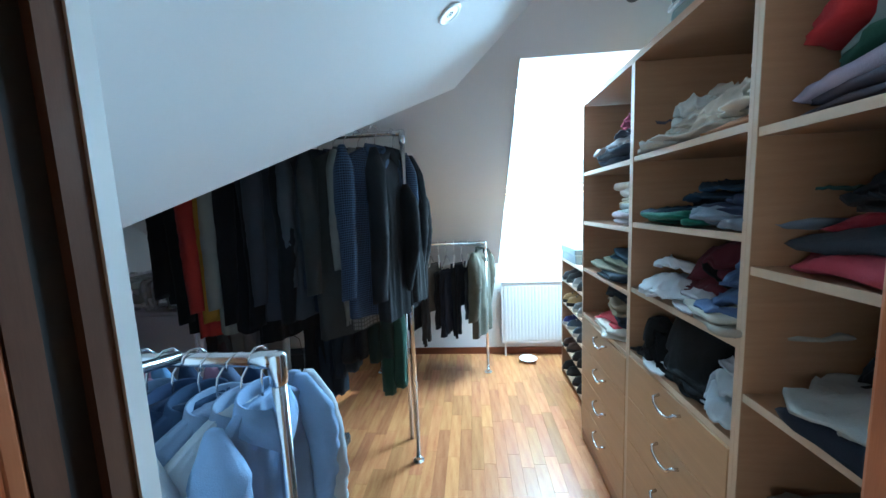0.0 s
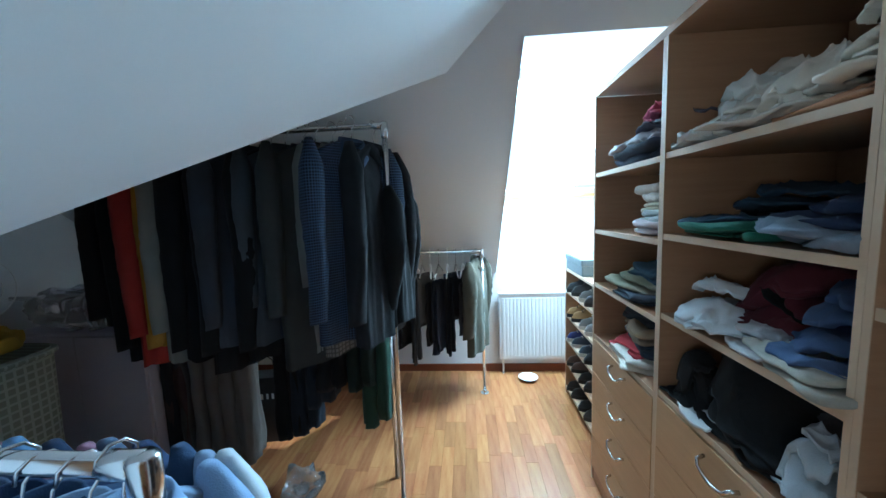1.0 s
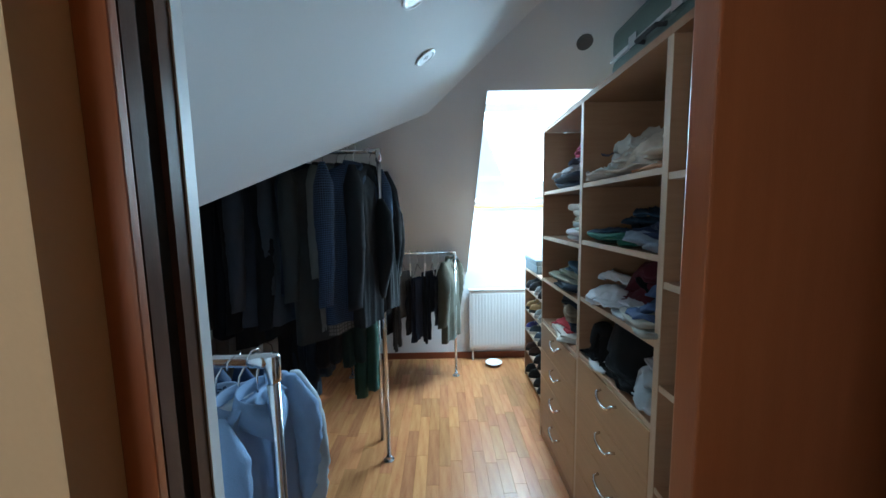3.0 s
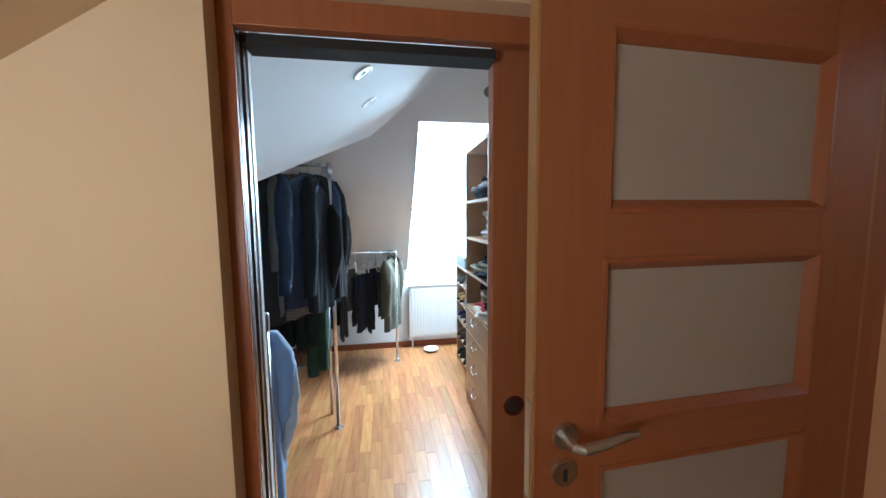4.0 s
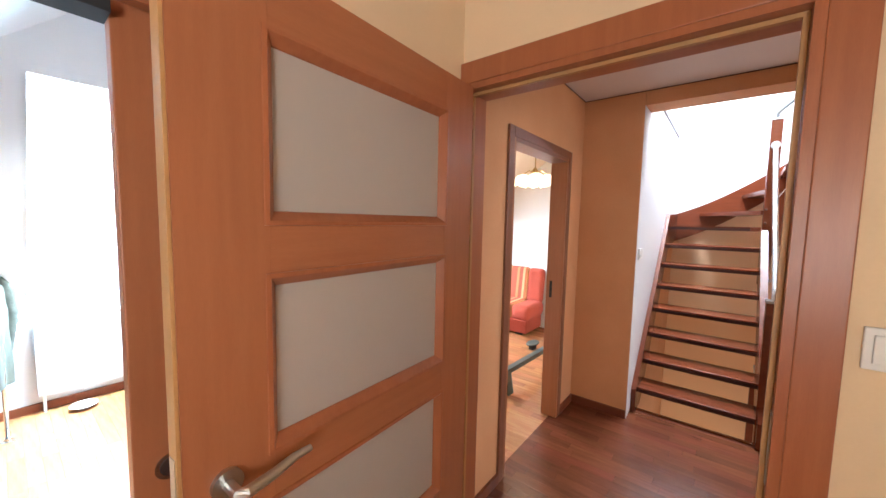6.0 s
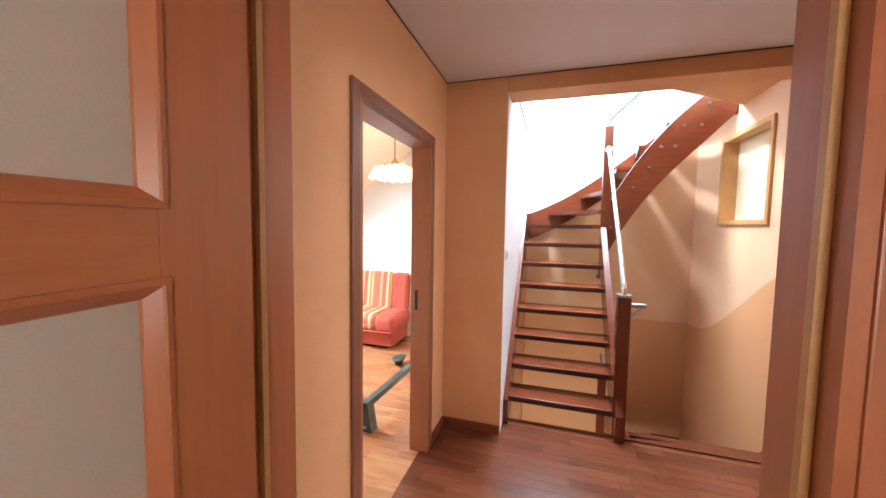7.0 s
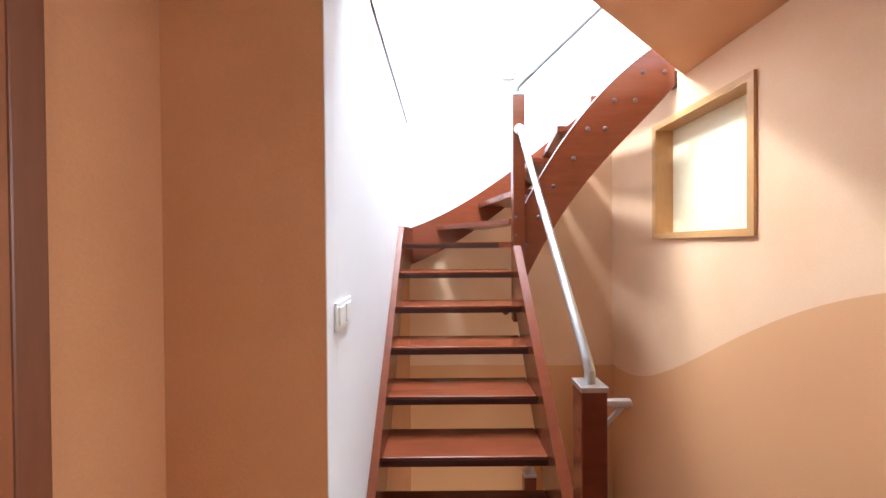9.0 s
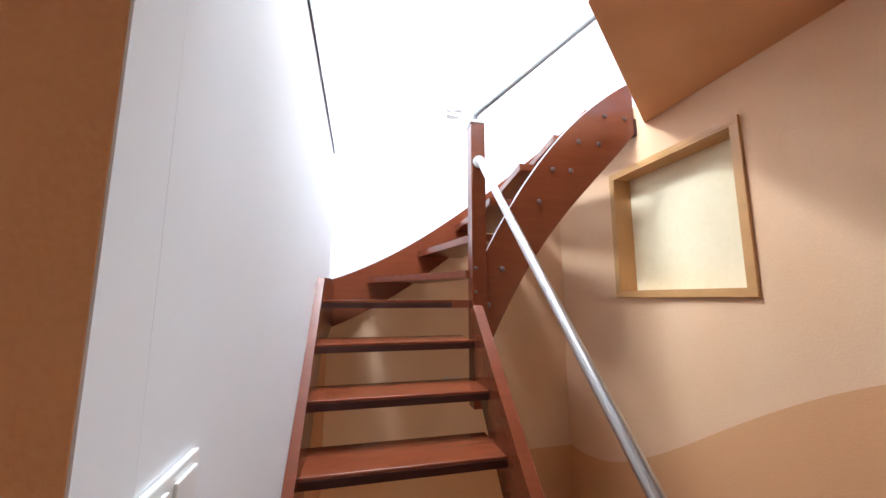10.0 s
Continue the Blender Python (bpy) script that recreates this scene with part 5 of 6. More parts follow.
def garment(name, x, y, zr, length, mat, label, category="jacket", width=0.44, depth=0.09, sleeve=0.6, turn=0.0, flare=0.0, drop=0.085, collar=True, hang=None, trim=None, open_neck=False, swing=0.0, crease=0.0):
    """A garment on a hanger: body, sleeves and collar; the hanger's arms lie along its width."""
    g_seed[0] += 1
    sd = g_seed[0]
    off = Vector((sd * 2.3, sd * 5.1, sd * 0.7))
    hanger(x, y, zr, turn, hang or wire, "thin hanger on the chrome rod", width * 0.42, drop + 0.01)
    ob = thing(name, (x, y, zr - drop), label, category, "clothes on the racks")
    mt = Matrix.Translation((x, y, zr - drop)) @ Matrix.Rotation(turn, 4, "Z")
    n, m = 60, 36
    length *= random.uniform(0.95, 1.07)
    sleeve *= random.uniform(0.95, 1.08)
    bm = bmesh.new()
    uv = bm.loops.layers.uv.new("weave")
    rows = []
    ph = [random.uniform(0, math.tau) for _ in range(3)]
    torso = 0.86 if sleeve else 1.0
    for j in range(m + 1):
        u = (j / m) ** 1.25
        z = -length * u
        sh = min(1.0, u * length / 0.085)
        hw = 0.055 + (width * 0.5 - 0.055) * sh ** 0.85
        hw *= 1 - (1 - torso) * min(1.0, max(0.0, u * length - 0.05) / 0.14) + flare * u
        hd = 0.016 + depth * 0.42 * min(1, u * 3.0) ** 0.8 * (1 - 0.12 * math.sin(min(1, u * 1.4) * math.pi))
        row = []
        for i in range(n):
            th = math.tau * i / n
            c, s = math.cos(th), math.sin(th)
            long_fold = noise.noise(Vector((c * 1.7, s * 1.7, u * 0.7)) + off)
            deep = (1 - abs(noise.noise(Vector((c * 2.6, s * 2.6, u * 0.5)) + off * 1.7))) ** 3
            dent = noise.noise(Vector((c * 2.0, s * 2.0, z * 7)) + off)
            grow = min(1, 0.25 + u * 1.2)
            push = 0.022 * grow * long_fold - 0.016 * grow * (deep - 0.4) + 0.006 * dent + 0.003 * noise.noise(Vector((c * 6, s * 6, z * 16)) + off)
            px = math.copysign(abs(c) ** 0.75, c) * hd + push * c * 1.4
            py = math.copysign(abs(s) ** 0.8, s) * hw + 0.5 * push * s
            hem = 0.022 * noise.noise(Vector((c, s, 5)) + off) * u ** 6
            row.append(bm.verts.new(mt @ Vector((px + swing * u, py, z + hem))))
        rows.append(row)
    per = 2 * width + 4 * depth * 0.5
    for j, (a, b) in enumerate(zip(rows, rows[1:])):
        for i in range(n):
            f = bm.faces.new((a[i], b[i], b[(i + 1) % n], a[(i + 1) % n]))
            za, zb = length * (j / m) ** 1.25, length * ((j + 1) / m) ** 1.25
            for loop, q in zip(f.loops, ((i, za), (i, zb), (i + 1, zb), (i + 1, za))):
                loop[uv].uv = (per * q[0] / n, q[1])
    if not open_neck:
        bm.faces.new(rows[0])
    bmesh.ops.recalc_face_normals(bm, faces=bm.faces)
    part("body", bm, mat, ob, smooth=True)
    if sleeve:
        for sgn in (-1, 1):
            bm = bmesh.new()
            uv = bm.loops.layers.uv.new("weave")
            lean, bend = random.uniform(-0.03, 0.03), random.uniform(0.02, 0.05)
            rings, steps, sides = [], 30, 20
            for k in range(steps + 1):
                u = k / steps
                yy = sgn * (width * 0.5 - 0.035 + 0.03 * math.sin(min(1, u * 1.8) * math.pi * 0.5) - 0.02 * u)
                xx = lean * u + bend * math.sin(u * math.pi) * (1 - 0.3 * u) - bend * 0.6 * u
                zz = -0.028 - sleeve * u + 0.02 * (1 - min(1, u * 6))
                cap = min(1.0, 0.30 + u * 5.5) if u < 0.13 else 1.0
                rx, ry = (0.060 - 0.018 * u) * cap, (0.044 - 0.012 * u) * cap
                elbow = math.exp(-((u - 0.52) / 0.22) ** 2) + 0.45 * math.exp(-((u - 0.93) / 0.1) ** 2) + crease
                ring = []
                for i in range(sides):
                    th = math.tau * i / sides
                    c, s = math.cos(th), math.sin(th)
                    slant = zz * 1.0 + 0.03 * c
                    cr = (1 - abs(noise.noise(Vector((c * 0.7, s * 0.7, slant * 24)) + off))) ** 3 - 0.4
                    g = 1 + 0.26 * elbow * cr * 0.6 + 0.20 * noise.noise(Vector((c * 1.3, s * 1.3, zz * 4)) + off)
                    ring.append(bm.verts.new(mt @ Vector((xx + rx * g * c, yy + ry * g * s, zz + 0.012 * c * u))))
                rings.append(ring)
            for k, (r0, r1) in enumerate(zip(rings, rings[1:])):
                for i in range(sides):
                    f = bm.faces.new((r0[i], r1[i], r1[(i + 1) % sides], r0[(i + 1) % sides]))
                    za, zb = sleeve * k / steps, sleeve * (k + 1) / steps
                    for loop, q in zip(f.loops, ((i, za), (i, zb), (i + 1, zb), (i + 1, za))):
                        loop[uv].uv = (0.32 * q[0] / sides, q[1])
            bm.faces.new(rings[0])
            bm.faces.new(rings[-1][::-1])
            bmesh.ops.recalc_face_normals(bm, faces=bm.faces)
            tip = sum((v.co for v in rings[-1]), Vector()) / sides
            sl = part("sleeve", bm, mat, ob, smooth=True)
            if trim:
                bm = bmesh.new()
                tube(bm, [tip + Vector((0, 0, 0.045)), tip - Vector((0, 0, 0.008))], 0.048, 16)
                part("cuff", bm, trim, sl)
    if collar:
        bm = bmesh.new()
        rows = []
        for k in range(25):
            a = math.pi * (0.06 + 1.88 * k / 24)
            f = abs(k - 12) / 12
            ca, sa = math.cos(a), math.sin(a)
            dip = -0.05 * f ** 2
            rows.append([bm.verts.new(mt @ Vector(p)) for p in (
                (0.030 * ca, 0.054 * sa, -0.012 + dip), (0.030 * ca, 0.055 * sa, 0.022 + dip * 0.9), (0.034 * ca, 0.060 * sa, 0.024 + dip * 0.9),
                (0.040 * ca + 0.012 * f, 0.078 * sa, -0.018 + dip - 0.045 * f ** 3), (0.038 * ca + 0.012 * f, 0.075 * sa, -0.019 + dip - 0.045 * f ** 3))])
        for r0, r1 in zip(rows, rows[1:]):
            for k in range(4):
                bm.faces.new((r0[k], r1[k], r1[k + 1], r0[k + 1]))
        bmesh.ops.recalc_face_normals(bm, faces=bm.faces)
        part("collar", bm, trim or mat, ob, smooth=True)
    return ob


def check_cloth(name, base, lines, pitch, coords="UV"):
    m = cloth(name, base)
    n, l = m.node_tree.nodes, m.node_tree.links
    tc = n.new("ShaderNodeTexCoord")
    sp = n.new("ShaderNodeSeparateXYZ")
    l.new(tc.outputs[coords], sp.inputs[0])
    outs = []
    for ax in ("X", "Y") if coords == "UV" else ("Y", "Z"):
        a = n.new("ShaderNodeMath")
        a.operation = "MULTIPLY"
        a.inputs[1].default_value = 1 / pitch
        l.new(sp.outputs[ax], a.inputs[0])
        f = n.new("ShaderNodeMath")
        f.operation = "FRACT"
        l.new(a.outputs[0], f.inputs[0])
        g = n.new("ShaderNodeMath")
        g.operation = "LESS_THAN"
        g.inputs[1].default_value = 0.3
        l.new(f.outputs[0], g.inputs[0])
        outs.append(g.outputs[0])
    mxm = n.new("ShaderNodeMath")
    mxm.operation = "MAXIMUM"
    l.new(outs[0], mxm.inputs[0]), l.new(outs[1], mxm.inputs[1])
    mix = n.new("ShaderNodeMix")
    mix.data_type = "RGBA"
    b = n["Principled BSDF"]
    l.new(b.inputs["Base Color"].links[0].from_socket, mix.inputs["A"])
    mix.inputs["B"].default_value = srgb(lines)
    l.new(mxm.outputs[0], mix.inputs["Factor"])
    l.new(mix.outputs["Result"], b.inputs["Base Color"])
    return m


navy_check = check_cloth("navy_check", "0f141f", "46546c", 0.011)
ZA = 1.858
YA = 2.54
garment("jacket", 0.372, YA + 0.13, ZA - 0.17, 0.64, fabric("0c0d10"), "black zip jacket hung at the end of the rack", width=0.30, sleeve=0.54, turn=-0.15, depth=0.05)
garment("jacket", 0.300, YA + 0.02, ZA, 0.86, fabric("1c1d21"), "black zip jacket on a thin hanger", width=0.42, sleeve=0.70, depth=0.08, turn=-0.35)
garment("shirt", 0.235, YA - 0.09, ZA, 0.80, navy_check, "navy blue checked shirt on a hanger", "shirt", width=0.47, sleeve=0.66, depth=0.08, turn=-0.6, swing=-0.02)
garment("shirt", 0.165, YA, ZA, 0.90, check_cloth("pale_stripe", "7d776f", "55504a", 0.02), "grey and brown striped shirt on a hanger", "shirt", width=0.40, sleeve=0.58, depth=0.05, turn=-0.62)
garment("shirt", 0.120, YA, ZA, 0.86, fabric("7d7a72"), "taupe grey shirt on a hanger", "shirt", width=0.40, sleeve=0.58, depth=0.05, turn=-0.5)
garment("coat", 0.060, YA - 0.05, ZA, 0.90, fabric("383937"), "charcoal coat with a heavy collar", "coat", width=0.50, sleeve=0.70, depth=0.11, turn=-0.62)
garment("suit_jacket", -0.015, YA, ZA, 0.80, fabric("262c3a"), "dark navy suit jacket on a hanger", "jacket", width=0.44, sleeve=0.62, depth=0.07, turn=-0.5)
garment("jacket", -0.085, YA - 0.03, ZA, 0.82, fabric("42464a"), "slate grey jacket on a hanger", width=0.46, sleeve=0.64, depth=0.08, turn=-0.6)
garment("coat", -0.165, YA, ZA, 0.90, fabric("0d0e11"), "long black coat on a hanger", "coat", width=0.46, sleeve=0.81, depth=0.10, turn=-0.35)
garment("suit_jacket", -0.245, YA - 0.04, ZA, 0.80, fabric("3a3d44"), "grey suit jacket on a hanger", "jacket", width=0.48, sleeve=0.72, depth=0.08, turn=-0.55)
garment("coat", -0.335, YA, ZA, 0.92, fabric("0c0d10"), "black wool coat hanging in shade", "coat", width=0.47, sleeve=0.83, depth=0.10, turn=-0.3)
garment("jacket", -0.42, YA - 0.02, ZA, 0.90, fabric("111216"), "black jacket hanging in shade", width=0.47, sleeve=0.81, depth=0.10, turn=-0.42)
garment("shirt", -0.515, YA - 0.02, ZA, 0.88, fabric("8b8d84"), "olive-grey shirt on a hanger", "shirt", width=0.45, sleeve=0.79, depth=0.08, turn=-0.5)
garment("shirt", -0.575, YA, ZA, 0.90, fabric("a8802e"), "mustard yellow shirt on a hanger", "shirt", width=0.43, sleeve=0.81, depth=0.05, turn=-0.45)
garment("shirt", -0.635, YA - 0.02, ZA, 0.88, fabric("9a302a"), "bright red shirt on a hanger", "shirt", width=0.45, sleeve=0.79, depth=0.06, turn=-0.5)
garment("jacket", -0.715, YA, ZA, 0.94, fabric("0d0e11"), "black jacket hanging in deep shade", width=0.46, sleeve=0.85, depth=0.09, turn=-0.35)
garment("jacket", -0.81, YA, ZA, 0.78, fabric("15161a"), "black leather jacket hanging in deep shade", width=0.46, sleeve=0.70, depth=0.1, turn=-0.4)


def trousers(x, y, ztop, length, mat, label, width=0.2, depth=0.045, turn=0.0):
    """Trousers folded over a hanger bar: two legs side by side."""
    g_seed[0] += 1
    off = Vector((g_seed[0] * 3.3, g_seed[0] * 1.9, 0))
    ob = thing("trousers", (x, y, ztop), label, "trousers", "clothes on the racks")
    mt = Matrix.Translation((x, y, ztop)) @ Matrix.Rotation(turn, 4, "Z")
    for k, dx in enumerate((-depth * 0.45, depth * 0.45)):
        bm = bmesh.new()
        rows = []
        ln = length * (1 - 0.06 * k)
        for j in range(20):
            u = j / 19
            row = []
            for i in range(24):
                th = math.tau * i / 24
                c, s = math.cos(th), math.sin(th)
                f = 0.012 * noise.noise(Vector((c, s * 2, u * 5)) + off + Vector((k * 7, 0, 0))) + 0.006 * math.sin(7 * th + k) * u
                row.append(bm.verts.new(mt @ Vector((dx + math.copysign(abs(c) ** 0.6, c) * (depth * 0.4) * (0.5 + 0.7 * min(1, u * 3)) + f, s * (width / 2) * (1 - 0.12 * u) + f, -ln * u + 0.012 * s * u))))
            rows.append(row)
        for a, b in zip(rows, rows[1:]):
            for i in range(24):
                bm.faces.new((a[i], b[i], b[(i + 1) % 24], a[(i + 1) % 24]))
        bm.faces.new(rows[0])
        bm.faces.new(rows[-1][::-1])
        bmesh.ops.recalc_face_normals(bm, faces=bm.faces)
        part("trouser_leg", bm, mat, ob, smooth=True)
    return ob


# a lower row of trousers under the jackets
low = thing("clothes_rack", (-0.4, 2.75, 0), "lower chrome rod behind the tall rack", "clothes rack")
bm = bmesh.new()
tube(bm, [(-1.9, 2.75, 1.06), (0.28, 2.75, 1.06)], 0.0125, 12)
part("rod", bm, chrome, low, smooth=True)
for x in (0.28, -1.3):
    bm = bmesh.new()
    tube(bm, [(x, 2.75, 0.002), (x, 2.75, 1.05)], 0.0125, 12)
    part("post", bm, chrome, low, smooth=True)
for k, (x, c, ln, w) in enumerate([(0.20, "2a4237", 0.72, 0.14), (0.13, "1f2d2a", 0.5, 0.22), (0.05, "9aa0a6", 0.24, 0.24), (-0.02, "1b1d22", 0.5, 0.24), (-0.10, "202a36", 0.6, 0.2), (-0.20, "202a36", 0.78, 0.10), (-0.29, "16181c", 0.81, 0.10), (-0.58, "6e6964", 1.0, 0.16), (-0.66, "6f6c6a", 0.98, 0.16), (-0.74, "6e6964", 1.03, 0.2), (-0.82, "4f4c4a", 1.0, 0.18), (-0.90, "4b3a38", 1.02, 0.18), (-0.98, "2b2b30", 0.9, 0.2)]):
    names = {"2a4237": "dark green", "1f2d2a": "black-green", "9aa0a6": "pale grey", "1b1d22": "black", "202a36": "dark denim", "16181c": "black", "6f6c6a": "grey", "6e6964": "taupe grey", "4f4c4a": "dark grey", "4b3a38": "brown", "2b2b30": "charcoal"}
    trousers(x, 2.75, 1.06, ln, fabric(c), names[c] + " trousers folded over the lower rod", w, 0.085, 0.12 - 0.05 * (k % 4))

# rack under the skylight slope
ZB, YB = 1.15, 3.667
for k, (x, c, ln) in enumerate([(0.04, "1d1f24", 0.62), (0.12, "22252b", 0.66), (0.20, "26282e", 0.6), (0.28, "3b3c40", 0.66), (0.345, "565452", 0.64), (0.41, "23262e", 0.62), (0.475, "2b3345", 0.64), (0.545, "1f242e", 0.6), (0.61, "2d3440", 0.58), (0.665, "464a52", 0.5)]):
    hanger(x, YB, ZB, 0.12 * (k % 3 - 1), white_hanger if k % 2 == 1 else wire, "white plastic hanger on the low rod" if k % 2 == 1 else "thin wire hanger on the low rod", 0.17, 0.10)
    words = {"1d1f24": "black", "22252b": "black", "26282e": "charcoal", "3b3c40": "dark grey", "565452": "taupe", "23262e": "navy", "2b3345": "navy blue", "1f242e": "dark navy", "2d3440": "slate navy", "464a52": "slate grey"}
    trousers(x, YB + 0.03 * (k % 3 - 1), ZB - 0.165 - 0.025 * (k * 3 % 4), ln * (0.66 + 0.12 * (k * 5 % 4)), fabric(c), words[c] + " trousers on a hanger", 0.15 + 0.04 * (k % 3), 0.034, (-0.75, -0.15, -0.5, 0.25)[k % 4])
garment("jacket", 0.765, YB - 0.03, ZB, 0.70, fabric("525248"), "pale olive-grey jacket on the low rack", width=0.40, sleeve=0.52, depth=0.10, turn=-0.35, drop=0.05, crease=0.9)

# near rack of shirts
ZC, YC = 1.165, 1.342
sky_blue, pale_blue = fabric("8797b2"), fabric("b4bcc4")
garment("shirt", 0.245, YC + 0.01, ZC, 0.78, fabric("8a9fc0"), "sky blue cotton shirt at the end of the rack", "shirt", width=0.30, sleeve=0.52, depth=0.045, turn=-0.25, hang=black_hanger, crease=0.7)
garment("shirt", 0.205, YC, ZC - 0.01, 0.8, pale_blue, "pale blue striped shirt with an open collar", "shirt", width=0.42, sleeve=0.6, depth=0.06, turn=-0.4, trim=sky_blue, crease=0.6)
garment("shirt", 0.150, YC, ZC - 0.01, 0.8, sky_blue, "light blue shirt with a dark lining", "shirt", width=0.43, sleeve=0.6, depth=0.06, turn=-0.5, crease=0.6)
for k, (x, c, w) in enumerate([(0.11, "30405c", "navy blue"), (0.05, "22304f", "dark navy"), (-0.01, "515d76", "slate blue"), (-0.07, "87667a", "mauve pink"), (-0.13, "23304a", "dark navy"), (-0.2, "6683a8", "mid blue"), (-0.27, "9a7384", "dusty pink"), (-0.34, "38507e", "denim blue"), (-0.41, "9fb6cf", "pale blue"), (-0.48, "2b3a55", "navy")]):
    garment("shirt", x, YC, ZC, 0.78, fabric(c), w + " shirt on a wire hanger", "shirt", width=0.43, sleeve=0.58, depth=0.06, turn=-0.45 + 0.1 * (k % 3))

# ---- clutter under the wing's roof ----
pale_panel = material("pale_lacquer", srgb("dedae4"), 0.5, second=srgb("d0cad8"), scale=3, bump=0.05)
cab = thing("cabinet", (-1.2, 2.95, 0), "pale lacquered cabinet standing in shade", "cabinet")
part("carcass", boxes((-1.75, 2.62, 0.0, -0.98, 3.2, 0.90), bevel=0.004), pale_panel, cab)
part("door", boxes((-1.74, 2.602, 0.02, -1.37, 2.619, 0.88), bevel=0.003), pale_panel, cab)
part("door", boxes((-1.365, 2.602, 0.02, -0.99, 2.619, 0.88), bevel=0.003), pale_panel, cab)
plastic = material("clear_film", (0.9, 0.92, 0.95), 0.1, second=(0.86, 0.88, 0.92, 1), scale=12, bump=0.4, fine=40, transmission=0.92)
sb = part("storage_bag", blob((-1.32, 2.85, 0.902), (0.8, 0.5, 0.2), 91, 0.5, 0.6), plastic, smooth=True)
tagged(sb, "crumpled clear plastic storage bag on the cabinet", "storage bag")
for k, x in enumerate((-1.42, -1.3, -1.17, -1.06)):
    bm = bmesh.new()
    lathe(bm, (x, 2.66 + 0.012 * k, 0.902), [(0.035, 0), (0.038, 0.01), (0.012, 0.02), (0.01, 0.08), (0.03, 0.10), (0.036, 0.16), (0.03, 0.165)], 16)
    tagged(part("candle_holder", bm, chrome, smooth=True), "chrome candle holder standing on the cabinet", "candle holder", "holders on the cabinet")
wicker = check_cloth("wicker_weave", "858f84", "a2ada4", 0.03, "Object")
bk = thing("laundry_basket", (-1.15, 1.95, 0), "grey-green woven laundry basket with a yellow cloth", "laundry basket")
bm = bmesh.new()
rings = []
for z, s in ((0.0, 0.85), (0.02, 0.88), (0.5, 0.96), (0.96, 1.0), (1.0, 0.98)):
    rings.append([bm.verts.new((-1.15 + 0.24 * s * math.copysign(abs(math.cos(a)) ** 0.4, math.cos(a)), 2.0 + 0.22 * s * math.copysign(abs(math.sin(a)) ** 0.4, math.sin(a)), z)) for a in [math.tau * k / 36 for k in range(36)]])
for a, b in zip(rings, rings[1:]):
    for k in range(36):
        bm.faces.new((a[k], a[(k + 1) % 36], b[(k + 1) % 36], b[k]))
bm.faces.new(rings[0][::-1])
bm.faces.new(rings[-1])
part("body", bm, wicker, bk)
bm = bmesh.new()
tube(bm, [(-1.15 + 0.243 * math.copysign(abs(math.cos(a)) ** 0.4, math.cos(a)), 2.0 + 0.223 * math.copysign(abs(math.sin(a)) ** 0.4, math.sin(a)), 0.985) for a in [math.tau * k / 48 for k in range(49)]], 0.012, 8)
part("rim", bm, wicker, bk)
yc = part("towel", blob((-1.16, 2.0, 1.001), (0.42, 0.36, 0.08), 55, 0.35, 0.6), fabric("b39a35"), smooth=True)
tagged(yc, "folded yellow towel on the woven basket", "towel")
fan = thing("fan", (-1.45, 2.02, 1.08), "small white desk fan at rest in shade", "fan")
bm = bmesh.new()
lathe(bm, (-1.45, 2.3, 0.0005), [(0.11, 0), (0.11, 0.02), (0.03, 0.04), (0.014, 0.06), (0.014, 1.05), (0.02, 1.06)], 20)
part("stand", bm, white_plastic, fan)
bm = bmesh.new()
for r in (0.05, 0.1, 0.15):
    tube(bm, [(-1.42, 2.3 + r * math.cos(a), 1.2 + r * math.sin(a)) for a in [math.tau * k / 24 for k in range(25)]], 0.003, 6, caps=False)
for k in range(12):
    a = math.tau * k / 12
    tube(bm, [(-1.42, 2.3, 1.2), (-1.42, 2.3 + 0.15 * math.cos(a), 1.2 + 0.15 * math.sin(a))], 0.002, 5)
part("guard", bm, white_plastic, fan)
bm = bmesh.new()
tube(bm, [(-1.5, 2.3, 1.2), (-1.44, 2.3, 1.2)], [0.05, 0.03], 16)
part("motor", bm, white_plastic, fan)
# shopping bag and a clear bag on the floor
bag = thing("shopping_bag", (-0.62, 3.0, 0), "black paper shopping bag with pale lettering bars", "shopping bag")
blackp = material("black_paper", (0.02, 0.021, 0.024), 0.45, second=(0.03, 0.03, 0.034, 1), scale=7, bump=0.15)
part("body", prism([(-0.82, 3.0, 0.001), (-0.55, 3.05, 0.001), (-0.55, 3.05, 0.44), (-0.82, 3.0, 0.44)], (-0.02, 0.13, 0)), blackp, bag)
bm = bmesh.new()
for k in range(7):
    x = -0.75 + 0.033 * k
    box(bm, x, 2.9985 + (x + 0.82) * 0.1765 - 0.004, 0.30, x + 0.014, 2.9985 + (x + 0.82) * 0.1765 - 0.0015, 0.335)
part("letter_bars", bm, white_plastic, bag)
bm = bmesh.new()
tube(bm, [(-0.73, 3.05, 0.44), (-0.72, 3.05, 0.55), (-0.65, 3.06, 0.60), (-0.58, 3.07, 0.55), (-0.57, 3.08, 0.44)], 0.003, 6)
part("handle", bm, blackp, bag)
tagged(part("plastic_bag", blob((-0.2, 2.62, 0.001), (0.2, 0.2, 0.08), 77, 0.9, 0.7), plastic, smooth=True), "crumpled clear plastic bag on the parquet", "plastic bag")


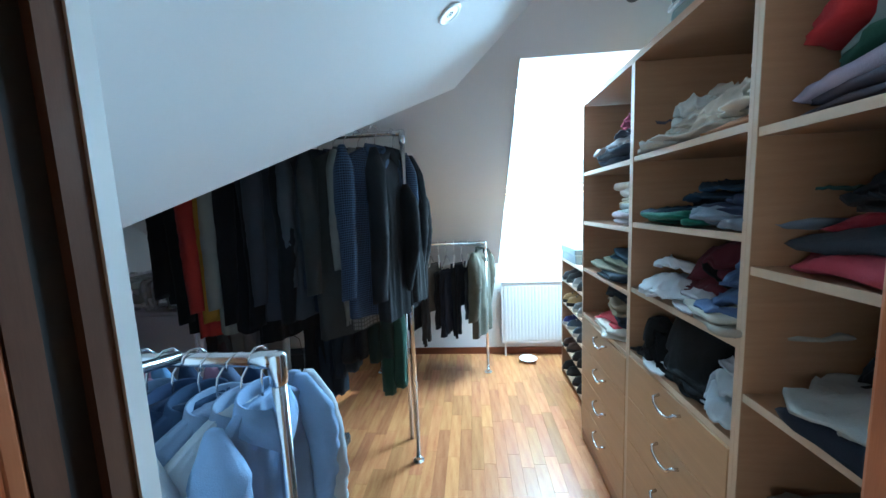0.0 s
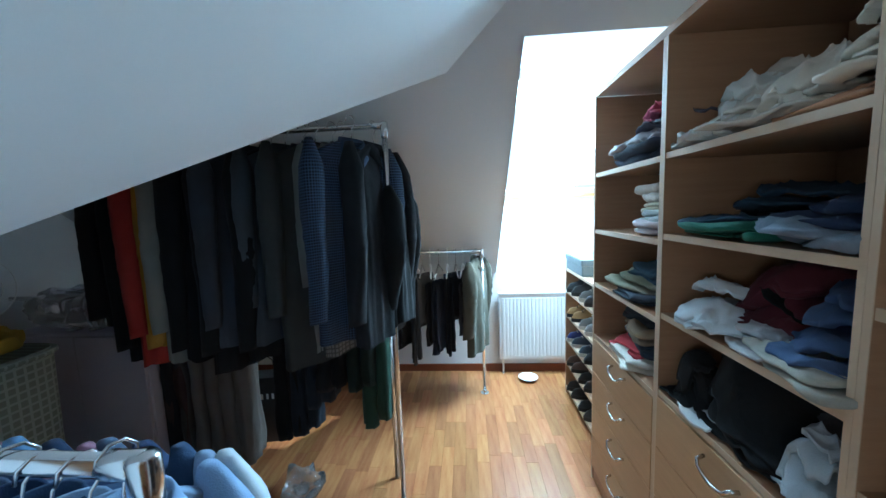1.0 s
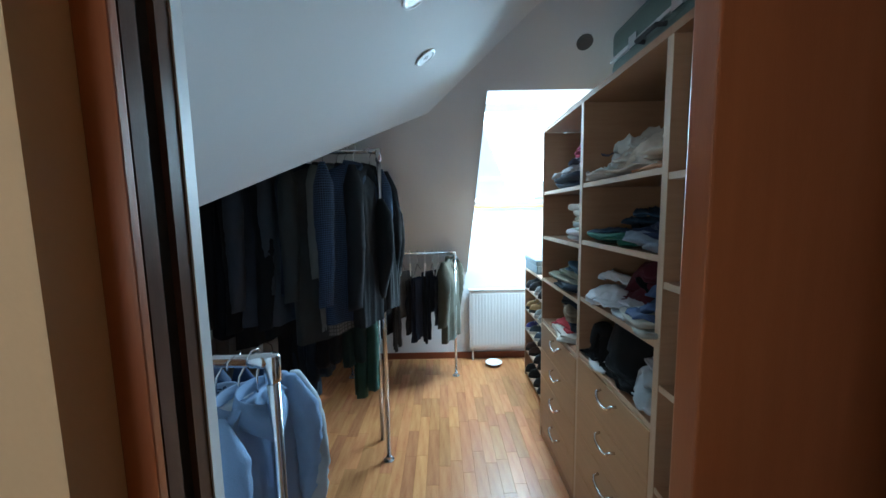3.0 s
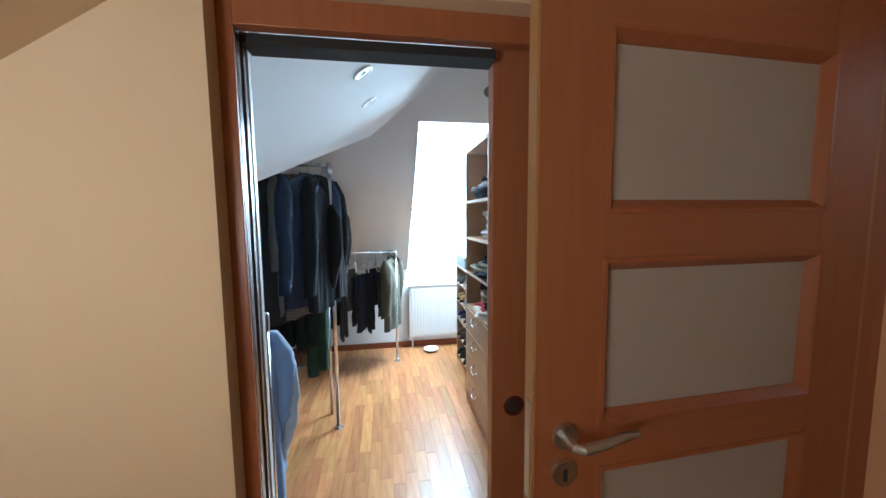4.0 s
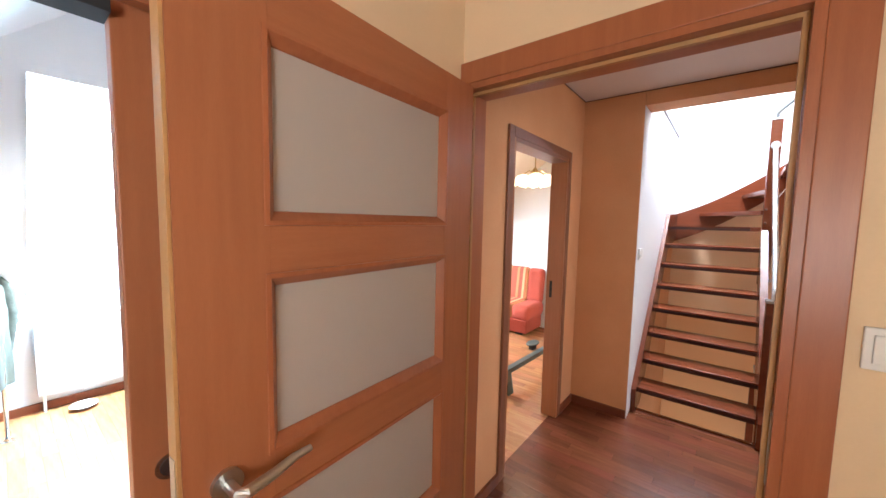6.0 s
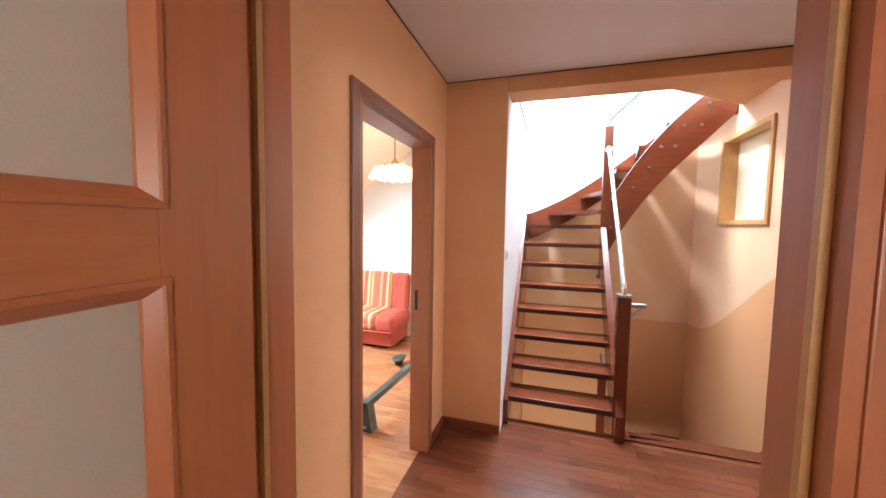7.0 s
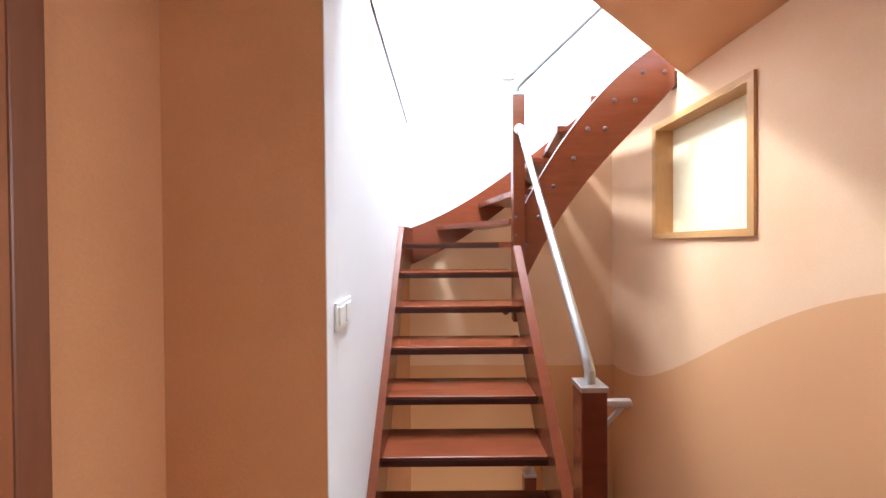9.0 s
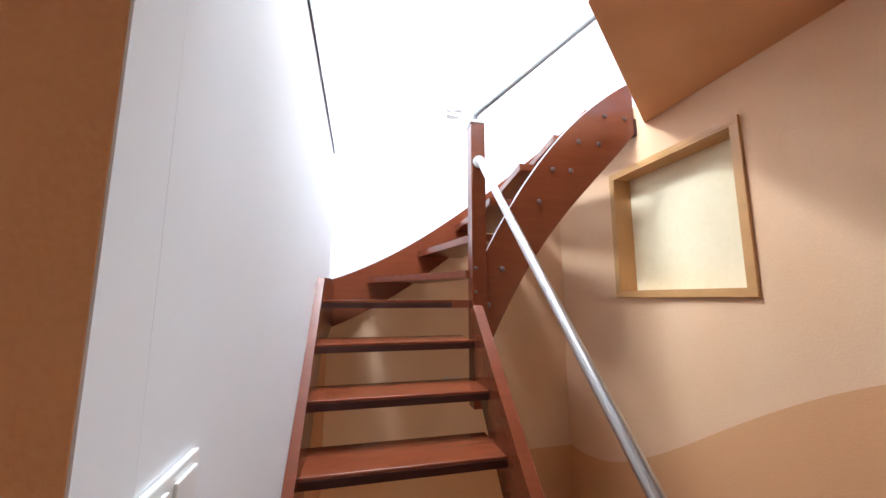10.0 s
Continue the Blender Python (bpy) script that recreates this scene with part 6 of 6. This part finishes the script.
# ---- closet fixtures ----
def radiator():
    x0, x1, z0, z1, y0 = 0.965, 1.86, 0.135, 0.725, 3.985
    ob = thing("radiator", ((x0 + x1) / 2, 4.0, z0), "white ribbed panel radiator below the skylight", "radiator")
    bm = bmesh.new()
    box(bm, x0, y0 + 0.008, z0, x1, y0 + 0.05, z1)
    part("panel", bm, white_enamel, ob)
    n = 27
    for k in range(n):
        x = x0 + 0.02 + (x1 - x0 - 0.04) * (k + 0.5) / n
        part("rib", boxes((x - 0.0115, y0, z0 + 0.03, x + 0.0115, y0 + 0.0075, z1 - 0.035), bevel=0.003), white_enamel, ob)
    part("top_grille", boxes((x0 - 0.004, y0 - 0.004, z1 + 0.0005, x1 + 0.004, 4.05, z1 + 0.012)), white_enamel, ob)
    for x in (x0 + 0.12, x1 - 0.12):
        part("wall_bracket", boxes((x - 0.015, y0 + 0.0505, z0 + 0.08, x + 0.015, 4.069, z1 - 0.08)), white_enamel, ob)
    bm = bmesh.new()
    tube(bm, [(x0 + 0.03, y0 + 0.03, 0.0), (x0 + 0.03, y0 + 0.03, z0)], 0.009, 10)
    part("pipe", bm, white_enamel, ob)
    return ob


radiator()
bm = bmesh.new()
lathe(bm, (1.19, 3.88, 0.0005), [(0.035, 0), (0.04, 0.006), (0.075, 0.026), (0.082, 0.03), (0.079, 0.033), (0.05, 0.018), (0.01, 0.016)], 28)
tagged(part("saucer", bm, white_enamel, smooth=True), "white saucer on the parquet below the radiator", "saucer")


def spotlight(at, normal, label, r=0.042):
    ob = thing("recessed_spotlight", at, label, "spotlight", "ceiling spotlights")
    q = Vector(normal).to_track_quat("Z", "Y").to_matrix().to_4x4()
    mt = Matrix.Translation(at) @ q
    bm = bmesh.new()
    lathe(bm, (0, 0, 0), [(r * 0.66, 0.001), (r, 0.001), (r, 0.003), (r * 0.84, 0.005), (r * 0.66, 0.003)], 24)
    bmesh.ops.transform(bm, matrix=mt, verts=bm.verts)
    part("bezel", bm, white_enamel, ob)
    bm = bmesh.new()
    lathe(bm, (0, 0, 0), [(r * 0.65, 0.002), (r * 0.3, 0.003), (0.002, 0.003)], 20)
    bmesh.ops.transform(bm, matrix=mt, verts=bm.verts)
    part("lamp_face", bm, black_gap, ob)
    return ob


nrm = (SL, 0, -1)
spotlight((0.655, 1.85, west(0.655) - 0.001), nrm, "steel-rimmed spotlight in the sloping ceiling")
spotlight((0.648, 1.48, west(0.648) - 0.001), nrm, "steel-rimmed spotlight in the sloping ceiling")
spotlight((1.36, 2.75, 2.198), (0, 0.1, -1), "white-rimmed spotlight in the skylight recess")
vent = thing("air_vent", (1.367, 2.22, north(2.22)), "round grey air vent in the roof slope", "air vent")
mt = Matrix.Translation((1.367, 2.218, north(2.22) - 0.004)) @ Vector((0, -S2, -1)).to_track_quat("Z", "Y").to_matrix().to_4x4()
for r0, r1, h, mat, nm in ((0.028, 0.036, 0.008, grey_rail, "rim"), (0.0205, 0.0275, 0.003, black_gap, "air_gap"), (0.001, 0.020, 0.010, grey_rail, "disc")):
    bm = bmesh.new()
    lathe(bm, (0, 0, 0), [(r0, 0.0), (r1, 0.0), (r1, h), (r0, h * 0.8)], 24)
    bmesh.ops.transform(bm, matrix=mt, verts=bm.verts)
    part(nm, bm, mat, vent)

# ---- sofa room ----
stripe = bpy.data.materials.new("striped_upholstery")
stripe.use_nodes = True
sn, slk = stripe.node_tree.nodes, stripe.node_tree.links
tc = sn.new("ShaderNodeTexCoord")
sx = sn.new("ShaderNodeSeparateXYZ")
slk.new(tc.outputs["Object"], sx.inputs[0])
mu = sn.new("ShaderNodeMath")
mu.operation = "MULTIPLY"
mu.inputs[1].default_value = 1 / 0.27
slk.new(sx.outputs["Y"], mu.inputs[0])
fr = sn.new("ShaderNodeMath")
fr.operation = "FRACT"
slk.new(mu.outputs[0], fr.inputs[0])
rp = sn.new("ShaderNodeValToRGB")
rp.color_ramp.interpolation = "CONSTANT"
cols = [(0.0, "b4634e"), (0.2, "c99c6c"), (0.32, "b96a45"), (0.4, "cfac80"), (0.52, "a85a48"), (0.68, "8a643f"), (0.72, "c49066"), (0.86, "b4614c")]
rp.color_ramp.elements[0].color = srgb(cols[0][1])
rp.color_ramp.elements[1].position, rp.color_ramp.elements[1].color = cols[1][0], srgb(cols[1][1])
for p, c in cols[2:]:
    rp.color_ramp.elements.new(p).color = srgb(c)
slk.new(fr.outputs[0], rp.inputs["Fac"])
sb2 = sn["Principled BSDF"]
slk.new(rp.outputs["Color"], sb2.inputs["Base Color"])
sb2.inputs["Roughness"].default_value = 0.9
nz = sn.new("ShaderNodeTexNoise")
nz.inputs["Scale"].default_value = 300
bpn = sn.new("ShaderNodeBump")
bpn.inputs["Strength"].default_value = 0.3
slk.new(nz.outputs["Fac"], bpn.inputs["Height"])
slk.new(bpn.outputs["Normal"], sb2.inputs["Normal"])
red_cloth = cloth("terracotta_upholstery", "a84f40", 0.8)


def pad(x0, y0, z0, x1, y1, z1, bev):
    bm = box(bmesh.new(), x0, y0, z0, x1, y1, z1)
    bmesh.ops.bevel(bm, geom=list(bm.edges), offset=bev, segments=5, affect="EDGES", profile=0.5)
    return bm


def sofa():
    ob = thing("sofa", (5.35, 2.95, 0), "terracotta sofa bed with orange and yellow stripes", "sofa")
    part("base", pad(5.16, 2.02, 0.03, 5.66, 3.86, 0.24, 0.02), red_cloth, ob)
    part("plinth_foot", boxes((5.2, 2.1, 0.0, 5.3, 2.2, 0.03)), black_gap, ob)
    part("plinth_foot", boxes((5.2, 3.68, 0.0, 5.3, 3.78, 0.03)), black_gap, ob)
    part("seat", pad(5.05, 2.2, 0.225, 5.60, 3.68, 0.435, 0.07), stripe, ob)
    part("seat_end", pad(5.05, 1.95, 0.222, 5.60, 2.215, 0.432, 0.075), red_cloth, ob)
    part("seat_end", pad(5.05, 3.665, 0.222, 5.60, 3.95, 0.432, 0.075), red_cloth, ob)
    for nm, a, b, mat in (("back", 2.2, 3.68, stripe), ("back_end", 1.98, 2.21, red_cloth), ("back_end", 3.67, 3.92, red_cloth)):
        bm = pad(0, a, 0, 0.13, b, 0.50 if nm == "back" else 0.495, 0.055)
        bmesh.ops.transform(bm, matrix=Matrix.Translation((5.50, 0, 0.39)) @ Matrix.Rotation(0.14, 4, "Y"), verts=bm.verts)
        part(nm, bm, mat, ob)
    bm = bmesh.new()
    tube(bm, [(5.06, 1.98, 0.232), (5.06, 3.93, 0.232)], 0.009, 8)
    part("piping", bm, red_cloth, ob)
    return ob


sofa()


def cushion(x, y, z, s, lean, turn, mat, label):
    bm = bmesh.new()
    n = 18
    grid = {}
    for side in (1, -1):
        for i in range(n + 1):
            for j in range(n + 1):
                u, v = 2 * i / n - 1, 2 * j / n - 1
                edge = (1 - u ** 4) * (1 - v ** 4)
                w = 0.5 * s * (1 - 0.06 * (1 - abs(v)) * abs(u)), 0.5 * s
                th = 0.065 * edge ** 0.6 * (1 + 0.25 * noise.noise(Vector((u * 2, v * 2, side + y))))
                if side == -1 and (i in (0, n) or j in (0, n)):
                    grid[side, i, j] = grid[1, i, j]
                else:
                    grid[side, i, j] = bm.verts.new((side * th, u * w[0] * (1 - 0.05 * (1 - v * v)), v * w[1] * (1 - 0.05 * (1 - u * u))))
        for i in range(n):
            for j in range(n):
                bm.faces.new([grid[side, a, b] for a, b in ((i, j), (i + 1, j), (i + 1, j + 1), (i, j + 1))])
    bmesh.ops.recalc_face_normals(bm, faces=bm.faces)
    bmesh.ops.transform(bm, matrix=Matrix.Translation((x, y, z)) @ Matrix.Rotation(turn, 4, "Z") @ Matrix.Rotation(lean, 4, "Y"), verts=bm.verts)
    return tagged(part("cushion", bm, mat, smooth=True), label, "cushion", "cushions on the sofa")


damask = material("cream_damask", srgb("ddd2bd"), 0.6, second=srgb("bfae8c"), scale=14, bump=0.25, fine=200)
cushion(5.42, 3.60, 0.612, 0.42, 0.36, -0.12, damask, "cream damask cushion leaning on the sofa back")
cushion(5.36, 3.20, 0.612, 0.42, 0.40, 0.12, damask, "cream damask cushion leaning on another cushion")
tagged(part("blanket", blob((5.25, 3.62, 0.432), (0.34, 0.5, 0.075), 33, 0.35, 0.55, 2), cloth("purple_fleece", "6a3a9c"), smooth=True), "folded purple fleece blanket on the sofa seat", "blanket")


gm = material("grey_green_steel", srgb("4a5350"), 0.4, 0.3, second=srgb("3d4542"), scale=10, bump=0.1)


def roof_bar(a, b, label):
    a, b = Vector(a), Vector(b)
    ob = thing("car_roof_bar", (a + b) / 2, label, "roof bar")
    d = (b - a).normalized()
    s = Vector((-d.y, d.x, 0))
    bar = []
    for p in (a + d * 0.02, b - d * 0.02):
        bar.append([p + s * sg * 0.026 + Vector((0, 0, z)) for sg, z in ((-1, 0.163), (1, 0.163), (1, 0.207), (-1, 0.207))])
    bm = bmesh.new()
    vs = [[bm.verts.new(q) for q in r] for r in bar]
    for k in range(4):
        bm.faces.new((vs[0][k], vs[0][(k + 1) % 4], vs[1][(k + 1) % 4], vs[1][k]))
    bm.faces.new(vs[0][::-1])
    bm.faces.new(vs[1])
    bmesh.ops.recalc_face_normals(bm, faces=bm.faces)
    part("bar", bm, gm, ob)
    for p in (a, b):
        q = [p - s * 0.07 - d * 0.03, p + s * 0.07 - d * 0.03]
        f = part("foot", prism([q[0], q[1], p + s * 0.035 - d * 0.03 + Vector((0, 0, 0.215)), p - s * 0.035 - d * 0.03 + Vector((0, 0, 0.215))], d * 0.08), gm, ob)
        bm = bmesh.new()
        tube(bm, [p - d * 0.031 + Vector((0, 0, 0.19)), p - d * 0.037 + Vector((0, 0, 0.19))], 0.016, 14)
        part("end_cap", bm, black_gap, f)
        part("slot_label", prism([p - s * 0.028 - d * 0.031 + Vector((0, 0, 0.025)), p + s * 0.028 - d * 0.031 + Vector((0, 0, 0.025)), p + s * 0.028 - d * 0.031 + Vector((0, 0, 0.045)), p - s * 0.028 - d * 0.031 + Vector((0, 0, 0.045))], -d * 0.002), steel, f)
    return ob


roof_bar((3.60, 1.49, 0), (4.86, 1.425, 0), "grey-green steel car roof bar lying on the floor")


def clamp_plate(x, y):
    ob = thing("clamp_plate", (x, y, 0), "loose grey steel clamp plate lying by the sofa", "clamp plate")
    bm = bmesh.new()
    lathe(bm, (x, y, 0.062), [(0.05, 0.0), (0.115, 0.004), (0.12, 0.012), (0.11, 0.02), (0.03, 0.024)], 28)
    for v in bm.verts:
        v.co.y = y + (v.co.y - y) * 0.55
    part("plate", bm, gm, ob)
    part("block", boxes((x - 0.045, y - 0.03, 0.0, x + 0.045, y + 0.03, 0.0615), bevel=0.006), black_gap, ob)
    return ob


clamp_plate(4.80, 1.76)


def pendant(x, y, z):
    ob = thing("pendant_lamp", (x, y, z), "lit pendant lamp with fluted glass flower shades", "pendant lamp")
    top = north(YT) - 0.001
    bm = bmesh.new()
    tube(bm, [(x, y, z + 0.12), (x, y, top)], 0.006, 8)
    part("cord", bm, brass, ob)
    bm = bmesh.new()
    lathe(bm, (x, y, z + 0.06), [(0.012, 0), (0.035, 0.015), (0.03, 0.04), (0.01, 0.07)], 16)
    part("hub", bm, brass, ob)
    bm = bmesh.new()
    lathe(bm, (x, y, top - 0.05), [(0.02, 0), (0.05, 0.03), (0.055, 0.049)], 20)
    part("ceiling_rose", bm, brass, ob)
    for k in range(4):
        a = math.tau * k / 4 + 0.5
        cx, cy = x + 0.12 * math.cos(a), y + 0.12 * math.sin(a)
        bm = bmesh.new()
        tube(bm, [(x, y, z + 0.08), ((x + cx) / 2, (y + cy) / 2, z + 0.10), (cx, cy, z + 0.06)], 0.005, 8)
        arm = part("arm", bm, brass, ob)
        bm = bmesh.new()
        rings = []
        for r, h in ((0.02, 0.06), (0.062, 0.045), (0.085, 0.0), (0.102, -0.055)):
            rings.append([bm.verts.new((cx + r * (1 + 0.09 * math.cos(6 * t) * (0.06 - h) / 0.11) * math.cos(t), cy + r * (1 + 0.09 * math.cos(6 * t) * (0.06 - h) / 0.11) * math.sin(t), z + h + (0.012 * math.cos(6 * t) if h < -0.04 else 0))) for t in [math.tau * q / 36 for q in range(36)]])
        for r0, r1 in zip(rings, rings[1:]):
            for q in range(36):
                bm.faces.new((r0[q], r0[(q + 1) % 36], r1[(q + 1) % 36], r1[q]))
        part("shade", bm, lit_glass, arm, "frosted amber-white glass shade", smooth=True)
    return ob


brass = material("antique_brass", (0.45, 0.32, 0.13), 0.3, 1.0, second=(0.36, 0.25, 0.1, 1), bump=0.03)
lit_glass = material("lit_glass_shade", srgb("f3dcae"), 0.4, second=srgb("eac98c"), scale=20, bump=0.1)
lg = lit_glass.node_tree.nodes["Principled BSDF"]
lg.inputs["Emission Color"].default_value, lg.inputs["Emission Strength"].default_value = (1, 0.78, 0.45, 1), 0.9
pendant(4.39, 1.634, 1.97)

# side room door standing ajar, and a wall lamp by the stairs
sd3 = tagged(thing("door_3", (2.945, -1.322, 0), "brown veneered door standing wide open into the hall", "door"), kind="structure")
lf = part("door_leaf", boxes((2.945, -1.362, 0.01, 3.705, -1.322, 1.975), bevel=0.002), walnut_frame, sd3)
part("lock_plate", boxes((3.7052, -1.352, 0.93, 3.708, -1.332, 1.165), bevel=0.001), steel, lf, "long bright steel lock plate")
part("latch_bolt", boxes((3.7082, -1.348, 1.05, 3.716, -1.337, 1.075), bevel=0.001), black_gap, lf)
for sgn, face in ((1, -1.3218), (-1, -1.3622)):
    pl = part("handle_plate", boxes((3.625, min(face, face + sgn * 0.006), 0.90, 3.665, max(face, face + sgn * 0.006), 1.13), bevel=0.002), steel, lf, "brushed steel handle plate")
    bm = bmesh.new()
    tube(bm, [(3.645, face + sgn * 0.006, 1.06), (3.645, face + sgn * 0.048, 1.06), (3.635, face + sgn * 0.056, 1.06), (3.53, face + sgn * 0.056, 1.06)], [0.011, 0.01, 0.01, 0.008], 12)
    part("lever", bm, steel, pl, smooth=True)
bm = bmesh.new()
tube(bm, [(3.645, -1.315, 0.95), (3.645, -1.29, 0.95)], 0.008, 10)
part("key", bm, steel, lf)
sd3.rotation_euler = (0, 0, radians(109.5))
wl = thing("wall_lamp", (6.19, -0.37, 3.08), "small white curved wall lamp over the stairs", "wall lamp")
part("back_plate", boxes((6.17, -0.42, 3.03, 6.195, -0.32, 3.13), bevel=0.004), white_plastic, wl)
bm = bmesh.new()
tube(bm, [(6.165, -0.44, 3.10), (6.12, -0.42, 3.05), (6.10, -0.37, 3.04), (6.12, -0.32, 3.05), (6.165, -0.30, 3.10)], 0.02, 10)
part("shade", bm, steel, wl)

# ---- parquet: single strips laid along y, last because they are many ----
SW = 0.07
rng = random.Random(7)
strips = []
x = -2.07
while x < 5.71:
    y = -1.59 - rng.uniform(0, 0.4)
    xa, xb = x, min(x + SW, 5.715)
    while y < 4.05:
        ln = rng.choice((0.26, 0.34, 0.42, 0.5))
        ya, yb = max(y, -1.59), min(y + ln, 4.06)
        y += ln
        if yb - ya < 0.02:
            continue
        if xb > 4.08 and ya < 1.1:
            if yb < 1.14:
                continue
            ya = 1.115
        if 2.0 < xa and yb < -1.33 and not 2.93 < xa < 3.8:
            continue
        if xa > 1.95 and ya < 1.03 < yb:
            strips += [(xa, ya, xb, 1.03), (xa, 1.03, xb, yb)]
            continue
        strips.append((xa, ya, xb, yb))
    x += SW
near, rest = [], []
for s in strips:
    cx, cy = (s[0] + s[2]) / 2, (s[1] + s[3]) / 2
    (near if 0.45 < cx < 1.33 and 1.3 < cy < 4.05 and len(near) < 290 else rest).append(s)


def strip_mesh(bm, w, ln, at=(0, 0)):
    g, b = 0.0002, 0.0005
    x0, x1, y0, y1 = at[0] + g, at[0] + w - g, at[1] + g, at[1] + ln - g
    lo = [bm.verts.new(p) for p in ((x0, y0, -0.011), (x1, y0, -0.011), (x1, y1, -0.011), (x0, y1, -0.011))]
    mid = [bm.verts.new((v.co.x, v.co.y, -b)) for v in lo]
    hi = [bm.verts.new(p) for p in ((x0 + b, y0 + b, 0), (x1 - b, y0 + b, 0), (x1 - b, y1 - b, 0), (x0 + b, y1 - b, 0))]
    bm.faces.new(hi)
    for a, c in ((lo, mid), (mid, hi)):
        for k in range(4):
            j = (k + 1) % 4
            bm.faces.new((a[k], a[j], c[j], c[k]))


def joined(pieces, mat, name, label):
    verts, faces = [], []
    for x0, y0, x1, y1 in pieces:
        g, b, k = 0.0002, 0.0005, len(verts)
        x0, y0, x1, y1 = x0 + g, y0 + g, x1 - g, y1 - g
        verts += [(x0, y0, -0.011), (x1, y0, -0.011), (x1, y1, -0.011), (x0, y1, -0.011), (x0, y0, -b), (x1, y0, -b), (x1, y1, -b), (x0, y1, -b), (x0 + b, y0 + b, 0), (x1 - b, y0 + b, 0), (x1 - b, y1 - b, 0), (x0 + b, y1 - b, 0)]
        faces += [(k + 8, k + 9, k + 10, k + 11)] + [(k + o + i, k + o + (i + 1) % 4, k + o + 4 + (i + 1) % 4, k + o + 4 + i) for o in (0, 4) for i in range(4)]
    me = bpy.data.meshes.new(name)
    me.from_pydata(verts, [], faces)
    me.materials.append(mat)
    po = new(name, me)
    po.parent = floor_ob
    tagged(po, label, "", "", "stuff")


floor_ob = bpy.data.objects["floor"]


def in_hall(s):
    return s[0] > 1.95 and (s[1] + s[3]) / 2 < 1.03


joined([s for s in rest if not in_hall(s)], parquet, "parquet_strips", "honey and red-brown parquet strips")
joined([s for s in rest if in_hall(s)], parquet_hall, "hall_parquet_strips", "parquet strips with the hall shade in their colour")
shared = {}
for x0, y0, x1, y1 in near:
    key = (round(x1 - x0, 3), round(y1 - y0, 2))
    if key not in shared:
        bm = bmesh.new()
        strip_mesh(bm, *key)
        m2 = bpy.data.meshes.new("parquet_strip")
        bm.to_mesh(m2)
        bm.free()
        m2.materials.append(parquet_one)
        shared[key] = m2
    o = new("parquet_strip", shared[key])
    o.parent = floor_ob
    o.location = (x0, y0, 0)
